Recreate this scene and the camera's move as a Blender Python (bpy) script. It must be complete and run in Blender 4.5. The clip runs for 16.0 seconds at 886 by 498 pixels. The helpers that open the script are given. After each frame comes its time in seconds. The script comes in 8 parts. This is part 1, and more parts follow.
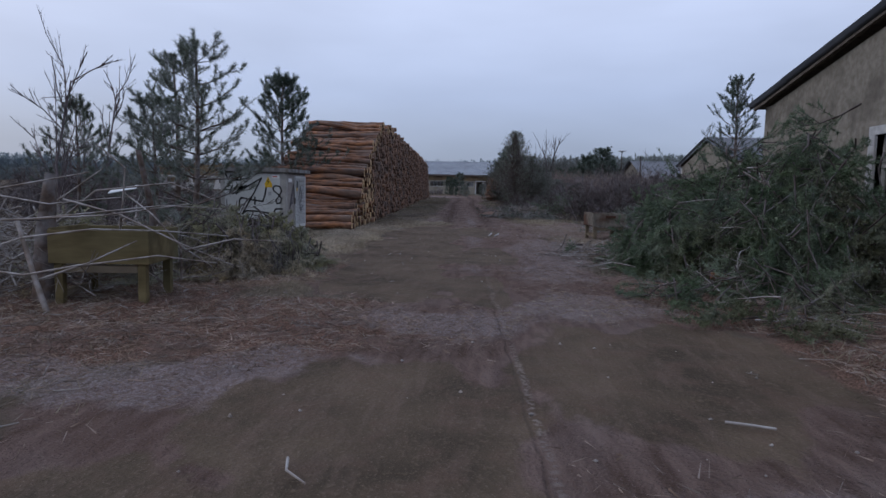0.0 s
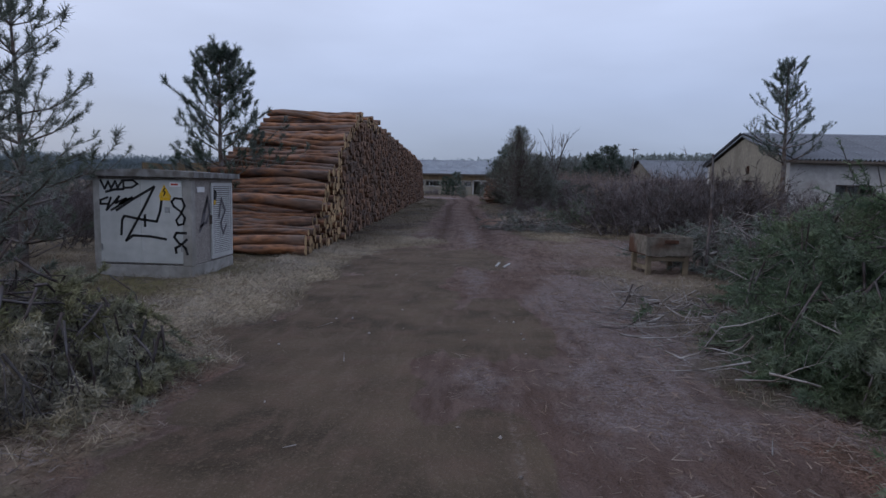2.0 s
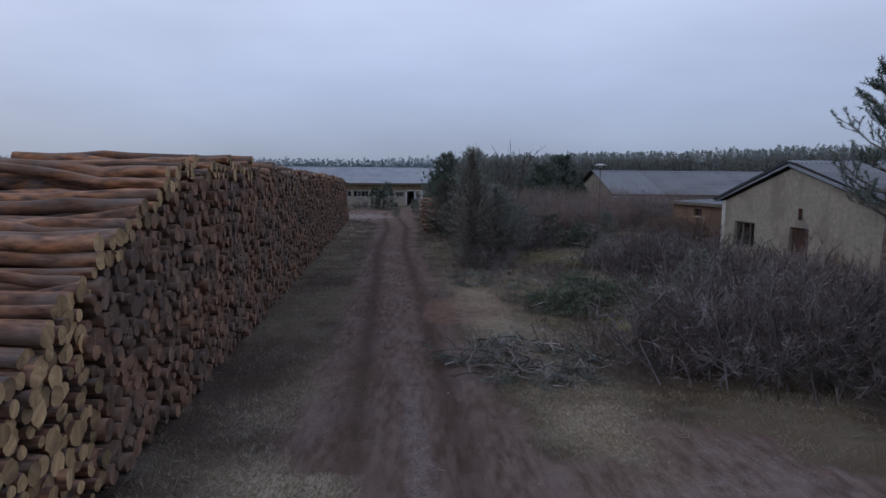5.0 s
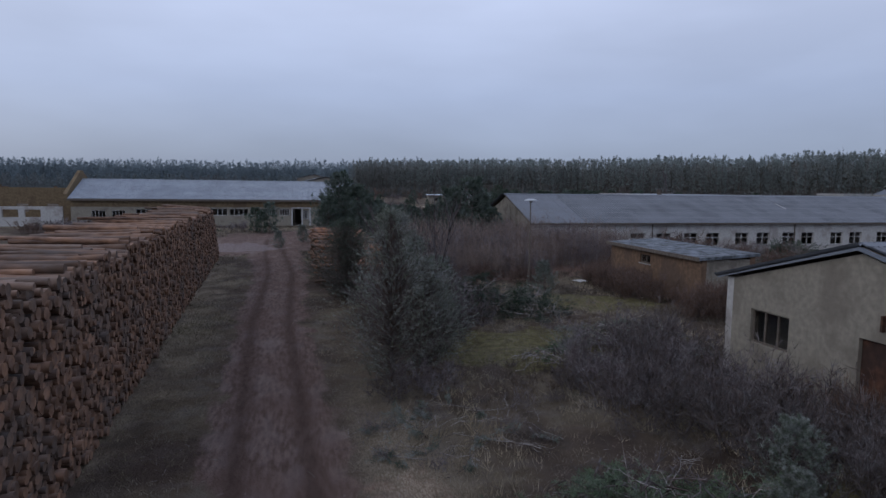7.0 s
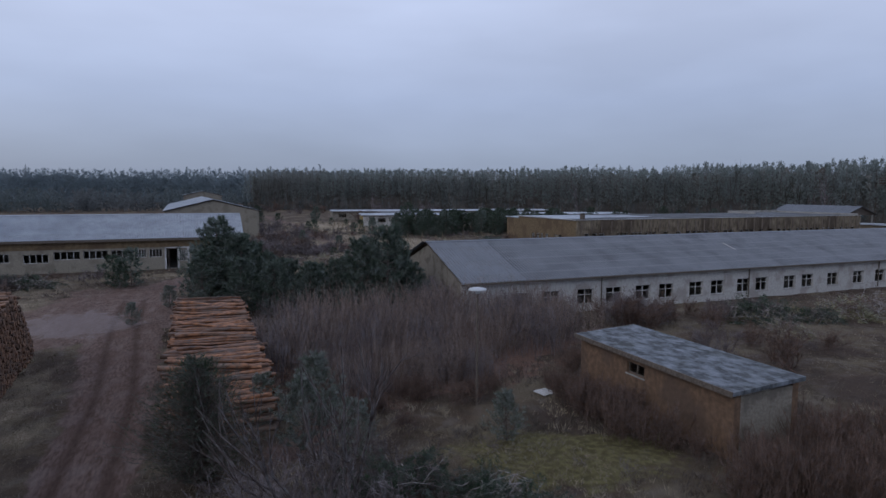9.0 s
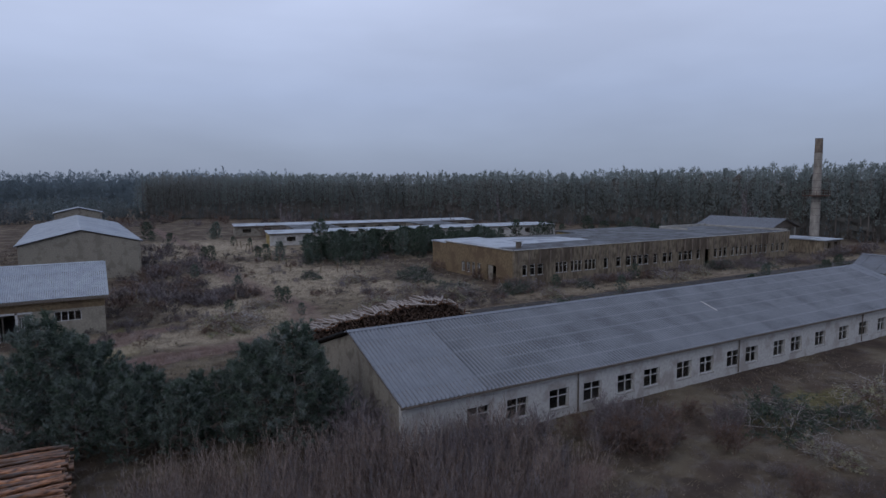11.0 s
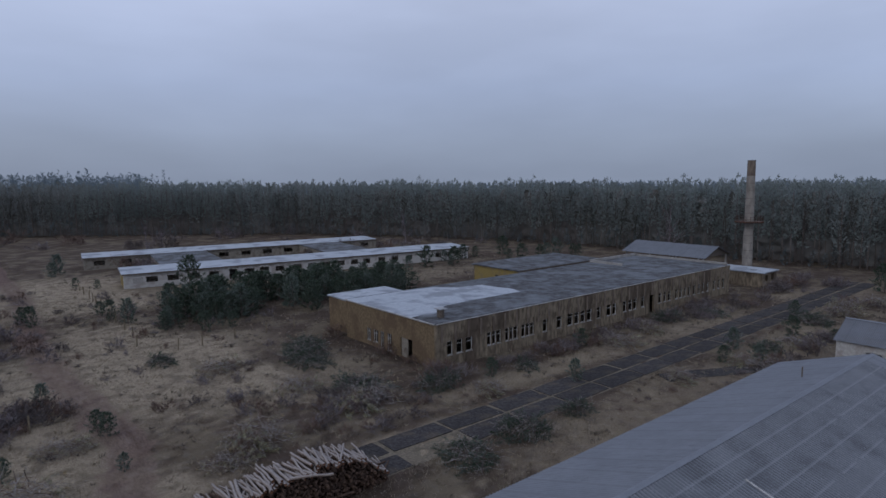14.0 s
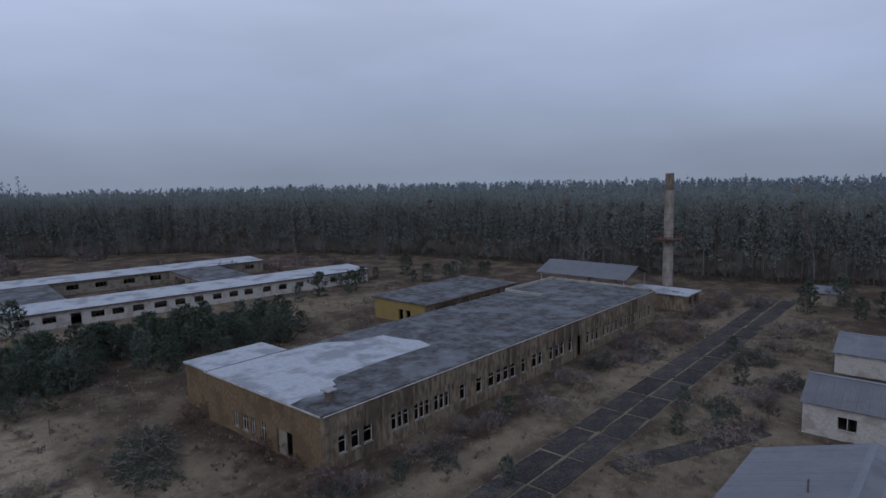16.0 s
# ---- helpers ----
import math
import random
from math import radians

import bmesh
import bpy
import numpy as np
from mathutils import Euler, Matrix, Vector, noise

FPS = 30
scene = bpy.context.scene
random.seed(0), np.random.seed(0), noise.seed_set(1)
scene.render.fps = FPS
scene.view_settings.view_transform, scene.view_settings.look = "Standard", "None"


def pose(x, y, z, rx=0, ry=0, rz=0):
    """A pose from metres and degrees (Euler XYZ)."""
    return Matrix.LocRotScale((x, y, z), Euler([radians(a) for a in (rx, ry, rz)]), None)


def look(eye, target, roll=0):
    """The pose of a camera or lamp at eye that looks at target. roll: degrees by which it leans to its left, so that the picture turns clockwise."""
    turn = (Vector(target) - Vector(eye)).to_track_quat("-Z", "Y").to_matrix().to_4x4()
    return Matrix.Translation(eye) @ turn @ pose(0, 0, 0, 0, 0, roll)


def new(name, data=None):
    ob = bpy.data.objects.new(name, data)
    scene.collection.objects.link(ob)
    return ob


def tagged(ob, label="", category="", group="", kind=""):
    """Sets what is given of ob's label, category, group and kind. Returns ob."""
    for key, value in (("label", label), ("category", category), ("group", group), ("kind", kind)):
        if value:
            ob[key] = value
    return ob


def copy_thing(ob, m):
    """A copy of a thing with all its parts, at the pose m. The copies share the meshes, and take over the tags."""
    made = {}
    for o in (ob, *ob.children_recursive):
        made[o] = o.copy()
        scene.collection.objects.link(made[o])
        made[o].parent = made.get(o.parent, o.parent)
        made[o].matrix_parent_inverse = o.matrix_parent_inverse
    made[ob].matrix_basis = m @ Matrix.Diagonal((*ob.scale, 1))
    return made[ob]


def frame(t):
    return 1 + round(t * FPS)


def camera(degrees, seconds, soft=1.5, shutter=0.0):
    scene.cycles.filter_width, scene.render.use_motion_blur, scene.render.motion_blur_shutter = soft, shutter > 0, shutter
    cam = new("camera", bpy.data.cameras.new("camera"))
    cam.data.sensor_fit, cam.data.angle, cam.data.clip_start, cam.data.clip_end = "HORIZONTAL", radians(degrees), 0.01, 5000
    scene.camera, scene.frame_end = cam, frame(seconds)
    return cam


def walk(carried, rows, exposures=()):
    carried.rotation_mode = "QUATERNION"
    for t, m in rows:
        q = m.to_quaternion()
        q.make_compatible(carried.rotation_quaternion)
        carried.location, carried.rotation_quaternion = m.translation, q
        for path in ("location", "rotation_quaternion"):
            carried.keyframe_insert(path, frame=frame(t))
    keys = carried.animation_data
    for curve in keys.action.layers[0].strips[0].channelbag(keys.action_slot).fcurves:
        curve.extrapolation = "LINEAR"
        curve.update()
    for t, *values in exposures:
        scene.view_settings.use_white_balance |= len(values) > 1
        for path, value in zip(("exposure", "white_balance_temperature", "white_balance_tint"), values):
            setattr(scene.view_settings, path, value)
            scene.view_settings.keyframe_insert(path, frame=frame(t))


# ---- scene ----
cam = camera(71.6, 16.0)
PATH = [
    (0, (1.197, 7.444, 1.339), (1.07, 9.43, 1.138), 1.2),
    (0.5, (1.133, 8.615, 1.301), (1.008, 10.6, 1.098), 1.3),
    (1, (1.091, 9.862, 1.383), (0.969, 11.847, 1.175), 1.4),
    (1.5, (1.083, 11.182, 1.474), (0.961, 13.167, 1.267), 1.3),
    (2, (1.032, 12.633, 1.589), (0.915, 14.619, 1.383), 1.3),
    (2.5, (0.97, 14.215, 1.793), (0.855, 16.201, 1.588), 1.2),
    (3, (0.887, 15.867, 2.125), (0.776, 17.853, 1.923), 1.0),
    (3.5, (0.797, 17.654, 2.506), (0.729, 19.642, 2.3), 0.9),
    (4, (0.752, 19.549, 2.889), (0.741, 21.538, 2.68), 0.7),
    (6.5, (0.565, 30.322, 5.213), (0.908, 32.281, 5.002), 0.6),
    (7, (0.675, 32.908, 5.897), (1.129, 34.845, 5.694), 0.7),
    (7.5, (1.113, 35.643, 6.742), (1.644, 37.561, 6.544), 0.7),
    (8, (1.636, 38.404, 7.615), (2.234, 40.302, 7.422), 0.6),
    (8.5, (2.25, 41.216, 8.468), (2.924, 43.09, 8.281), 0.4),
    (9, (3.109, 44.207, 9.357), (3.853, 46.054, 9.169), 0.2),
    (9.5, (3.933, 47.044, 10.358), (4.747, 48.861, 10.169), -0.2),
    (10, (4.914, 49.996, 11.316), (5.792, 51.783, 11.127), -0.4),
    (12.5, (12.075, 66.386, 17.771), (13.213, 68.014, 17.542), -0.2),
    (13, (13.965, 69.275, 18.484), (15.145, 70.873, 18.258), -0.3),
    (13.5, (15.988, 72.071, 19.51), (17.209, 73.638, 19.283), -0.5),
    (14, (18.227, 74.927, 20.511), (19.485, 76.465, 20.28), -0.6),
    (14.5, (20.757, 77.687, 21.401), (22.043, 79.201, 21.169), -0.8),
    (15, (23.477, 80.695, 22.344), (24.793, 82.182, 22.109), -0.9),
    (15.5, (26.554, 83.667, 23.205), (27.959, 85.069, 22.965), -1.0),
    (16, (29.652, 86.593, 23.989), (31.137, 87.91, 23.746), -1.2),
]
walk(cam, [(t, look(eye, target, roll)) for t, eye, target, roll in PATH], exposures=[(0, 0.14), (4, 0.08), (7, 0.02), (10, -0.02), (13, -0.10), (16, -0.18)])

# ---------- world and light ----------
world = bpy.data.worlds.new("overcast_sky")
scene.world = world
world.use_nodes = True
wn, wl = world.node_tree.nodes, world.node_tree.links
wn.clear()
w_out = wn.new("ShaderNodeOutputWorld")
w_bg = wn.new("ShaderNodeBackground")
w_sky = wn.new("ShaderNodeTexSky")
w_sky.sky_type, w_sky.sun_disc = "NISHITA", False
w_sky.sun_elevation, w_sky.sun_rotation = radians(32), radians(300)
w_sky.air_density, w_sky.dust_density = 1.0, 3.0
w_skys = wn.new("ShaderNodeVectorMath")
w_skys.operation = "SCALE"
w_skys.inputs[3].default_value = 0.055
w_tc = wn.new("ShaderNodeTexCoord")
w_sep = wn.new("ShaderNodeSeparateXYZ")
w_ramp = wn.new("ShaderNodeValToRGB")
el = w_ramp.color_ramp.elements
el[0].position, el[0].color = 0.0, (0.30, 0.36, 0.49, 1)
el[1].position, el[1].color = 1.0, (0.58, 0.65, 0.86, 1)
for p, c in ((0.05, (0.335, 0.405, 0.56)), (0.14, (0.435, 0.525, 0.755)), (0.28, (0.595, 0.685, 0.94))):
    e = el.new(p)
    e.color = (*c, 1)
w_noise = wn.new("ShaderNodeTexNoise")
w_noise.inputs["Scale"].default_value = 2.2
w_noise.inputs["Detail"].default_value = 4.0
w_map = wn.new("ShaderNodeMapping")
w_map.inputs["Scale"].default_value = (1, 1, 3.5)
w_cl = wn.new("ShaderNodeMapRange")
w_cl.inputs[1].default_value, w_cl.inputs[2].default_value = 0.3, 0.72
w_cl.inputs[3].default_value, w_cl.inputs[4].default_value = 0.90, 1.10
w_mul = wn.new("ShaderNodeVectorMath")
w_mul.operation = "SCALE"
w_mix = wn.new("ShaderNodeMix")
w_mix.data_type = "RGBA"
w_mix.inputs[0].default_value = 0.85
wl.new(w_tc.outputs["Generated"], w_sep.inputs[0])
wl.new(w_sep.outputs[2], w_ramp.inputs[0])
wl.new(w_tc.outputs["Generated"], w_map.inputs[0])
wl.new(w_map.outputs[0], w_noise.inputs["Vector"])
wl.new(w_noise.outputs[0], w_cl.inputs[0])
wl.new(w_ramp.outputs[0], w_mul.inputs[0])
wl.new(w_cl.outputs[0], w_mul.inputs[3])
wl.new(w_sky.outputs[0], w_skys.inputs[0])
wl.new(w_skys.outputs[0], w_mix.inputs[6])
wl.new(w_mul.outputs[0], w_mix.inputs[7])
wl.new(w_mix.outputs[2], w_bg.inputs[0])
w_bg.inputs[1].default_value = 1.0
wl.new(w_bg.outputs[0], w_out.inputs[0])

sun = new("sun", bpy.data.lights.new("sun", "SUN"))
sun.data.energy, sun.data.angle, sun.data.color = 0.5, radians(40), (1.0, 0.96, 0.92)
sun.matrix_world = look((-60, -30, 45), (0, 0, 0))


# ---------- materials ----------
def mat(name, ca, cb, scale=4.0, rough=0.9, cc=None, big=0.35, bump=0.3, frost=0.0, frost_up=0.0, rand=0.0, metal=0.0, stretch=(1, 1, 1), spec=0.25, frost_col=(0.55, 0.58, 0.63), island=0.0, frost_scale=6.0):
    """Two scales of variation between ca and cb, patches of cc, fine bump, and frost by patches or on upward faces."""
    m = bpy.data.materials.new(name)
    m.use_nodes = True
    n, l = m.node_tree.nodes, m.node_tree.links
    b = n["Principled BSDF"]
    b.inputs["Roughness"].default_value = rough
    b.inputs["Metallic"].default_value = metal
    b.inputs["Specular IOR Level"].default_value = spec
    tc = n.new("ShaderNodeTexCoord")
    mp = n.new("ShaderNodeMapping")
    mp.inputs["Scale"].default_value = stretch
    l.new(tc.outputs["Object"], mp.inputs[0])
    n1 = n.new("ShaderNodeTexNoise")
    n1.inputs["Scale"].default_value, n1.inputs["Detail"].default_value = scale, 6.0
    n2 = n.new("ShaderNodeTexNoise")
    n2.inputs["Scale"].default_value, n2.inputs["Detail"].default_value = scale * 0.13, 3.0
    for x in (n1, n2):
        l.new(mp.outputs[0], x.inputs["Vector"])
    r1 = n.new("ShaderNodeMapRange")
    r1.inputs[1].default_value, r1.inputs[2].default_value = 0.32, 0.68
    l.new(n1.outputs[0], r1.inputs[0])
    mix = n.new("ShaderNodeMix")
    mix.data_type = "RGBA"
    mix.inputs[6].default_value, mix.inputs[7].default_value = (*ca, 1), (*cb, 1)
    l.new(r1.outputs[0], mix.inputs[0])
    col = mix.outputs[2]
    if cc:
        r2 = n.new("ShaderNodeMapRange")
        r2.inputs[1].default_value, r2.inputs[2].default_value = 0.50, 0.62
        r2.inputs[4].default_value = big
        l.new(n2.outputs[0], r2.inputs[0])
        mx = n.new("ShaderNodeMix")
        mx.data_type = "RGBA"
        mx.inputs[7].default_value = (*cc, 1)
        l.new(r2.outputs[0], mx.inputs[0])
        l.new(col, mx.inputs[6])
        col = mx.outputs[2]
    if rand or island:
        hs = n.new("ShaderNodeHueSaturation")
        mr = n.new("ShaderNodeMapRange")
        k = rand or island
        mr.inputs[3].default_value, mr.inputs[4].default_value = 1 - k, 1 + k
        if rand:
            oi = n.new("ShaderNodeObjectInfo")
            l.new(oi.outputs["Random"], mr.inputs[0])
        else:
            ge = n.new("ShaderNodeNewGeometry")
            l.new(ge.outputs["Random Per Island"], mr.inputs[0])
        l.new(mr.outputs[0], hs.inputs["Value"])
        l.new(col, hs.inputs["Color"])
        col = hs.outputs[0]
    if frost or frost_up:
        nf = n.new("ShaderNodeTexNoise")
        nf.inputs["Scale"].default_value, nf.inputs["Detail"].default_value = frost_scale, 5.0
        l.new(mp.outputs[0], nf.inputs["Vector"])
        rf = n.new("ShaderNodeMapRange")
        rf.inputs[1].default_value, rf.inputs[2].default_value = 0.40, 0.66
        rf.inputs[4].default_value = frost
        l.new(nf.outputs[0], rf.inputs[0])
        fac = rf.outputs[0]
        if frost_up:
            ge = n.new("ShaderNodeNewGeometry")
            sp = n.new("ShaderNodeSeparateXYZ")
            l.new(ge.outputs["Normal"], sp.inputs[0])
            ru = n.new("ShaderNodeMapRange")
            ru.inputs[1].default_value, ru.inputs[2].default_value = 0.2, 0.95
            ru.inputs[4].default_value = frost_up
            l.new(sp.outputs[2], ru.inputs[0])
            ad = n.new("ShaderNodeMath")
            ad.operation, ad.use_clamp = "ADD", True
            l.new(fac, ad.inputs[0])
            l.new(ru.outputs[0], ad.inputs[1])
            fac = ad.outputs[0]
        mf = n.new("ShaderNodeMix")
        mf.data_type = "RGBA"
        mf.inputs[7].default_value = (*frost_col, 1)
        l.new(fac, mf.inputs[0])
        l.new(col, mf.inputs[6])
        col = mf.outputs[2]
    l.new(col, b.inputs["Base Color"])
    if bump:
        bp = n.new("ShaderNodeBump")
        bp.inputs["Strength"].default_value, bp.inputs["Distance"].default_value = bump, 0.3 / scale
        l.new(n1.outputs[0], bp.inputs["Height"])
        l.new(bp.outputs[0], b.inputs["Normal"])
    return m


def sheet_mat(name, trough_col, crest_col, lap_col):
    """Corrugated sheet: frosty pale crests and dark valleys that paint the waves' light and shade, a pale frosted lap
    along the lower edge, blotches and stains.
    """
    m = bpy.data.materials.new(name)
    m.use_nodes = True
    n, l = m.node_tree.nodes, m.node_tree.links
    b = n["Principled BSDF"]
    b.inputs["Roughness"].default_value, b.inputs["Specular IOR Level"].default_value = 0.75, 0.25
    tc, sp, oi = n.new("ShaderNodeTexCoord"), n.new("ShaderNodeSeparateXYZ"), n.new("ShaderNodeObjectInfo")
    l.new(tc.outputs["Object"], sp.inputs[0])
    place = n.new("ShaderNodeNewGeometry")

    def noise(scale, detail=5.0):
        x = n.new("ShaderNodeTexNoise")
        x.inputs["Scale"].default_value, x.inputs["Detail"].default_value = scale, detail
        l.new(place.outputs["Position"], x.inputs["Vector"])
        return x.outputs[0]

    def span(src, a, c, lo=0.0, hi=1.0):
        x = n.new("ShaderNodeMapRange")
        for k, v in enumerate((a, c, lo, hi)):
            x.inputs[k + 1].default_value = v
        l.new(src, x.inputs[0])
        return x.outputs[0]

    def mixed(fac, a, c):
        x = n.new("ShaderNodeMix")
        x.data_type = "RGBA"
        for k, v in ((0, fac), (6, a), (7, c)):
            if isinstance(v, tuple):
                x.inputs[k].default_value = (*v, 1)
            else:
                l.new(v, x.inputs[k])
        return x.outputs[2]

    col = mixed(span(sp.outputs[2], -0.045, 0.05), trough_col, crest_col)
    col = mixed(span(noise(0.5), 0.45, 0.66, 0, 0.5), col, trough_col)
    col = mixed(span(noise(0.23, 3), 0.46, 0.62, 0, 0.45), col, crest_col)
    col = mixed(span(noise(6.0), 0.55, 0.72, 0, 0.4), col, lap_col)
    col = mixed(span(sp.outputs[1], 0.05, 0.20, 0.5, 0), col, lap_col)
    hs = n.new("ShaderNodeHueSaturation")
    l.new(span(oi.outputs["Random"], 0, 1, 0.98, 1.02), hs.inputs["Value"])
    l.new(col, hs.inputs["Color"])
    l.new(hs.outputs[0], b.inputs["Base Color"])
    return m


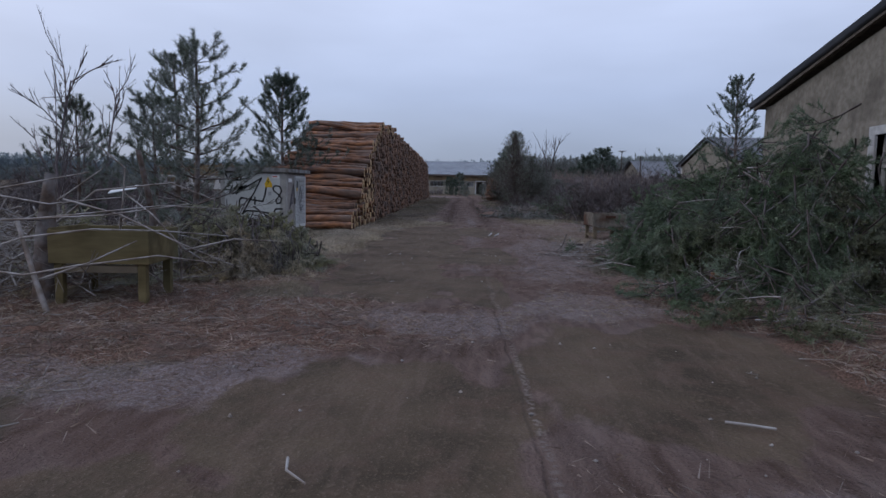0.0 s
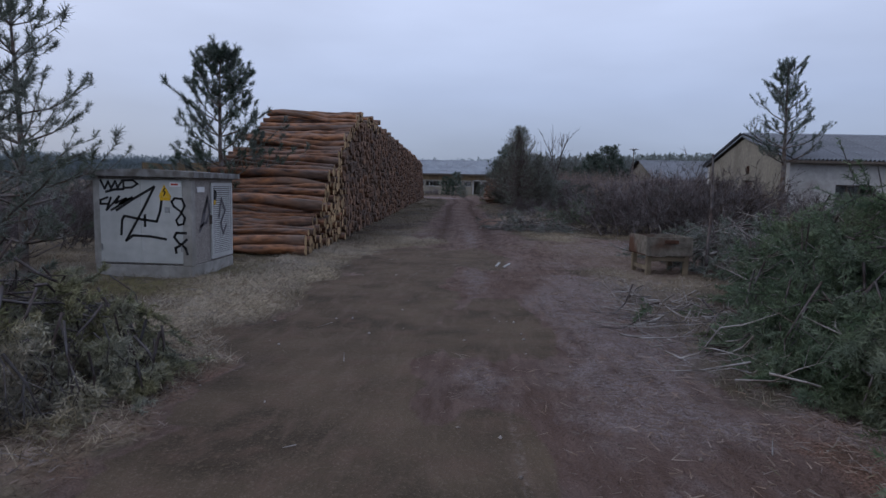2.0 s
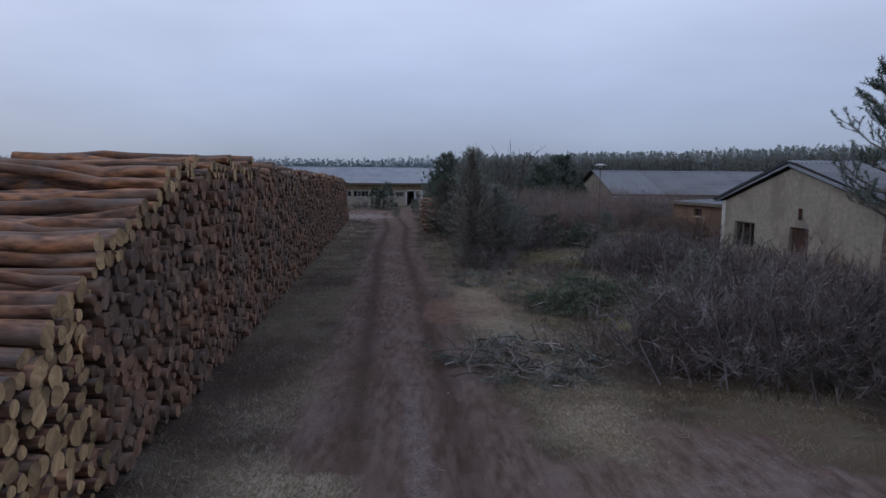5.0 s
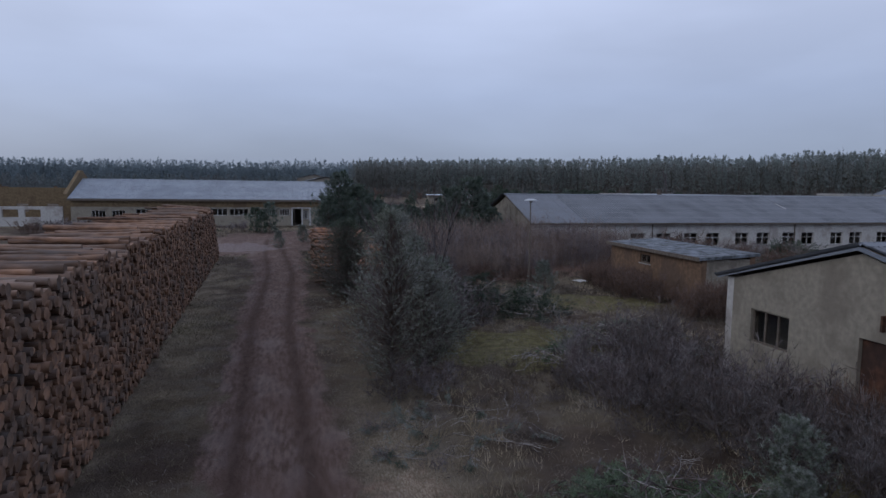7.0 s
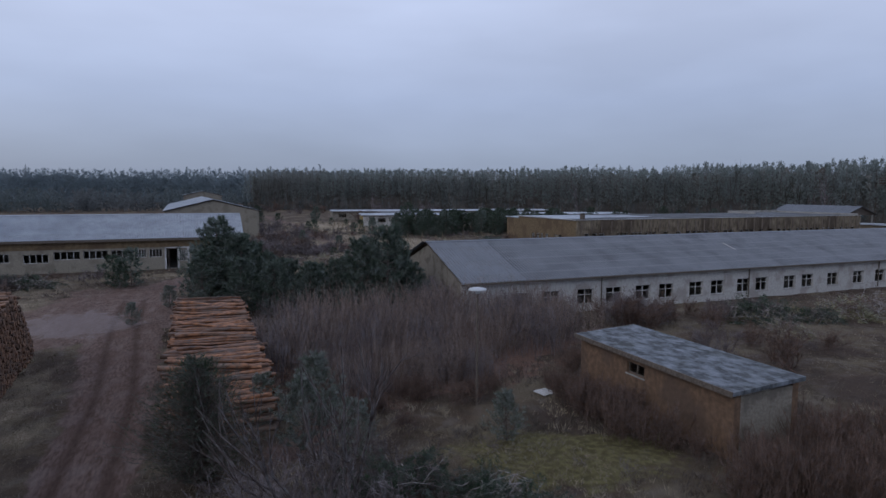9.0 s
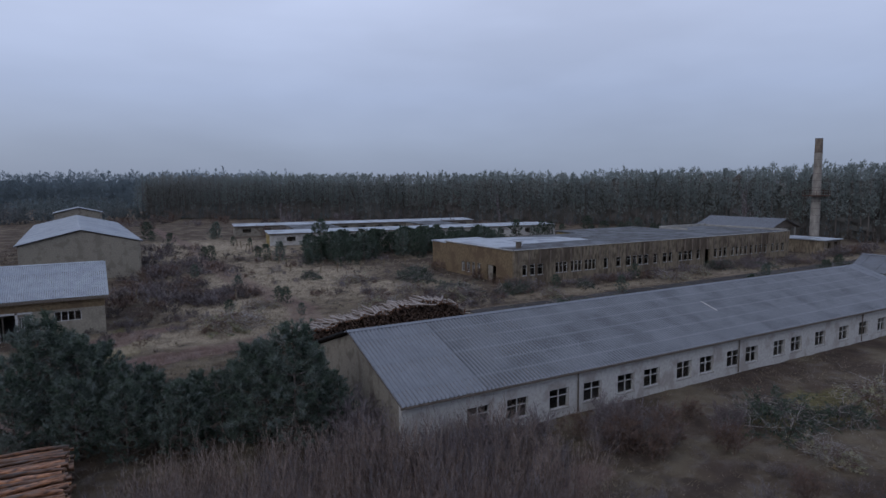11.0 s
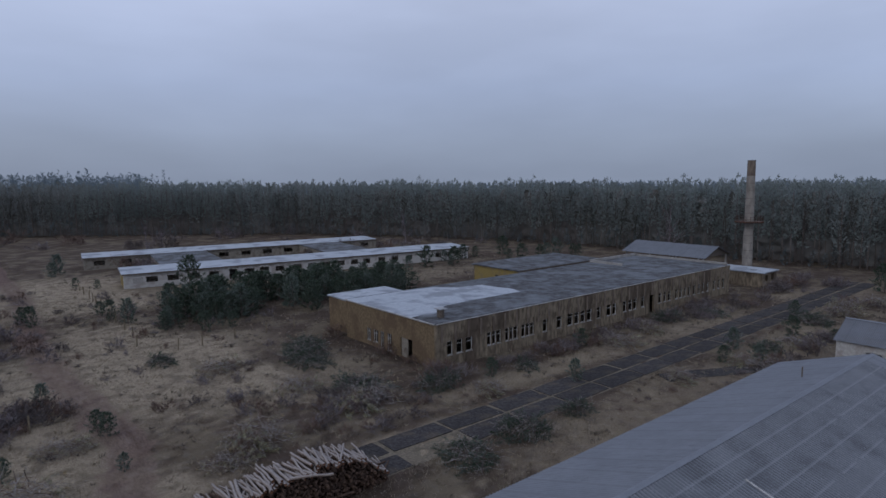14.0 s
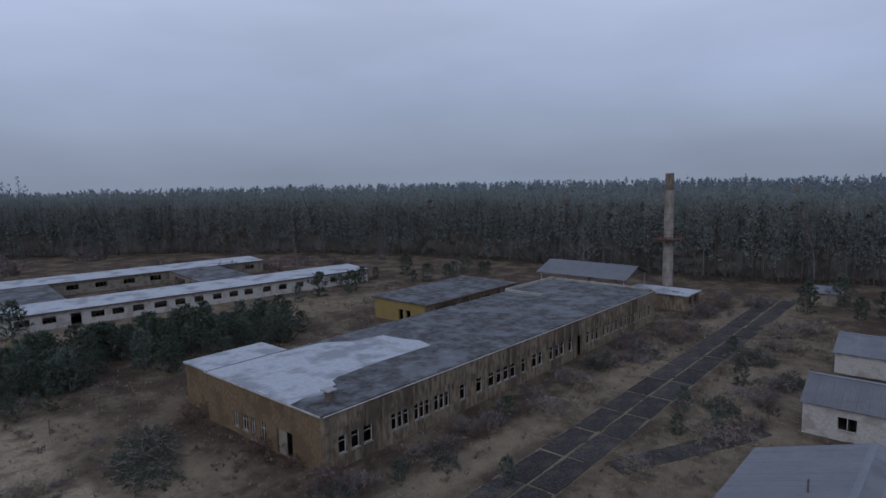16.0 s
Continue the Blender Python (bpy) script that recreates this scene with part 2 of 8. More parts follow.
M = {
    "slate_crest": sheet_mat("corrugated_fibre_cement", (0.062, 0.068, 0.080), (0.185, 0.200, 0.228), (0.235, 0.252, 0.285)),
    "needle_hoar": mat("rimed_juniper_needles", (0.085, 0.106, 0.079), (0.214, 0.239, 0.185), 3, 0.75, None, 0, 0, frost=0.55, island=0.35, frost_scale=1.8, frost_col=(0.42, 0.435, 0.43)),
    "straw_verge": mat("pale_verge_straw", (0.27, 0.222, 0.158), (0.50, 0.43, 0.33), 0.4, 0.95, (0.26, 0.222, 0.168), 0.5, 0, frost=0.3, island=0.35, frost_scale=0.5, frost_col=(0.46, 0.45, 0.45)),
    "straw_tall": mat("pale_tussock_straw", (0.175, 0.142, 0.096), (0.36, 0.305, 0.225), 0.4, 0.95, (0.19, 0.165, 0.12), 0.5, 0, frost=0.25, island=0.4, frost_scale=0.3, frost_col=(0.38, 0.37, 0.37)),
    "weed_dark": mat("dark_dead_weeds", (0.040, 0.028, 0.022), (0.098, 0.070, 0.052), 0.5, 0.95, (0.060, 0.056, 0.034), 0.5, 0, frost=0.12, island=0.4),
    "bark": mat("log_bark", (0.10, 0.054, 0.034), (0.225, 0.125, 0.076), 5, 0.9, (0.10, 0.076, 0.062), 0.6, 0.6, island=0.45, stretch=(0.5, 1, 1), frost_up=0.05, frost=0.05),
    "bark_one": mat("log_bark_near", (0.040, 0.019, 0.012), (0.300, 0.132, 0.060), 11, 0.9, (0.080, 0.050, 0.034), 0.8, 1.0, rand=0.45, stretch=(0.32, 1, 1), frost_up=0.05, frost=0.08),
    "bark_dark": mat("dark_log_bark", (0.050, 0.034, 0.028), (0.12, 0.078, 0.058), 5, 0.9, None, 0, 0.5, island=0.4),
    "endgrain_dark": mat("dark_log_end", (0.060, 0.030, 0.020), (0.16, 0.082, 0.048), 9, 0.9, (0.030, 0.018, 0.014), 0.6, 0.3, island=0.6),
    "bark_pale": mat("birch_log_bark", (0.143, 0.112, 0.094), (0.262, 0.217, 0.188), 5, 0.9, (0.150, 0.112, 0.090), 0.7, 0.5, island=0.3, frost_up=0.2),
    "endgrain": mat("log_end", (0.27, 0.168, 0.060), (0.45, 0.30, 0.118), 9, 0.85, (0.13, 0.080, 0.040), 0.5, 0.3, island=0.6),
    "endgrain_one": mat("log_end_near", (0.25, 0.16, 0.08), (0.44, 0.31, 0.17), 9, 0.85, (0.12, 0.075, 0.045), 0.6, 0.3, rand=0.5),
    "trunk": mat("pine_trunk", (0.055, 0.040, 0.032), (0.125, 0.088, 0.068), 9, 0.95, None, 0, 0.6, frost=0.2),
    "needle": mat("pine_needles", (0.018, 0.036, 0.022), (0.052, 0.080, 0.042), 3, 0.7, None, 0, 0, frost=0.14, island=0.3, frost_scale=2.5),
    "needle_frost": mat("frosted_pine_needles", (0.060, 0.078, 0.056), (0.140, 0.164, 0.128), 3, 0.75, None, 0, 0, frost=0.5, island=0.3, frost_scale=2.5, frost_col=(0.44, 0.46, 0.46)),
    "needle_cut": mat("cut_pine_needles", (0.040, 0.077, 0.040), (0.148, 0.193, 0.111), 2, 0.75, (0.155, 0.119, 0.073), 0.5, 0, frost=0.24, island=0.35, frost_scale=1.6, frost_col=(0.36, 0.40, 0.38)),
    # greyer green; on the yard's pine clump it stands for haze
    "needle_mid": mat("greyish_pine_needles", (0.033, 0.056, 0.040), (0.088, 0.118, 0.083), 3, 0.75, None, 0, 0, frost=0.22, island=0.3, frost_scale=2.0),
    "needle_brown": mat("browning_pine_needles", (0.128, 0.139, 0.073), (0.348, 0.323, 0.192), 2.5, 0.8, (0.320, 0.210, 0.127), 0.5, 0, frost=0.30, island=0.35, frost_scale=2.0),
    "litter": mat("dead_needle_litter", (0.11, 0.074, 0.055), (0.27, 0.195, 0.15), 1.5, 0.95, (0.26, 0.215, 0.15), 0.8, 0, island=0.4, frost=0.2),
    "twig": mat("frosted_twigs", (0.072, 0.055, 0.054), (0.163, 0.133, 0.137), 5, 0.95, None, 0, 0, frost=0.5, island=0.45, frost_col=(0.30, 0.29, 0.315), frost_scale=1.4),
    "twig_brown": mat("brown_twigs", (0.070, 0.042, 0.032), (0.15, 0.092, 0.066), 5, 0.95, None, 0, 0, frost=0.12, island=0.35),
    "twig_dark": mat("dark_twigs", (0.040, 0.030, 0.028), (0.10, 0.076, 0.070), 5, 0.95, None, 0, 0, frost=0.16, island=0.35),
    "stick": mat("frosted_branches", (0.12, 0.092, 0.075), (0.24, 0.20, 0.17), 6, 0.95, None, 0, 0.3, frost=0.45, island=0.3, frost_up=0.25, frost_col=(0.42, 0.43, 0.45)),
    "reed": mat("dry_reeds", (0.114, 0.077, 0.060), (0.228, 0.168, 0.140), 3, 0.95, None, 0, 0, frost=0.2, island=0.4),
    "grass": mat("dry_grass", (0.115, 0.090, 0.060), (0.27, 0.222, 0.160), 0.6, 0.95, (0.11, 0.125, 0.06), 0.4, 0, frost=0.28, island=0.35, frost_scale=0.5, frost_col=(0.36, 0.36, 0.37)),
    # crowns, undergrowth and trunks are greyed and lightened to paint in the haze
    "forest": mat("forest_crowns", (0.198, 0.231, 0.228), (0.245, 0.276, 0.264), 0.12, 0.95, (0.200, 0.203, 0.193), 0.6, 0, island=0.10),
    # for the sheet added behind the trees; its lifted tone lightens the shaded gaps
    "forest_inner": mat("forest_backing", (0.131, 0.135, 0.131), (0.163, 0.161, 0.154), 0.3, 0.95, (0.137, 0.121, 0.114), 0.7, 0),
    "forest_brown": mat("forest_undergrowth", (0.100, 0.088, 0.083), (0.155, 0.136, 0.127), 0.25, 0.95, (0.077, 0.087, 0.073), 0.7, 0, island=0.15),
    # young wood: its paler grey-green carries the mist
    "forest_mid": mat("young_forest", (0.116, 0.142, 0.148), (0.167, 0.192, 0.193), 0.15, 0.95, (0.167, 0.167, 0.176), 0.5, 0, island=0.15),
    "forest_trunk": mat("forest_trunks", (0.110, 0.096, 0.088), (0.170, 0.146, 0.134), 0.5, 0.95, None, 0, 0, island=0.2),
    # distance haze put into the colour: pale blue-grey needles and trunks
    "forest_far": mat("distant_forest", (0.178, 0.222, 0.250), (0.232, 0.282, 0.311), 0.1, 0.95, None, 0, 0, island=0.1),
    "plaster": mat("beige_plaster", (0.20, 0.182, 0.15), (0.275, 0.25, 0.205), 6, 0.9, (0.15, 0.13, 0.108), 0.6, 0.25),
    "plaster_old": mat("grey_rough_plaster", (0.17, 0.152, 0.125), (0.265, 0.242, 0.205), 9, 0.95, (0.115, 0.10, 0.085), 0.7, 0.6),
    "plaster_white": mat("white_lime_plaster", (0.350, 0.340, 0.327), (0.460, 0.451, 0.437), 5, 0.9, (0.230, 0.202, 0.184), 0.6, 0.25),
    "yellow": mat("faded_yellow_paint", (0.20, 0.150, 0.050), (0.28, 0.215, 0.085), 5, 0.85, (0.20, 0.155, 0.085), 0.6, 0.2),
    "brick": mat("yellow_brown_brick", (0.120, 0.086, 0.052), (0.185, 0.136, 0.082), 3, 0.9, (0.095, 0.064, 0.042), 0.65, 0.3),
    "brick_red": mat("brown_brick", (0.105, 0.068, 0.046), (0.18, 0.115, 0.075), 4, 0.9, (0.085, 0.062, 0.05), 0.6, 0.4),
    "concrete_stain": mat("stained_concrete", (0.085, 0.068, 0.048), (0.25, 0.205, 0.150), 2.5, 0.9, (0.062, 0.046, 0.036), 0.75, 0.3, stretch=(1, 1, 0.35)),
    "pilaster": mat("dark_stained_pilaster", (0.12, 0.095, 0.08), (0.22, 0.18, 0.145), 3, 0.9, (0.08, 0.06, 0.05), 0.6, 0.3, stretch=(1, 1, 0.3)),
    "concrete": mat("grey_concrete", (0.24, 0.235, 0.225), (0.36, 0.35, 0.335), 7, 0.9, (0.18, 0.17, 0.15), 0.5, 0.3),
    "pebble": mat("pebble_render", (0.16, 0.145, 0.14), (0.36, 0.335, 0.32), 45, 0.95, (0.20, 0.18, 0.17), 0.4, 0.9),
    # besides frost, frost_up puts wave shading into the colour: crests paler than sides
    "slate": mat("fibre_cement", (0.092, 0.101, 0.118), (0.130, 0.142, 0.162), 2.2, 0.75, (0.096, 0.105, 0.124), 0.5, 0.15, rand=0.025, frost=0.12, frost_up=0.42, frost_col=(0.252, 0.275, 0.320), frost_scale=0.5),
    "slate_frost": mat("frosted_fibre_cement", (0.149, 0.170, 0.204), (0.196, 0.218, 0.255), 1.5, 0.8, (0.153, 0.170, 0.204), 0.5, 0.1, frost=0.3, frost_col=(0.289, 0.319, 0.365), frost_scale=0.6),
    "roof_white": mat("white_frosted_sheets", (0.27, 0.30, 0.345), (0.35, 0.385, 0.435), 1.5, 0.8, (0.22, 0.245, 0.285), 0.5, 0.1, frost=0.3, frost_col=(0.44, 0.48, 0.53), frost_scale=0.6),
    "felt": mat("roofing_felt", (0.028, 0.028, 0.030), (0.080, 0.081, 0.086), 2.0, 0.85, (0.15, 0.165, 0.185), 0.55, 0.3, frost=0.32, frost_col=(0.24, 0.27, 0.315), frost_scale=0.6),
    "felt_frost": mat("frosted_roofing_felt", (0.317, 0.352, 0.400), (0.396, 0.436, 0.488), 2.2, 0.85, (0.141, 0.154, 0.176), 0.6, 0.1),
    "gravelroof": mat("mossy_flat_roof", (0.038, 0.042, 0.046), (0.095, 0.105, 0.118), 7.0, 0.9, (0.060, 0.064, 0.062), 0.6, 0.4, frost=0.46, frost_col=(0.33, 0.37, 0.43), frost_scale=1.9, stretch=(1.3, 0.75, 1)),
    "frame": mat("weathered_white_wood", (0.34, 0.34, 0.34), (0.50, 0.50, 0.50), 9, 0.8, (0.24, 0.22, 0.20), 0.5, 0.2),
    "frame_dark": mat("dark_window_wood", (0.08, 0.065, 0.055), (0.15, 0.125, 0.105), 9, 0.8),
    "wood": mat("grey_weathered_wood", (0.12, 0.096, 0.068), (0.21, 0.17, 0.12), 6, 0.9, (0.10, 0.088, 0.056), 0.5, 0.4, stretch=(0.3, 1, 1)),
    "wood_yellow": mat("yellowish_boards", (0.085, 0.066, 0.030), (0.165, 0.130, 0.064), 6, 0.9, (0.095, 0.092, 0.052), 0.6, 0.4, stretch=(0.3, 1, 1)),
    "rust": mat("rusted_steel", (0.045, 0.024, 0.018), (0.115, 0.056, 0.036), 6, 0.85, (0.036, 0.025, 0.022), 0.6, 0.4, metal=0.15),
    "peel": mat("peeling_white_paint_on_rust", (0.095, 0.082, 0.066), (0.20, 0.18, 0.155), 9, 0.8, (0.085, 0.040, 0.025), 0.95, 0.5),
    "door_grey": mat("grey_steel_door", (0.40, 0.415, 0.41), (0.48, 0.495, 0.49), 5, 0.6, (0.35, 0.355, 0.34), 0.5, 0.05, spec=0.4),
    "louvre": mat("pale_grey_louvre", (0.42, 0.43, 0.43), (0.52, 0.53, 0.53), 5, 0.55, (0.33, 0.33, 0.32), 0.4, 0.05),
    "spray": mat("black_spray_paint", (0.010, 0.010, 0.011), (0.022, 0.022, 0.024), 9, 0.6, bump=0),
    "spray_grey": mat("faded_purple_spray_paint", (0.085, 0.080, 0.095), (0.14, 0.13, 0.145), 30, 0.7, bump=0),
    "warn": mat("warning_yellow", (0.60, 0.36, 0.02), (0.66, 0.42, 0.03), 5, 0.5, bump=0),
    "white": mat("white_sign", (0.62, 0.63, 0.64), (0.72, 0.73, 0.74), 5, 0.6, bump=0),
    "redbar": mat("red_print", (0.40, 0.06, 0.05), (0.46, 0.08, 0.06), 5, 0.6, bump=0),
    "steel": mat("galvanised_steel", (0.26, 0.27, 0.28), (0.36, 0.37, 0.38), 8, 0.5, (0.22, 0.20, 0.18), 0.4, 0.1, metal=0.6),
    "lampwhite": mat("frosted_lamp_cap", (0.406, 0.427, 0.455), (0.476, 0.497, 0.525), 6, 0.6, bump=0.05),
    "chimney": mat("chimney_concrete", (0.17, 0.155, 0.14), (0.30, 0.275, 0.245), 1.2, 0.9, (0.11, 0.095, 0.085), 0.6, 0.3, stretch=(1, 1, 0.4)),
    "slabroof": mat("dark_mossy_concrete", (0.085, 0.078, 0.070), (0.16, 0.15, 0.138), 7, 0.9, (0.07, 0.062, 0.055), 0.5, 0.3, frost=0.25),
    "joint": mat("grassy_joint", (0.101, 0.084, 0.062), (0.183, 0.156, 0.121), 5, 0.95, (0.070, 0.062, 0.043), 0.6, 0.5),
    "slab": mat("old_asphalt_slab", (0.027, 0.025, 0.026), (0.052, 0.048, 0.048), 3, 0.9, (0.073, 0.060, 0.048), 0.75, 0.4, rand=0.25, frost=0.04, spec=0.08),
    "stone": mat("pale_stones", (0.18, 0.155, 0.14), (0.34, 0.30, 0.27), 12, 0.9, None, 0, 0.3, frost=0.3, island=0.3),
    "plastic": mat("crumpled_white_plastic", (0.50, 0.53, 0.56), (0.64, 0.67, 0.70), 6, 0.4, None, 0, 0.6),
}


def translucent(m, share):
    """Lets part of the light pass through thin needles and twigs."""
    n, l = m.node_tree.nodes, m.node_tree.links
    b, out = n["Principled BSDF"], n["Material Output"]
    t, mix = n.new("ShaderNodeBsdfTranslucent"), n.new("ShaderNodeMixShader")
    l.new(b.inputs["Base Color"].links[0].from_socket, t.inputs["Color"])
    mix.inputs[0].default_value = share
    l.new(b.outputs[0], mix.inputs[1])
    l.new(t.outputs[0], mix.inputs[2])
    l.new(mix.outputs[0], out.inputs[0])


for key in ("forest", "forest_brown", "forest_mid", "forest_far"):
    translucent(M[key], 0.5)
for key in ("needle", "needle_mid", "needle_hoar", "needle_cut", "needle_brown", "needle_frost"):
    translucent(M[key], 0.25)


# ---------- helpers for meshes ----------
def thing(name, x=0, y=0, z=0, rz=0, label="", category="", group="", kind=""):
    ob = new(name)
    ob.empty_display_size = 0.2
    ob.matrix_world = pose(x, y, z, 0, 0, rz)
    return tagged(ob, label, category, group, kind)


def part(name, data, material, parent=None, label="", at=None):
    """Links a bmesh or mesh as one object under a thing or a part."""
    if isinstance(data, bmesh.types.BMesh):
        me = bpy.data.meshes.new(name)
        data.to_mesh(me)
        data.free()
    else:
        me = data
    if material is not None:
        me.materials.clear()
        for k in material if isinstance(material, (list, tuple)) else [material]:
            me.materials.append(M[k] if isinstance(k, str) else k)
    ob = new(name, me)
    if parent:
        ob.parent = parent
    if at is not None:
        ob.matrix_basis = at
    if label:
        ob["label"] = label
    return ob


def box(bm, x0, x1, y0, y1, z0, z1, m=None):
    co = [(x, y, z) for z in (z0, z1) for y in (y0, y1) for x in (x0, x1)]
    v = [bm.verts.new(m @ Vector(c) if m else c) for c in co]
    for f in ((0, 2, 3, 1), (4, 5, 7, 6), (0, 1, 5, 4), (2, 6, 7, 3), (0, 4, 6, 2), (1, 3, 7, 5)):
        bm.faces.new([v[i] for i in f])
    return bm


def boxes(*some, bevel=0.0):
    bm = bmesh.new()
    for b in some:
        box(bm, *b)
    if bevel:
        bmesh.ops.bevel(bm, geom=bm.edges[:], offset=bevel, segments=1, affect="EDGES")
    return bm


def prism(bm, outline, axis, a, b):
    """An outline of (u, v) pushed along an axis from a to b. axis x: u is y, v is z; axis y: u is x, v is z; axis z: u is x, v is y."""
    def at(u, v, w):
        return {"x": (w, u, v), "y": (u, w, v), "z": (u, v, w)}[axis]
    lo = [bm.verts.new(at(u, v, a)) for u, v in outline]
    hi = [bm.verts.new(at(u, v, b)) for u, v in outline]
    n = len(outline)
    bm.faces.new(lo[::-1])
    bm.faces.new(hi)
    for i in range(n):
        bm.faces.new((lo[i], lo[(i + 1) % n], hi[(i + 1) % n], hi[i]))
    bmesh.ops.recalc_face_normals(bm, faces=bm.faces[:])
    return bm


def cyl(bm, p, q, r0, r1, n=8, caps=True):
    """A tapered round bar from p to q."""
    p, q = Vector(p), Vector(q)
    d = (q - p).normalized()
    u = d.orthogonal().normalized()
    v = d.cross(u)
    ra = [bm.verts.new(p + (u * math.cos(a) + v * math.sin(a)) * r0) for a in (2 * math.pi * i / n for i in range(n))]
    rb = [bm.verts.new(q + (u * math.cos(a) + v * math.sin(a)) * r1) for a in (2 * math.pi * i / n for i in range(n))]
    for i in range(n):
        bm.faces.new((ra[i], ra[(i + 1) % n], rb[(i + 1) % n], rb[i]))
    if caps:
        bm.faces.new(ra[::-1])
        bm.faces.new(rb)
    return bm


def cells(bm, u0, u1, z0, z1, holes, at, a, b):
    """A plate between a and b over the rectangle but for its holes (u0, u1, z0, z1), as one closed shell. at(u, z, d) gives the place."""
    us = sorted({u0, u1, *(h[0] for h in holes), *(h[1] for h in holes)})
    zs = sorted({z0, z1, *(h[2] for h in holes), *(h[3] for h in holes)})
    n, m = len(us) - 1, len(zs) - 1
    full = [[not any(h[0] < (us[i] + us[i + 1]) / 2 < h[1] and h[2] < (zs[k] + zs[k + 1]) / 2 < h[3] for h in holes) for k in range(m)] for i in range(n)]
    got = {}

    def v(i, k, d):
        if (i, k, d) not in got:
            got[i, k, d] = bm.verts.new(at(us[i], zs[k], d))
        return got[i, k, d]

    def is_full(i, k):
        return 0 <= i < n and 0 <= k < m and full[i][k]

    for i in range(n):
        for k in range(m):
            if full[i][k]:
                bm.faces.new((v(i, k, a), v(i + 1, k, a), v(i + 1, k + 1, a), v(i, k + 1, a)))
                bm.faces.new((v(i, k, b), v(i, k + 1, b), v(i + 1, k + 1, b), v(i + 1, k, b)))
                for di, dk, p, q in ((-1, 0, (0, 0), (0, 1)), (1, 0, (1, 0), (1, 1)), (0, -1, (0, 0), (1, 0)), (0, 1, (0, 1), (1, 1))):
                    if not is_full(i + di, k + dk):
                        bm.faces.new((v(i + p[0], k + p[1], a), v(i + p[0], k + p[1], b), v(i + q[0], k + q[1], b), v(i + q[0], k + q[1], a)))
    bmesh.ops.recalc_face_normals(bm, faces=bm.faces[:])


def wall_x(name, x0, x1, y, z0, z1, holes, material, parent, th=0.3, label=""):
    """A wall along x whose outer face is at y (th may be negative: the way inwards)."""
    bm = bmesh.new()
    cells(bm, x0, x1, z0, z1, holes, lambda u, z, d: (u, d, z), y, y + th)
    return part(name, bm, material, parent, label)


def wall_y(name, x, y0, y1, z0, z1, holes, material, parent, th=0.3, gable=None, label=""):
    """A wall along y with its outer face at x; gable: (ridge's y, ridge's z)."""
    bm = bmesh.new()
    cells(bm, y0, y1, z0, z1, holes, lambda u, z, d: (d, u, z), x, x + th)
    if gable:
        prism(bm, [(y0, z1), (y1, z1), gable], "x", min(x, x + th), max(x, x + th))
    return part(name, bm, material, parent, label)


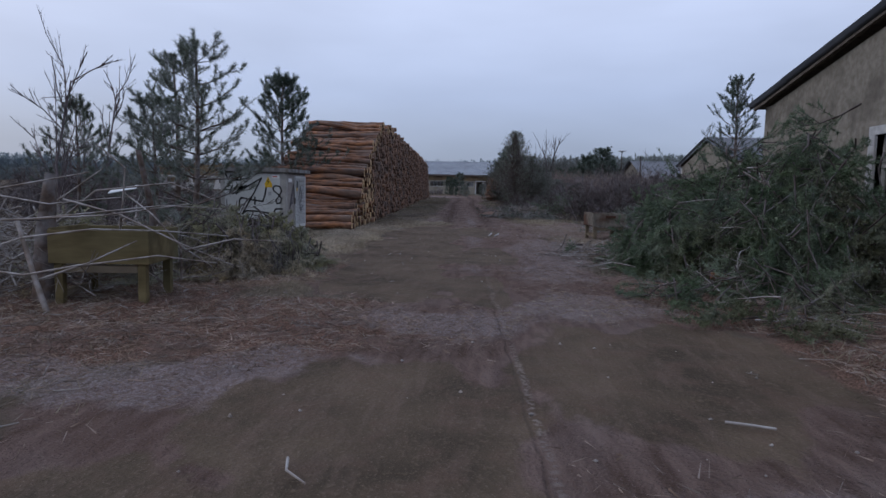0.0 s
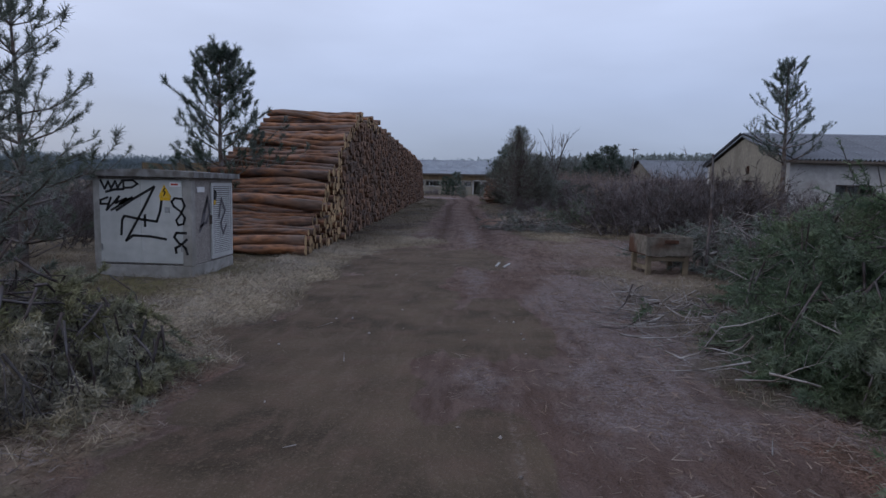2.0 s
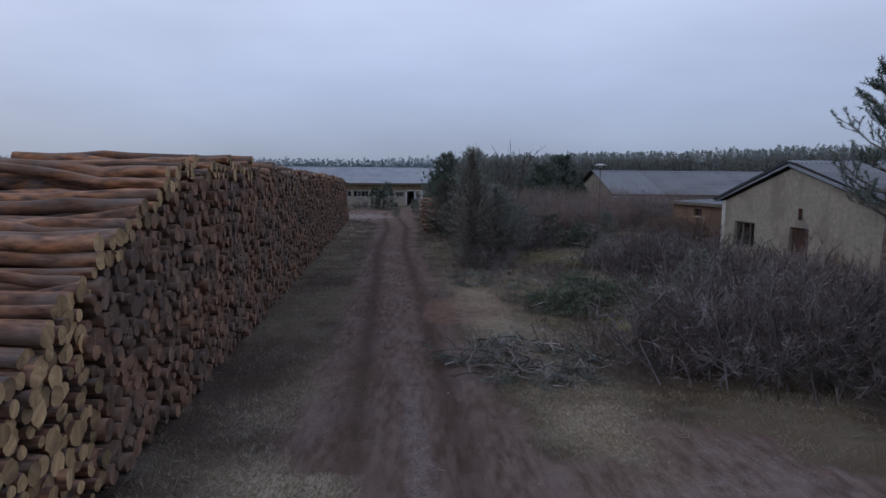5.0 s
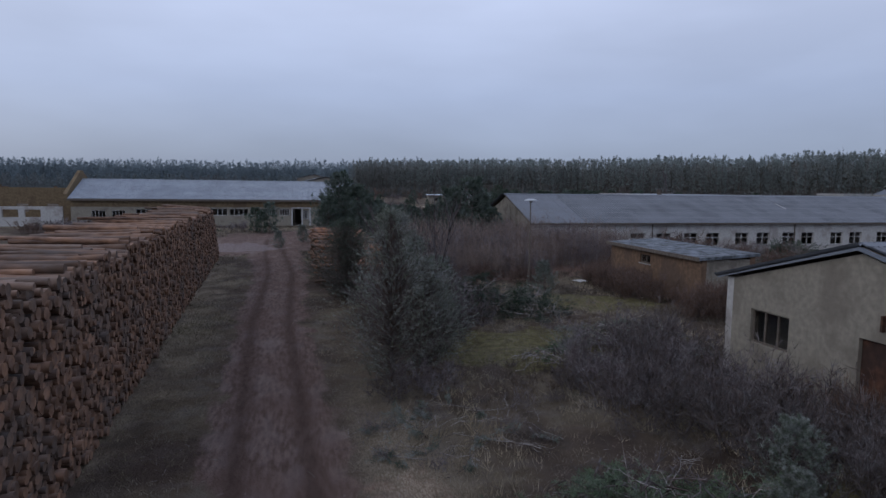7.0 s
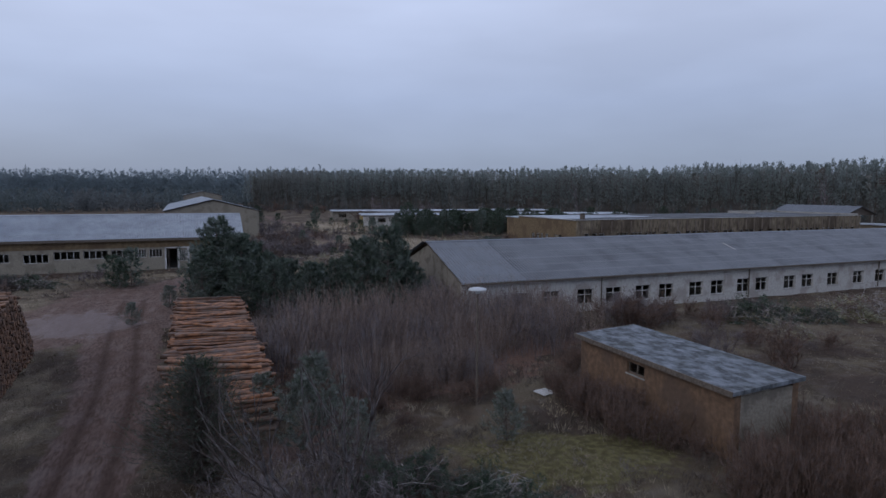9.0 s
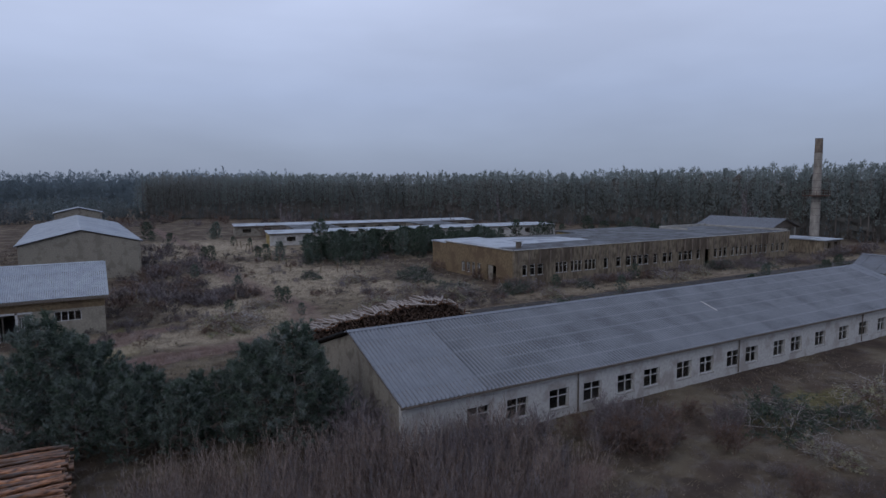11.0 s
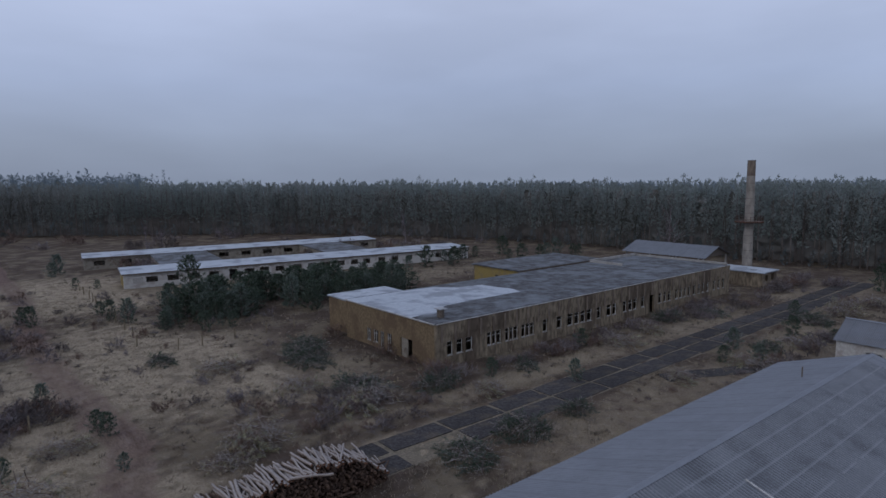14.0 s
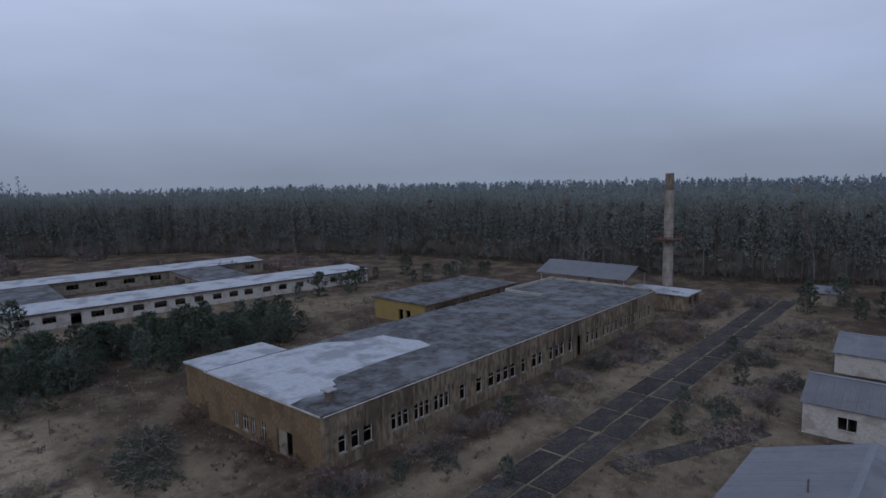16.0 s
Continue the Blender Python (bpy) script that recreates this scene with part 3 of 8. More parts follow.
class Buf:
    """Gathers many small pieces into one mesh."""
    def __init__(self):
        self.v, self.f3, self.f4, self.n = [], [], [], 0
        self.m3, self.m4 = [], []

    def add(self, verts, tris=None, quads=None, mi=0):
        verts = np.asarray(verts, float).reshape(-1, 3)
        if tris is not None and len(tris):
            t = np.asarray(tris).reshape(-1, 3) + self.n
            self.f3.append(t)
            self.m3.append(np.full(len(t), mi))
        if quads is not None and len(quads):
            q = np.asarray(quads).reshape(-1, 4) + self.n
            self.f4.append(q)
            self.m4.append(np.full(len(q), mi))
        self.v.append(verts)
        self.n += len(verts)

    def tubes(self, p, q, r0, r1, sides=3, mi=0):
        """Tapered bars from the points p to the points q."""
        p, q = np.asarray(p, float).reshape(-1, 3), np.asarray(q, float).reshape(-1, 3)
        n = len(p)
        r0, r1 = np.broadcast_to(r0, n), np.broadcast_to(r1, n)
        d = q - p
        d /= np.linalg.norm(d, axis=1, keepdims=True) + 1e-9
        ref = np.where(np.abs(d[:, 2:3]) < 0.9, [[0.0, 0, 1]], [[1.0, 0, 0]])
        u = np.cross(d, ref)
        u /= np.linalg.norm(u, axis=1, keepdims=True) + 1e-9
        w = np.cross(d, u)
        a = 2 * np.pi * np.arange(sides) / sides
        ring = u[:, None] * np.cos(a)[None, :, None] + w[:, None] * np.sin(a)[None, :, None]
        lo, hi = p[:, None] + ring * r0[:, None, None], q[:, None] + ring * r1[:, None, None]
        v = np.concatenate([lo, hi], 1).reshape(-1, 3)
        i = np.arange(sides)
        j = (i + 1) % sides
        quad = np.stack([i, j, j + sides, i + sides], 1)
        quads = (quad[None] + (np.arange(n) * 2 * sides)[:, None, None]).reshape(-1, 4)
        self.add(v, quads=quads, mi=mi)

    def blades(self, p, q, width, rng, mi=0):
        """Thin three-cornered leaves from p to the tips q."""
        n = len(p)
        d = q - p
        s = np.cross(d, rng.normal(size=(n, 3)))
        s *= (np.broadcast_to(width, n) / (np.linalg.norm(s, axis=1) + 1e-9))[:, None]
        v = np.stack([p - s / 2, p + s / 2, q], 1).reshape(-1, 3)
        self.add(v, tris=np.arange(3 * n).reshape(-1, 3), mi=mi)

    def mesh(self, name):
        me = bpy.data.meshes.new(name)
        v = np.concatenate(self.v).astype(np.float32)
        t = np.concatenate(self.f3) if self.f3 else np.zeros((0, 3), int)
        q = np.concatenate(self.f4) if self.f4 else np.zeros((0, 4), int)
        me.vertices.add(len(v))
        me.vertices.foreach_set("co", v.ravel())
        me.loops.add(t.size + q.size)
        me.loops.foreach_set("vertex_index", np.concatenate([t.ravel(), q.ravel()]).astype(np.int32))
        me.polygons.add(len(t) + len(q))
        me.polygons.foreach_set("loop_start", np.concatenate([np.arange(len(t)) * 3, t.size + np.arange(len(q)) * 4]).astype(np.int32))
        m = np.concatenate([*self.m3, *self.m4, np.zeros(0)]).astype(np.int32)
        me.polygons.foreach_set("material_index", m)
        me.update(calc_edges=True)
        return me


# ---------- ground ----------
def smooth(a, b, x):
    t = np.clip((x - a) / (b - a), 0, 1)
    return t * t * (3 - 2 * t)


def waves(x, y, seed, size, octaves=4):
    """Cheap uneven noise, about -1 to 1."""
    r = np.random.RandomState(seed)
    out, amp, tot = 0 * x, 1.0, 0.0
    for o in range(octaves):
        for k in range(4):
            a, ph = r.uniform(0, 2 * np.pi), r.uniform(0, 2 * np.pi, 2)
            f = 2 * np.pi / size * 1.9**o * r.uniform(0.7, 1.3)
            out = out + amp * np.sin(f * (x * np.cos(a) + y * np.sin(a)) + ph[0] + 1.3 * np.sin(f * 0.6 * (y * np.cos(a) - x * np.sin(a)) + ph[1])) / 2.2
        tot += amp
        amp *= 0.55
    return out / tot


def road_mid(y):
    """The middle of the dirt track."""
    return np.interp(y, [0, 20, 30, 45, 60, 75, 90, 105, 115, 125], [1.3, 0.9, 0.65, 0.1, -0.6, -0.6, -1.6, -2.0, 4.0, 14.0])


def seg_dist(x, y, pts):
    d = np.full(np.shape(x), 1e9)
    for (ax, ay), (bx, by) in zip(pts, pts[1:]):
        t = np.clip(((x - ax) * (bx - ax) + (y - ay) * (by - ay)) / ((bx - ax) ** 2 + (by - ay) ** 2), 0, 1)
        d = np.minimum(d, np.hypot(x - ax - t * (bx - ax), y - ay - t * (by - ay)))
    return d


BACK_TRACK = [(-6, 108), (11, 110.5), (21, 113), (26, 117), (28.2, 126), (27.3, 139), (26.2, 152), (26, 168), (28, 205), (26, 300)]
CROSS_TRACK = [(6, 66), (12, 73), (20, 74.5), (28, 78)]


def blob(x, y, cx, cy, rx, ry, seed, wob=0.28):
    a = np.arctan2((y - cy) / ry, (x - cx) / rx)
    r = np.random.RandomState(seed)
    edge = 1 + wob * sum(np.sin(k * a + r.uniform(0, 6.28)) / k for k in (2, 3, 5, 7))
    return np.hypot((x - cx) / rx, (y - cy) / ry) / edge


PUDDLES = [(2.65, 12.25, 1.08, 1.8, 11), (0.65, 10.6, 1.1, 1.6, 20), (1.15, 15.8, 0.45, 1.3, 14), (-0.5, 9.3, 1.0, 0.9, 15), (1.25, 19.8, 0.55, 1.9, 16), (0.9, 26.5, 0.7, 2.2, 17)]


def ground_masks(x, y):
    """Soft shares of track, wet mud, wheel ruts, moss, needle litter, hoar frost and straw."""
    rm = road_mid(y)
    off = np.abs(x - rm)
    half = np.interp(y, [0, 10, 20, 28, 36, 60, 75, 92, 110], [2.9, 2.6, 2.2, 2.2, 1.5, 1.45, 1.7, 2.4, 3.2])
    n1 = waves(x, y, 1, 2.4)
    n2 = waves(x, y, 9, 0.8)
    road = 1 - smooth(half - 0.6, half + 0.6, off + 0.4 * n1 + 0.15 * n2)
    road = np.where((y > 123) | (y < -60), 0, road)
    xl = np.interp(y, [14, 15.2, 16.8, 18.5, 20.2, 22.2, 24, 25.5, 27, 28, 30], [0.1, -0.8, -1.0, -1.45, -1.35, -1.55, -1.45, -1.75, -1.5, -1.0, 0.2]) + 0.30 * np.sin(y * 2.9) * np.sin(y * 0.7 + 1) + 0.18 * n2
    road = np.where((y > 13) & (y < 31), road * smooth(-0.5, 0.15, x - xl), road)
    yard = 1 - smooth(0.75, 1.2, blob(x, y, 4.0, 28.5, 2.8, 4.6, 5) + 0.2 * n1)
    road = np.maximum(road, 0.8 * yard)
    back = 1 - smooth(1.2, 2.6, seg_dist(x, y, BACK_TRACK) + 0.8 * n1)
    cross = 1 - smooth(0.7, 1.8, seg_dist(x, y, CROSS_TRACK) + 0.5 * n1)
    yard2 = 1 - smooth(0.8, 1.2, blob(x, y, -4, 96, 8, 9, 6) + 0.15 * n1)
    road = np.clip(np.maximum(np.maximum(road, 0.75 * back), np.maximum(0.6 * cross, 0.9 * yard2)), 0, 1)
    # wet mud: pools, and the left lane with its ragged edge
    wet = 0 * x
    for cx, cy, rx, ry, s in PUDDLES:
        wet = np.maximum(wet, 1 - smooth(0.45, 1.5, blob(x, y, cx, cy, rx, ry, s)))
    lane = smooth(-0.22, 0.22, x - xl) * (1 - smooth(-0.1, 0.9, x - 0.25 - 0.5 * n1)) * smooth(13.9, 15.0, y) * (1 - smooth(27, 31, y))
    wet = np.maximum(wet, lane)
    rut = np.exp(-(((off - 0.78) / 0.24) ** 2)) * road * smooth(24, 36, y) * (1 - smooth(95, 110, y))
    rut = np.maximum(rut, np.exp(-(((seg_dist(x, y, BACK_TRACK) - 0.85) / 0.4) ** 2)) * 0.7 * (1 + 0.6 * n2).clip(0, 1))
    moss = np.zeros(np.shape(x))
    for cx, cy, rx, ry, s in ((8.4, 54.2, 3.8, 3.6, 31), (-3.9, 22.6, 1.5, 2.4, 32), (11, 55, 4, 2.0, 33), (9.6, 40.5, 5.0, 2.2, 34), (15, 62, 4, 3, 35), (-3.2, 10.6, 1.3, 1.0, 36), (9, 118, 3, 6, 37), (47, 77, 6, 3, 38), (-3.4, 26, 1.3, 1.2, 39)):
        moss = np.maximum(moss, 1 - smooth(0.4, 1.25, blob(x, y, cx, cy, rx, ry, s) + 0.3 * n1))
    litter = np.zeros(np.shape(x))
    for cx, cy, rx, ry, s in ((-2.0, 13.0, 2.6, 2.0, 41), (4.9, 12.6, 2.0, 2.4, 42), (5, 15, 2.2, 4, 43), (-3, 15.4, 2.2, 2.6, 44), (2.4, 42, 1.4, 3.0, 45), (15, 78, 12, 6, 46), (12, 72, 9, 3, 47), (-1.6, 17.5, 0.9, 2.0, 48)):
        litter = np.maximum(litter, 1 - smooth(0.6, 1.2, blob(x, y, cx, cy, rx, ry, s) + 0.25 * n1))
    mid_strip = np.exp(-(((x - rm - 0.15) / 0.34) ** 2)) * smooth(11, 15, y) * (1 - smooth(30, 44, y))
    frost = 0.7 * mid_strip
    for cx, cy, rx, ry, s, k in ((2.9, 20.5, 1.5, 6.5, 71, 0.66), (-0.7, 11.5, 1.7, 0.8, 72, 1.0), (0.7, 13.6, 1.4, 0.8, 75, 0.8), (3.6, 10.0, 1.2, 0.5, 76, 0.8), (2.6, 14.6, 1.4, 0.9, 77, 0.8), (-5, 93, 5, 5, 73, 0.8), (4.6, 29.5, 2.4, 3.0, 78, 0.5), (3, 33, 2, 5, 79, 0.35)):
        frost = np.maximum(frost, k * (1 - smooth(0.5, 1.25, blob(x, y, cx, cy, rx, ry, s) + 0.3 * n1)))
    side = 1.15 * np.exp(-(((x - xl + 0.95) / 1.05) ** 2)) * smooth(14.5, 17, y) * (1 - smooth(31, 40, y))
    side = np.maximum(side, np.exp(-(((x - rm - half - 1.2) / 1.1) ** 2)) * smooth(20, 25, y) * (1 - smooth(44, 56, y)) * 0.7)
    for cx, cy, rx, ry, s in ((32, 150, 10, 28, 74), (45, 133, 10, 8, 75), (70, 117.5, 22, 2.6, 76), (62, 104, 16, 4, 77), (100, 117, 14, 3, 78), (135, 113, 16, 7, 79), (90, 182, 26, 9, 80), (40, 192, 10, 12, 81), (10, 118, 8, 5, 83), (22, 143, 7, 22, 84), (27, 118, 5, 5, 85), (41, 150, 9, 12, 86), (-9, 66, 5, 40, 89), (28, 205, 18, 30, 90), (60, 195, 30, 9, 91), (18, 118, 9, 5, 92), (90, 103, 34, 5, 93), (24, 125, 6, 8, 94), (48, 112, 10, 3, 95)):
        side = np.maximum(side, np.where(x > 45, 0.45, 0.92) * (1 - smooth(0.55, 1.25, blob(x, y, cx, cy, rx, ry, s) + 0.3 * n1)))
    return road, wet, rut, moss * (1 - road), litter * (1 - wet), np.clip(frost, 0, 1) * (1 - 0.8 * wet), np.clip(side, 0, 1) * (1 - 0.9 * road) * (1 - wet)


def ground_z(x, y):
    road, wet, rut, moss, litter, frost, straw = ground_masks(x, y)
    far = smooth(300, 900, np.hypot(x - 40, y - 100))
    z = (0.05 * waves(x, y, 2, 3.0) + 0.03 * waves(x, y, 3, 0.9)) * (1 - 0.8 * road) + 0.008 * waves(x, y, 4, 0.5) - 0.05 * rut - 0.02 * wet + 0.02 * litter
    clod = np.abs(waves(x, y, 7, 0.55, 3)) ** 1.3
    z = z + (0.05 * np.maximum(litter, 0.7 * frost) * (1 - wet) + 0.03 * straw) * clod * (1 - smooth(40, 60, y))
    return z * (1 - far) - 0.03 - 90.0 * smooth(860, 2200, np.hypot(x - 40, y - 100))


def lines(*spans):
    out = []
    for a, b, s in spans:
        out += list(np.arange(a, b, s))
    return np.array(out + [spans[-1][1]])


def build_ground():
    xs = lines((-2600, -600, 250), (-600, -120, 60), (-120, -40, 8), (-40, -12, 1.0), (-12, -4.5, 0.25), (-4.5, 5.5, 0.1), (5.5, 12, 0.25), (12, 30, 0.6), (30, 140, 1.0), (140, 240, 5), (240, 640, 50), (640, 2600, 280))
    ys = lines((-2400, -400, 250), (-400, -40, 40), (-40, 4, 2), (4, 8.6, 0.5), (8.6, 20, 0.1), (20, 34, 0.2), (34, 66, 0.4), (66, 130, 0.7), (130, 230, 1.4), (230, 420, 8), (420, 900, 60), (900, 2800, 270))
    gx, gy = np.meshgrid(xs, ys)
    gz = ground_z(gx, gy)
    road, wet, rut, moss, litter, frost, straw = ground_masks(gx, gy)
    nx, ny = len(xs), len(ys)
    i = np.arange(nx * ny).reshape(ny, nx)
    quads = np.stack([i[:-1, :-1], i[:-1, 1:], i[1:, 1:], i[1:, :-1]], -1).reshape(-1, 4)
    b = Buf()
    b.add(np.stack([gx, gy, gz], -1).reshape(-1, 3), quads=quads)
    me = b.mesh("ground")
    me.polygons.foreach_set("use_smooth", np.ones(len(me.polygons), bool))
    for key, val in (("road", road), ("wet", wet), ("rut", rut), ("moss", moss), ("litter", litter), ("frost", frost), ("straw", straw)):
        me.attributes.new(key, "FLOAT", "POINT").data.foreach_set("value", val.ravel().astype(np.float32))
    ob = part("ground", me, ground_material())
    tagged(ob, "frosty dry grass and brown dirt with wet muddy patches", "ground", kind="structure")


def ground_material():
    m = bpy.data.materials.new("frosty_ground")
    m.use_nodes = True
    n, l = m.node_tree.nodes, m.node_tree.links
    bs = n["Principled BSDF"]
    tc = n.new("ShaderNodeTexCoord")

    def noise_node(scale, detail=5.0, stretch=None):
        x = n.new("ShaderNodeTexNoise")
        x.inputs["Scale"].default_value, x.inputs["Detail"].default_value = scale, detail
        src = tc.outputs["Object"]
        if stretch:
            mp = n.new("ShaderNodeMapping")
            mp.inputs["Scale"].default_value = stretch
            l.new(src, mp.inputs[0])
            src = mp.outputs[0]
        l.new(src, x.inputs["Vector"])
        return x.outputs[0]

    def span(src, a, b, c=0.0, d=1.0):
        x = n.new("ShaderNodeMapRange")
        for k, v in enumerate((a, b, c, d)):
            x.inputs[k + 1].default_value = v
        l.new(src, x.inputs[0])
        return x.outputs[0]

    def mixc(fac, a, b):
        x = n.new("ShaderNodeMix")
        x.data_type = "RGBA"
        for k, v in ((0, fac), (6, a), (7, b)):
            if isinstance(v, tuple):
                x.inputs[k].default_value = (*v, 1)
            elif isinstance(v, float):
                x.inputs[k].default_value = v
            else:
                l.new(v, x.inputs[k])
        return x.outputs[2]

    def mul(a, b):
        x = n.new("ShaderNodeMath")
        x.operation = "MULTIPLY"
        for k, v in ((0, a), (1, b)):
            if isinstance(v, float):
                x.inputs[k].default_value = v
            else:
                l.new(v, x.inputs[k])
        return x.outputs[0]

    def att(key):
        x = n.new("ShaderNodeAttribute")
        x.attribute_name = key
        return x.outputs["Fac"]

    def add(a, b, op="ADD"):
        x = n.new("ShaderNodeMath")
        x.operation = op
        for k, v in ((0, a), (1, b)):
            if isinstance(v, float):
                x.inputs[k].default_value = v
            else:
                l.new(v, x.inputs[k])
        return x.outputs[0]

    def ragged(key, rough, lo=0.45, hi=0.58, amount=0.9):
        """A soft share cut to a ragged edge by noise."""
        return span(add(att(key), mul(add(rough, -0.5), amount)), lo, hi)

    fine, mid, big = noise_node(26, 7), noise_node(3.5, 6), noise_node(0.35, 4)
    streak, huge = noise_node(9, 6, (1, 0.22, 1)), noise_node(0.06, 4)
    rag, grit = noise_node(2.6, 8), noise_node(75, 5)
    grass = mixc(span(mid, 0.35, 0.65), (0.044, 0.031, 0.021), (0.110, 0.085, 0.058))
    grass = mixc(span(fine, 0.4, 0.7, 0, 0.55), grass, (0.165, 0.136, 0.096))
    grass = mixc(span(big, 0.42, 0.66, 0, 0.75), grass, (0.076, 0.050, 0.037))
    grass = mixc(span(huge, 0.42, 0.6, 0, 0.5), grass, (0.143, 0.117, 0.088))
    grass = mixc(mul(span(noise_node(1.1, 6), 0.48, 0.64), 0.45), grass, (0.165, 0.148, 0.140))
    patch = noise_node(0.2, 7)
    grass = mixc(mul(span(patch, 0.47, 0.57), 0.72), grass, (0.062, 0.044, 0.037))
    grass = mixc(mul(span(noise_node(0.75, 8), 0.52, 0.62), 0.6), grass, (0.050, 0.038, 0.030))
    grass = mixc(mul(span(patch, 0.48, 0.38), 0.55), grass, (0.175, 0.145, 0.104))
    straw = mixc(span(noise_node(30, 6, (1, 0.3, 1)), 0.35, 0.66), (0.200, 0.162, 0.112), (0.50, 0.425, 0.325))
    straw = mixc(span(mid, 0.5, 0.7, 0, 0.6), straw, (0.180, 0.142, 0.098))
    grass = mixc(mul(ragged("moss", rag, 0.25, 0.6), span(fine, 0.3, 0.7, 0.95, 0.4)), grass, mixc(span(mid, 0.4, 0.6), (0.098, 0.090, 0.036), (0.186, 0.170, 0.074)))
    needle = mixc(span(noise_node(55, 6), 0.36, 0.64), (0.087, 0.051, 0.038), (0.250, 0.152, 0.117))
    needle = mixc(span(grit, 0.55, 0.72, 0, 0.5), needle, (0.350, 0.243, 0.204))
    needle = mixc(span(mid, 0.50, 0.64, 0, 0.7), needle, (0.099, 0.067, 0.050))
    needle = mixc(span(noise_node(1.6, 5), 0.5, 0.62, 0, 0.5), needle, (0.175, 0.127, 0.114))
    dirt = mixc(span(streak, 0.35, 0.65), (0.091, 0.060, 0.049), (0.186, 0.132, 0.115))
    dirt = mixc(span(noise_node(1.4, 6, (1, 0.4, 1)), 0.48, 0.64, 0, 0.45), dirt, (0.238, 0.189, 0.181))
    dirt = mixc(span(big, 0.45, 0.62, 0, 0.5), dirt, (0.129, 0.082, 0.067))
    dirt = mixc(span(grit, 0.56, 0.70, 0, 0.35), dirt, (0.283, 0.230, 0.219))
    dirt = mixc(mul(att("rut"), 0.7), dirt, (0.060, 0.037, 0.029))
    col = mixc(ragged("road", rag, 0.32, 0.62, 0.6), grass, dirt)
    col = mixc(mul(ragged("litter", rag, 0.35, 0.65), 0.92), col, needle)
    col = mixc(mul(mul(att("straw"), span(noise_node(0.6, 8), 0.36, 0.52, 0.45, 1.0)), span(fine, 0.3, 0.6, 0.75, 1.0)), col, straw)
    frosty = mul(ragged("frost", noise_node(5.5, 8, (1, 0.6, 1)), 0.38, 0.72), span(fine, 0.38, 0.60, 0.25, 1.0))
    col = mixc(mul(frosty, 0.7), col, mixc(span(grit, 0.4, 0.65), (0.204, 0.170, 0.170), (0.394, 0.354, 0.367)))
    mud = mixc(span(noise_node(1.2, 5), 0.36, 0.64), (0.057, 0.043, 0.030), (0.110, 0.082, 0.058))
    mud = mixc(span(streak, 0.50, 0.72, 0, 0.4), mud, (0.175, 0.125, 0.101))
    mud = mixc(span(mid, 0.5, 0.66, 0, 0.5), mud, (0.122, 0.081, 0.062))
    mud = mixc(span(fine, 0.55, 0.7, 0, 0.45), mud, (0.164, 0.128, 0.095))
    mud = mixc(span(grit, 0.58, 0.74, 0, 0.5), mud, (0.266, 0.211, 0.168))
    wetness = ragged("wet", noise_node(2.4, 10, (1, 0.6, 1)), 0.46, 0.56, 0.9)
    col = mixc(wetness, col, mud)
    # a narrow wheel groove along the track
    sep = n.new("ShaderNodeSeparateXYZ")
    l.new(tc.outputs["Object"], sep.inputs[0])
    line = add(add(sep.outputs[0], mul(sep.outputs[1], 0.046)), add(mul(noise_node(1.3, 5), 0.16), -2.09))
    reach = mul(span(sep.outputs[1], 8.0, 9.0), span(sep.outputs[1], 14.0, 17.5, 1, 0))
    groove = mul(mul(span(add(line, 0.0, "ABSOLUTE"), 0.004, 0.018, 1, 0), reach), span(fine, 0.35, 0.5))
    lip = mul(mul(span(add(add(line, -0.05), 0.0, "ABSOLUTE"), 0.012, 0.04, 1, 0), reach), span(fine, 0.45, 0.6, 0, 0.6))
    col = mixc(mul(groove, 0.32), col, (0.044, 0.034, 0.030))
    col = mixc(lip, col, (0.258, 0.224, 0.211))
    l.new(col, bs.inputs["Base Color"])
    rg = n.new("ShaderNodeMath")
    rg.operation = "SUBTRACT"
    rg.inputs[0].default_value = 0.95
    l.new(mul(wetness, 0.12), rg.inputs[1])
    l.new(rg.outputs[0], bs.inputs["Roughness"])
    bs.inputs["Specular IOR Level"].default_value = 0.12
    h = n.new("ShaderNodeMath")
    h.operation = "ADD"
    l.new(fine, h.inputs[0])
    l.new(add(mul(mid, 1.6), add(mul(grit, 0.4), mul(groove, -0.25))), h.inputs[1])
    bp = n.new("ShaderNodeBump")
    bp.inputs["Distance"].default_value = 0.08
    l.new(span(wetness, 0, 1, 0.95, 0.5), bp.inputs["Strength"])
    l.new(h.outputs[0], bp.inputs["Height"])
    l.new(bp.outputs[0], bs.inputs["Normal"])
    return m


build_ground()


# ---------- buildings ----------
def glass_material():
    m = bpy.data.materials.new("dusty_window_glass")
    m.use_nodes = True
    b = m.node_tree.nodes["Principled BSDF"]
    b.inputs["Base Color"].default_value = (0.55, 0.58, 0.60, 1)
    b.inputs["Transmission Weight"].default_value = 1.0
    b.inputs["Roughness"].default_value = 0.12
    return m


M["glass"] = glass_material()


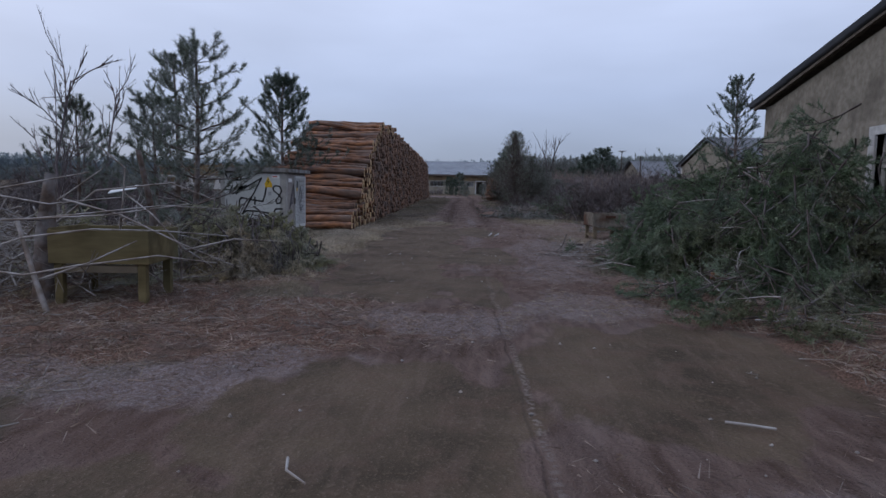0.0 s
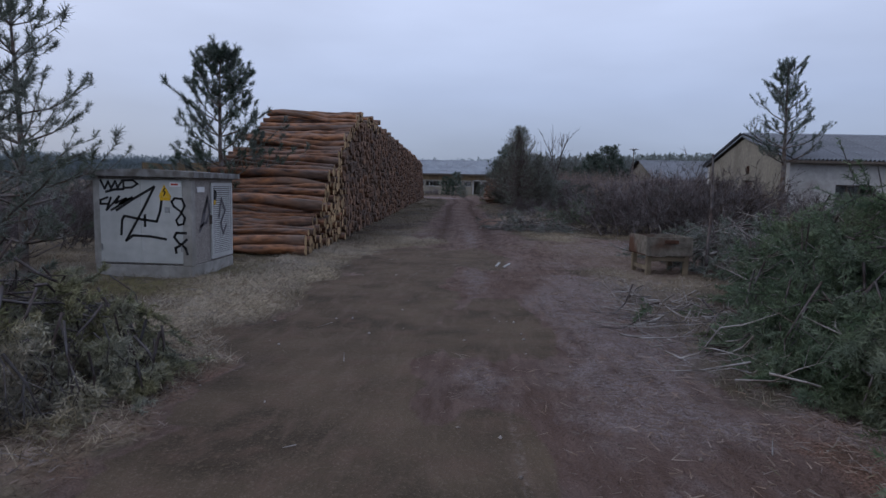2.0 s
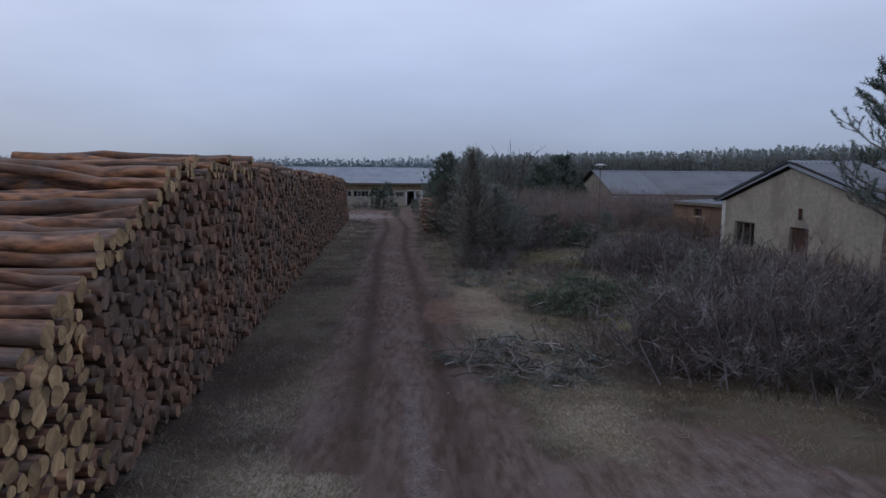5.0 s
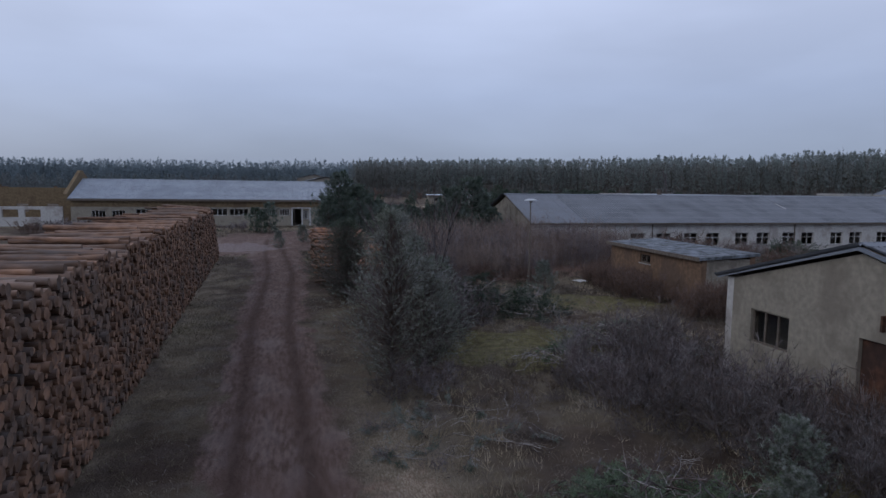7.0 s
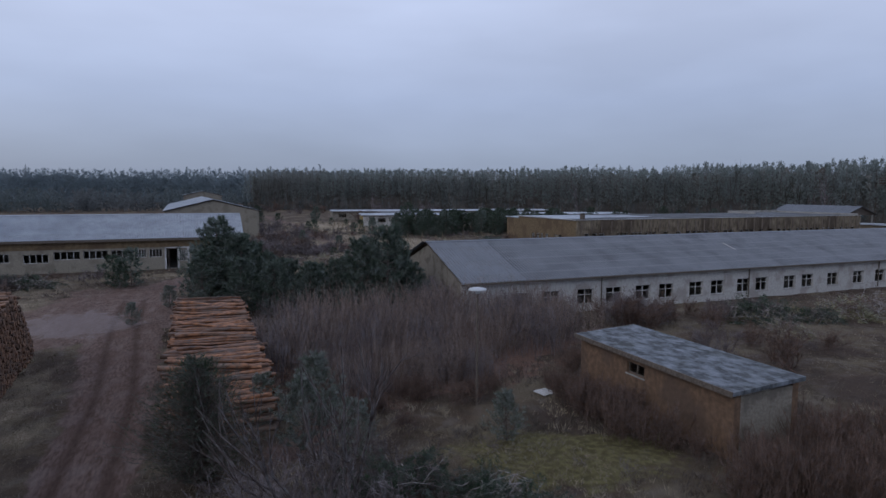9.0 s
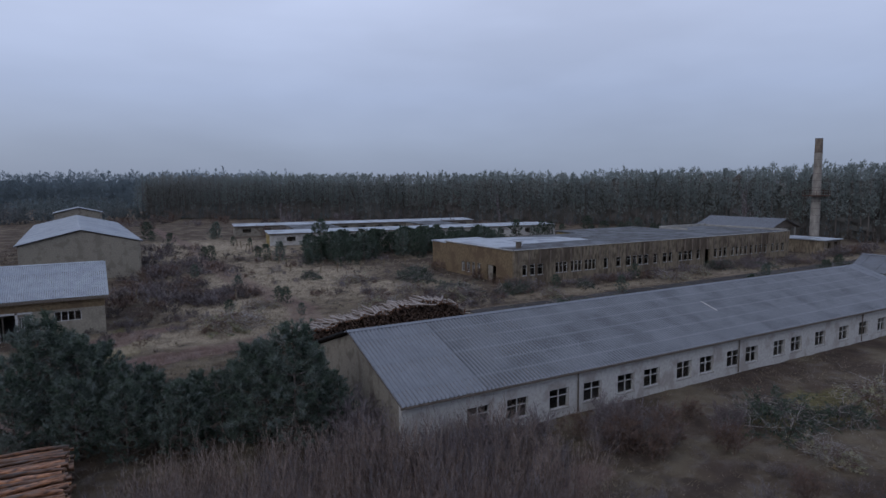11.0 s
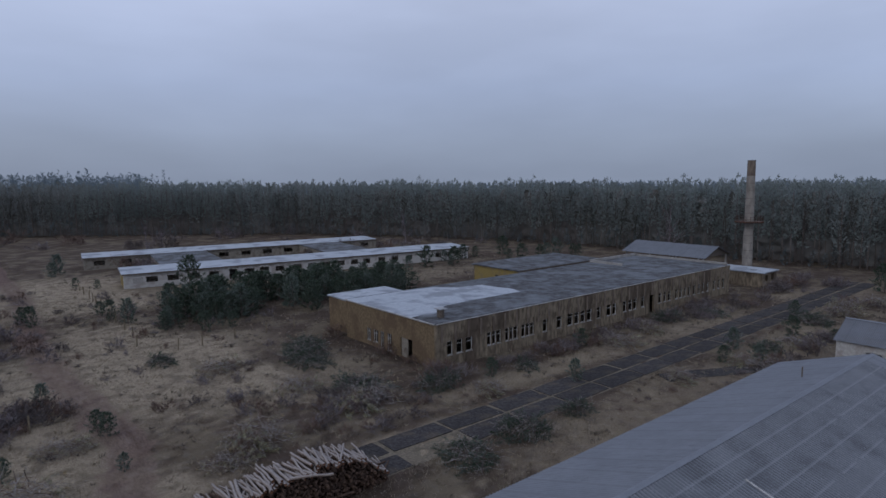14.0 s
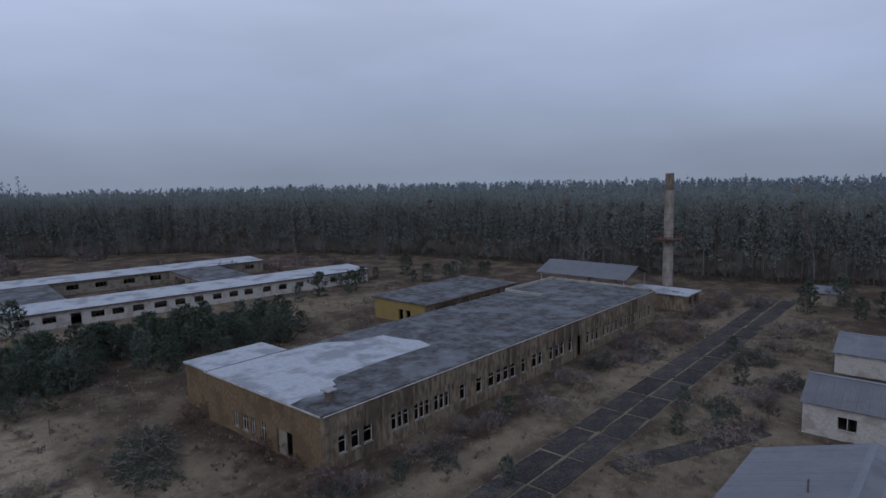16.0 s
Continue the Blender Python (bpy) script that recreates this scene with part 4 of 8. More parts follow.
def window(parent, along, u0, u1, z0, z1, face, inward, bars=2, transom=0.0, frame="frame", sill=True, glass=1.0, rng=random, part_name="window", open_leaf=False):
    """A window in a wall along x or y: its frame, with sill and panes under it. face: the wall's outer face; inward: +1 or -1."""
    d0, d1 = face + inward * 0.10, face + inward * 0.16
    a, b = min(d0, d1), max(d0, d1)

    def bx(ua, ub, za, zb, da=a, db=b):
        return (ua, ub, da, db, za, zb) if along == "x" else (da, db, ua, ub, za, zb)

    t = 0.06
    some = [bx(u0, u1, z1 - t, z1), bx(u0, u1, z0, z0 + t), bx(u0, u0 + t, z0 + t, z1 - t), bx(u1 - t, u1, z0 + t, z1 - t)]
    edges = [u0 + (u1 - u0) * i / bars for i in range(bars + 1)]
    for u in edges[1:-1]:
        some.append(bx(u - t * 0.55, u + t * 0.55, z0 + t, z1 - t))
    zt = z0 + (z1 - z0) * transom if transom else None
    if zt:
        for ua, ub in zip(edges, edges[1:]):
            some.append(bx(ua + t, ub - t, zt - 0.025, zt + 0.025))
    win = part(part_name, boxes(*some), frame, parent)
    if sill:
        s0, s1 = face - inward * 0.05, face + inward * 0.10
        part("window_sill", boxes(bx(u0 - 0.05, u1 + 0.05, z0 - 0.06, z0 - 0.002, min(s0, s1), max(s0, s1))), "concrete", win)
    mid = (a + b) / 2
    for ua, ub in zip(edges, edges[1:]):
        for za, zb in ((z0 + t, (zt or z1 - t)), (zt, z1 - t)) if zt else ((z0 + t, z1 - t),):
            if rng.random() < glass:
                p = part("pane", boxes(bx(ua + 0.03, ub - 0.03, za, zb, mid - 0.004, mid + 0.004)), "glass", win)
                p.visible_shadow = False
    return win


def sheet_mesh(name, width, length, wave=0.177, depth=0.055, seg=4):
    """One corrugated sheet: ridge to eave is +y to 0, waves across x, with a turned-down lower edge."""
    n = max(1, round(width / wave))
    k = np.arange(n * seg + 1)
    x = k * width / (n * seg)
    z = depth * np.cos(2 * np.pi * k / seg)
    b = Buf()
    rows = [np.stack([x, 0 * x, z - 0.007], 1), np.stack([x, 0 * x, z], 1), np.stack([x, 0 * x, z], 1), np.stack([x, 0 * x + length, z], 1)]
    m = len(x)
    i = np.arange(m - 1)
    quads = np.concatenate([np.stack([i + r * m, i + 1 + r * m, i + 1 + (r + 1) * m, i + (r + 1) * m], 1) for r in (0, 2)])
    b.add(np.concatenate(rows), quads=quads)
    me = b.mesh(name)
    me.polygons.foreach_set("use_smooth", np.ones(len(me.polygons), bool))
    return me


def slope_matrix(x, y, z, side, run, rise):
    """The pose of a roof slope's lower left corner; side +1: it climbs towards +y, -1: towards -y."""
    a = math.atan2(rise, run)
    return pose(x, y, z, math.degrees(a), 0, 0) if side > 0 else Matrix.Translation((x, y, z)) @ pose(0, 0, 0, 0, 0, 180) @ pose(0, 0, 0, math.degrees(a), 0, 0)


def sheet_slope(parent, x0, x1, y, z, side, run, rise, rows, mat_key, single=True, wave=0.177, sheet_w=1.06, name="roof", label="", over=0.3, keep=None):
    """A roof slope of overlapping corrugated sheets on a thin deck; single: each sheet an object of its own."""
    length = math.hypot(run, rise)
    dx, slope = x1 - x0, math.degrees(math.atan2(rise, run))
    m = slope_matrix(x0 if side > 0 else x1, y, z, side, run, rise)
    deck = boxes((0.03, dx - 0.03, 0.05, length, -0.075, -0.035))
    deck.transform(m)
    roof = part(name, deck, "frame_dark", parent, label)
    n = max(1, round(dx / sheet_w))
    w, h = dx / n, length / rows
    wave = w / max(1, round(w / wave))
    me = sheet_mesh("sheet", w + wave, h + 0.14, wave)
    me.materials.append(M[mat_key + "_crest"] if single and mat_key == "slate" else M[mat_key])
    rng = random.Random(int(abs(x0) * 7 + abs(y) * 3 + rows))
    rest = bmesh.new()
    wild = 1.0 if single else 0.2
    for r in range(rows):
        for c in range(n):
            lm = m @ Matrix.Translation((c * w, r * h - 0.07, 0.012 + 0.004 * (r % 2) + 0.0025 * (c % 2) + wild * rng.uniform(0, 0.003))) @ pose(0, 0, 0, -0.3 + wild * rng.uniform(-0.08, 0.08), 0, wild * rng.uniform(-0.1, 0.1))
            if single and (keep is None or keep(c * w + w / 2)):
                ob = new("roof_sheet", me)
                ob.parent, ob.matrix_basis = roof, lm
            else:
                n0 = len(rest.verts)
                rest.from_mesh(me)
                rest.verts.ensure_lookup_table()
                bmesh.ops.transform(rest, matrix=lm, verts=rest.verts[n0:])
    if len(rest.verts):
        ob = part("roof_sheeting", rest, mat_key, roof)
        ob["kind"] = "stuff"
    else:
        rest.free()
    return roof


def ridge_cap(parent, x0, x1, y, z, mat_key, spread=0.22, drop=0.06):
    bm = bmesh.new()
    prism(bm, [(y - spread, z - drop), (y, z + 0.03), (y + spread, z - drop), (y + spread, z - drop + 0.03), (y, z + 0.06), (y - spread, z - drop + 0.03)], "x", x0, x1)
    return part("ridge_cap", bm, mat_key, parent)


def shed(name, label, x, y, rz, length, width, eave, ridge, *, front=(), back=(), west=(), east=(), wall="plaster", gable=None, roof=("slate", "slate_frost"), rows=(5, 5), single=(False, False), keep=None, over=0.3, win=None, wave=0.177, lip=0.2):
    """A long building with a gable roof, its ridge along its own x. front, back: windows or doors (u0, u1, z0, z1) of the walls at y = 0 and y = width."""
    win = win or {}
    h = thing(name, x, y, 0, rz, label, "building")
    low = -0.3
    wall_x("front_wall", 0, length, 0, low, eave, front, wall, h)
    wall_x("back_wall", 0, length, width, low, eave, back, wall, h, th=-0.3)
    g = gable or wall
    wall_y("gable_wall", 0, 0.3, width - 0.3, low, eave, west, g, h, gable=(width / 2, ridge - 0.12))
    wall_y("gable_wall", length, 0.3, width - 0.3, low, eave, east, g, h, th=-0.3, gable=(width / 2, ridge - 0.12))
    part("floor_slab", boxes((0.3, length - 0.3, 0.3, width - 0.3, -0.25, 0.02)), "concrete", h)
    run, rise = width / 2, ridge - eave
    k = over / run
    sheet_slope(h, -lip, length + lip, -over, eave - rise * k + 0.1, 1, run + over, rise * (1 + k), rows[0], roof[0], single[0], wave=wave, keep=keep)
    sheet_slope(h, -lip, length + lip, width + over, eave - rise * k + 0.1, -1, run + over, rise * (1 + k), rows[1], roof[1], single[1], wave=wave, keep=keep)
    ridge_cap(h, -lip - 0.03, length + lip + 0.03, width / 2, ridge + 0.12, roof[0])
    part("gutter", boxes((-0.2, length + 0.2, -over - 0.12, -over - 0.01, eave - rise * k - 0.06, eave - rise * k + 0.05)), "frame_dark", h)
    for side, spans in (("front", front), ("back", back), ("west", west), ("east", east)):
        for u0, u1, z0, z1 in spans:
            if z0 < 0.2 and z1 > 1.7:
                continue
            al, face, inn = {"front": ("x", 0, 1), "back": ("x", width, -1), "west": ("y", 0, 1), "east": ("y", length, -1)}[side]
            window(h, al, u0, u1, z0, z1, face, inn, **win)
    return h


def barn_two():
    wins = [(u, u + 1.5, 0.55, 1.78) for u in (4.0, 6.7, 9.8, 12.5, 15.4, 17.8, 21.0, 23.4, 26.4, 28.6, 32.1, 34.4, 37.8, 41.4, 44.6, 47.8, 51.0, 54.2)]
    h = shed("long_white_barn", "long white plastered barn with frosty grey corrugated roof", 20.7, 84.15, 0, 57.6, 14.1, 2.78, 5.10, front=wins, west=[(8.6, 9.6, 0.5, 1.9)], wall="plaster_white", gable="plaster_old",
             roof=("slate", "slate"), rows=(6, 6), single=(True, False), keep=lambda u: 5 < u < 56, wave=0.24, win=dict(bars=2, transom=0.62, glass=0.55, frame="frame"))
    # downpipes, a short vent pipe and a loose batten on the sheets
    for u in (12.0, 27.7, 45.0):
        bm = bmesh.new()
        cyl(bm, (u, -0.07, 0.1), (u, -0.07, 2.6), 0.045, 0.045, 8)
        part("downpipe", bm, "frame_dark", h)
    bm = bmesh.new()
    cyl(bm, (49.5, 9.4, 4.0), (49.5, 9.4, 5.3), 0.06, 0.06, 8)
    part("vent_pipe", bm, "frame_dark", h)
    m = slope_matrix(0, -0.3, 2.79, 1, 7.35, 2.42)
    bm = boxes((29.3, 29.42, 3.6, 5.2, 0.06, 0.09))
    bm.transform(m)
    part("batten", bm, "frame", h, "pale loose batten")
    return h


def barn_one():
    wins = [(14.3, 16.7, 1.15, 2.15), (17.2, 19.8, 1.45, 2.4), (20.1, 22.6, 1.45, 2.4), (22.9, 25.2, 1.45, 2.4), (25.5, 26.6, 1.45, 2.4), (26.9, 28.3, 1.45, 2.4), (2.5, 4.2, 0.9, 2.1), (5.0, 6.7, 0.9, 2.1), (8.0, 10.4, 1.3, 2.3), (11.0, 13.0, 1.3, 2.3), (33.0, 35.2, 1.45, 2.4)]
    holes = wins + [(28.75, 29.95, 0.0, 2.45), (30.2, 31.0, 0.9, 2.2)]
    h = shed("yellowish_barn", "beige barn with a strip of windows and frosty roof", -29.0, 124.0, 0, 37.2, 12.0, 3.75, 6.2, front=holes, wall="plaster", gable="plaster_old", roof=("roof_white", "roof_white"), rows=(4, 4), win=dict(bars=4, glass=0.7, frame="frame", sill=False))
    part("upper_panel", boxes((0, 37.2, -0.035, -0.002, 2.62, 3.6)), "brick", h, "ochre brick band under the eaves")
    part("door_frame", boxes((28.55, 28.74, -0.08, 0.2, 0, 2.62), (29.96, 30.15, -0.08, 0.2, 0, 2.62), (28.55, 31.3, -0.08, 0.2, 2.46, 2.62), (31.05, 31.3, -0.08, 0.2, 0, 2.45)), "frame", h)
    part("door_leaf", boxes((28.95, 29.01, 0.1, 1.1, 0.02, 2.4)), "frame_dark", h, "door leaf standing open")
    bm = boxes((-0.3, 37.5, -0.46, -0.40, 3.42, 3.62))
    part("eaves_board", bm, "frame_dark", h)
    # stepped brick gable standing over the roof's end
    bm = bmesh.new()
    prism(bm, [(-0.3, 3.4), (12.3, 3.4), (12.3, 4.3), (6.4, 7.5), (5.6, 7.5), (-0.3, 4.3)], "x", -0.75, -0.3)
    part("parapet_gable", bm, "brick", h, "ochre brick gable parapet")
    return h


def ruined_wing():
    h = thing("roofless_brick_hall", -62, 124, 0, 0, "roofless ruined hall of ochre brick", "building")
    wall_x("back_wall", 0, 32, 12, -0.3, 5.0, [(2 + 4 * k, 3.6 + 4 * k, 1.4, 2.6) for k in range(7)], "brick", h, th=-0.35)
    wall_x("front_wall", 0, 32, 0, -0.3, 2.6, [(1.5 + 2.6 * k, 3.4 + 2.6 * k, 1.2, 2.2) for k in range(11)], "plaster_white", h)
    wall_y("end_wall", 0, 0.3, 11.6, -0.3, 4.6, [], "brick", h)
    rng = random.Random(5)
    bm = bmesh.new()
    for k in range(14):
        u = rng.uniform(0.5, 31)
        box(bm, u, u + rng.uniform(0.3, 0.8), 11.66, 11.95, 5.0, 5.0 + rng.uniform(0.1, 0.45))
    part("broken_bricks", bm, "brick_red", h)["kind"] = "stuff"
    return h


def frost_house():
    """The plastered house whose gable stands beside the clearing."""
    h = shed("plastered_house", "small beige plastered house with empty window and corrugated roof", 14.5, 40.6, 0, 17.0, 9.8, 3.05, 4.45, front=[(2, 3.6, 0.9, 2.0), (6, 7.6, 0.9, 2.0)], west=[(7.1, 8.65, 1.15, 2.2), (3.7, 4.8, 0.0, 2.2)], wall="plaster_white", gable="plaster",
             roof=("slate", "slate"), rows=(4, 4), single=(True, False), keep=lambda u: u < 12, lip=0.08, win=dict(bars=3, glass=0.15, frame="frame_dark", sill=False))
    part("door_leaf", boxes((0.12, 0.18, 3.7, 4.8, 0.0, 2.15)), "rust", h, "dull rusty brown door")
    part("cable_bracket", boxes((-0.12, 0.0, 4.1, 4.16, 2.5, 2.9)), "rust", h)
    bm = bmesh.new()
    for s in (-1, 1):
        prism(bm, [(4.9 + s * 5.22, 2.97), (4.9, 4.42), (4.9, 4.52), (4.9 + s * 5.22, 3.06)], "x", -0.16, -0.10)
    part("barge_board", bm, "slate_frost", h, "pale frosted roof edge")
    return h


def near_house():
    h = shed("roadside_house", "grey rough-rendered house with white window frame", 7.5, 7.0, 0, 14.0, 15.0, 3.28, 4.83, west=[(9.3, 10.9, 0.75, 2.32)], wall="plaster_old", roof=("slate", "slate"), rows=(5, 5), lip=0.08, win=dict(bars=1, transom=0.68, glass=1.0, frame="frame"))
    part("window_surround", boxes((-0.045, 0.10, 10.9, 11.06, 0.7, 2.46), (-0.045, 0.10, 9.14, 9.3, 0.7, 2.46), (-0.045, 0.10, 9.3, 10.9, 2.32, 2.46)), "frame", h, "broad pale blue-white surround")
    bm = bmesh.new()
    for s in (-1, 1):
        prism(bm, [(7.5 + s * 7.76, 3.22), (7.5, 4.84), (7.5, 4.91), (7.5 + s * 7.76, 3.29)], "x", -0.16, -0.10)
    part("barge_board", bm, "frame_dark", h)
    for u, z in ((11.7, 2.05), (11.85, 1.45), (14.6, 2.6)):
        bm = bmesh.new()
        cyl(bm, (-0.1, u, z), (0, u, z), 0.012, 0.012, 6)
        cyl(bm, (-0.1, u, z), (-0.1, u, z + 0.1), 0.012, 0.012, 6)
        part("hook", bm, "rust", h)
    return h


def small_garage():
    h = thing("flat_roofed_garage", 20.2, 59.6, 0, 0, "brick garage with frosty mossy flat roof", "building")
    wall_y("side_wall", 0, 0, 9.1, -0.3, 2.38, [(4.6, 5.7, 1.6, 2.1)], "brick_red", h)
    wall_y("side_wall", 3.1, 0, 9.1, -0.3, 2.52, [], "brick_red", h, th=-0.3)
    wall_x("end_wall", 0.3, 2.8, 0, -0.3, 2.38, [], "plaster_old", h)
    wall_x("end_wall", 0.3, 2.8, 9.1, -0.3, 2.38, [], "brick_red", h, th=-0.3)
    bm = bmesh.new()
    prism(bm, [(-0.2, 2.36), (3.3, 2.54), (3.3, 2.69), (-0.2, 2.51)], "y", -0.12, 9.35)
    part("roof_slab", bm, "gravelroof", h, "roof slab with frost and moss in streaks")
    part("roof_edge", boxes((-0.26, -0.203, -0.12, 9.35, 2.33, 2.53)), "frame_dark", h)
    window(h, "y", 4.6, 5.7, 1.6, 2.1, 0, 1, bars=2, glass=0.4, frame="frame_dark")
    return h


def flat_hall(name, label, x, y, length, width, height, front, west=(), wall="plaster_white", west_wall=None, roof="felt_frost", win=None, rz=0, fascia="frame_dark", slope=0.25):
    win = win or {}
    h = thing(name, x, y, 0, rz, label, "building")
    wall_x("front_wall", 0, length, 0, -0.4, height - 0.2, front, wall, h)
    wall_x("back_wall", 0, length, width, -0.4, height - 0.2 + slope, [], wall, h, th=-0.3)
    wall_y("end_wall", 0, 0.3, width - 0.3, -0.4, height - 0.2, west, west_wall or wall, h)
    wall_y("end_wall", length, 0.3, width - 0.3, -0.4, height - 0.2, [], wall, h, th=-0.3)
    bm = bmesh.new()
    prism(bm, [(-0.35, height - 0.2), (width + 0.35, height - 0.2 + slope), (width + 0.35, height + slope), (-0.35, height)], "x", -0.3, length + 0.3)
    part("roof", bm, roof, h)
    part("fascia", boxes((-0.3, length + 0.3, -0.40, -0.352, height - 0.28, height - 0.03)), fascia, h)
    for spans, al, face in ((front, "x", 0), (west, "y", 0)):
        for u0, u1, z0, z1 in spans:
            if z0 > 0.3:
                window(h, al, u0, u1, z0, z1, face, 1, **win)
    return h


def white_halls():
    ws = [(4.6, 7.0), (9, 11.4), (13.5, 16), (18, 20.3), (26.2, 28.6), (30, 32.2), (33.8, 36), (38, 40.5), (42.2, 44.3), (46.2, 48.2), (50.3, 52.2), (54, 56), (57.5, 59.5), (62, 64), (66, 68), (70.5, 72.5), (75, 77), (80, 82), (83.2, 85.2), (86.5, 88.5)]
    fr = [(a * 0.86, b * 0.86, 0.95, 2.05) for a, b in ws] + [(19.5, 21.1, 0.0, 2.15)]
    turn = -8.24
    h = flat_hall("white_barrack", "long low white barrack with frosty flat roof and a yellow end", 44.2, 202.8, 78.4, 8.6, 2.9, fr, west=[(3, 4.2, 0.9, 2.1)], west_wall="yellow", win=dict(bars=3, glass=0.6, frame="frame_dark", sill=False), rz=turn)
    part("chalk_panel", boxes((1.6, 3.4, -0.02, -0.002, 0.9, 2.0)), "concrete", h)
    fr2 = [(2 + 5.6 * k, 4.4 + 5.6 * k, 0.95, 2.05) for k in range(13)]
    flat_hall("grey_barrack", "long low grey barrack with frosty flat roof behind the white one", 43.0, 236.4, 74, 8.6, 2.9, fr2, wall="plaster_old", win=dict(bars=3, glass=0.6, frame="frame_dark", sill=False), rz=turn)
    for u, w in ((8.0, 12.5), (45.0, 11.0)):
        at = pose(44.2, 202.8, 0, 0, 0, turn) @ Vector((u, 8.95, 0))
        c = thing("linking_corridor", at.x, at.y, 0, turn, "flat-roofed link between two barracks, felt roof patched with frost", "building", "links of the barracks")
        wall_y("side_wall", 0, 0, 24.0, -0.3, 2.6, [(3 + 5 * k, 5 + 5 * k, 1, 2) for k in range(4)], "plaster_old", c)
        wall_y("side_wall", w, 0, 24.0, -0.3, 2.6, [(3 + 5 * k, 5 + 5 * k, 1, 2) for k in range(4)], "plaster_old", c, th=-0.3)
        part("roof", boxes((-0.2, w + 0.2, 0, 24.0, 2.62, 2.85)), "felt", c)


def brick_hall():
    L, W, H = 65.4, 18.7, 4.88
    h = thing("long_brick_hall", 58.25, 125.2, 0, 0, "long derelict ochre brick hall with broken windows and flat felt roof", "building")
    spans = [(1.53, 2.33), (2.89, 3.77), (4.24, 5.24), (7.53, 8.22), (8.31, 8.98), (9.07, 9.75), (10.48, 11.14), (11.24, 11.86), (11.95, 12.59), (13.23, 13.94), (14.04, 14.71), (14.81, 15.44), (17.06, 17.95), (19.72, 20.73), (21.82, 22.94), (23.26, 24.22), (24.55, 25.53), (25.87, 26.89)]
    spans += [(28.07, 28.92), (30.23, 31.35), (31.58, 32.49), (34.06, 34.94), (35.43, 36.34), (36.59, 37.52), (38.64, 39.52), (43.19, 44.14), (44.63, 45.41), (45.81, 46.71), (47.93, 48.76), (49.18, 50.03), (50.46, 51.22), (51.66, 52.55), (53.33, 54.13), (54.82, 55.52), (56.23, 56.95), (57.67, 58.41), (59.8, 60.6), (61.4, 62.2), (63.0, 63.8)]
    holes = [(a, b, 1.2, 2.75) for a, b in spans]
    door = [(40.8, 42.05, 0.0, 2.75)]
    wall_x("front_wall", 0, L, 0, -0.5, H - 0.1, holes + door, "concrete_stain", h)
    for u0, u1, z0, z1 in holes:
        window(h, "x", u0, u1, z0, z1, 0, 1, bars=1, transom=0.7, glass=0.35, frame="frame", rng=random.Random(int(u0 * 10)))
    part("parapet", boxes((0, L, -0.10, -0.002, 3.45, H + 0.02)), "concrete_stain", h)
    for k in range(34):
        u = 0.55 + 1.925 * k
        part("pilaster", boxes((u, u + 0.24, -0.20, -0.102, 2.78, H - 0.25)), "pilaster", h)
    west = [(4.3, 6.6, 0.0, 2.3), (8.4, 9.3, 0.1, 2.2), (10.0, 10.8, 0.1, 2.2), (11.3, 12.3, 0.6, 2.1), (12.9, 13.8, 0.6, 2.1)]
    wall_y("end_wall", 0, 0.3, W, -0.5, H - 0.1, west, "brick", h, label="ochre brick end wall")
    for u0, u1, z0, z1 in west[1:]:
        window(h, "y", u0, u1, z0, z1, 0, 1, bars=2, transom=0.72, glass=0.3, frame="frame")
    part("door_leaf", boxes((0.12, 0.18, 5.3, 6.55, 0.0, 2.25)), "plaster_old", h, "pale boarded doorway")
    wall_y("end_wall", L, 0.3, W, -0.5, H - 0.1, [], "brick", h, th=-0.3)
    wall_x("back_wall", 0.3, L - 0.3, W, -0.5, H - 0.1, [(3 + 4 * k, 5 + 4 * k, 1.5, 3.2) for k in range(16)], "brick", h, th=-0.3)
    part("roof", boxes((-0.12, L + 0.12, 0.25, W + 0.15, H - 0.12, H + 0.02)), "felt", h, "dark roofing felt with frost and moss")
    bm = bmesh.new()
    prism(bm, [(0.0, 4.4), (1.6, 4.7), (3.1, 4.2), (4.6, 5.0), (5.6, 5.3), (6.1, 6.4), (7.2, 6.9), (12, 7.3), (20.6, 7.2), (21.3, 9.4), (20.6, 12.0), (20.3, 14.6), (16.5, 15.6), (13.6, 18.0), (8, 18.5), (0, 18.6)], "z", H + 0.024, H + 0.034)
    part("frost_sheet", bm, "felt_frost", h, "white frost over the newer felt")
    part("roof_edge", boxes((-0.2, -0.125, 0.1, W + 0.1, H - 0.05, H + 0.08), (0, L, -0.2, -0.11, H + 0.0, H + 0.07)), "frame", h)
    bm = bmesh.new()
    cyl(bm, (2.7, 2.5, H), (2.7, 2.5, H + 0.95), 0.42, 0.42, 12)
    stack = part("roof_vent", bm, "frame_dark", h)
    part("vent_cap", boxes((2.15, 3.25, 1.95, 3.05, H + 0.955, H + 1.03)), "steel", stack)
    part("raised_rim", boxes((51, L, W - 0.2, W + 0.1, H + 0.03, H + 0.5), (51, 51.3, 12, W - 0.25, H + 0.03, H + 0.45), (L - 0.2, L + 0.1, 0.5, W - 0.25, H + 0.03, H + 0.35)), "concrete", h)
    # lower annex behind the end wall
    part("annex", boxes((0.8, 10, W + 0.02, W + 6.0, -0.5, 4.4)), "brick", h)
    part("annex_roof", boxes((0.6, 10.2, W + 0.2, W + 6.2, 4.42, 4.6)), "felt_frost", h)


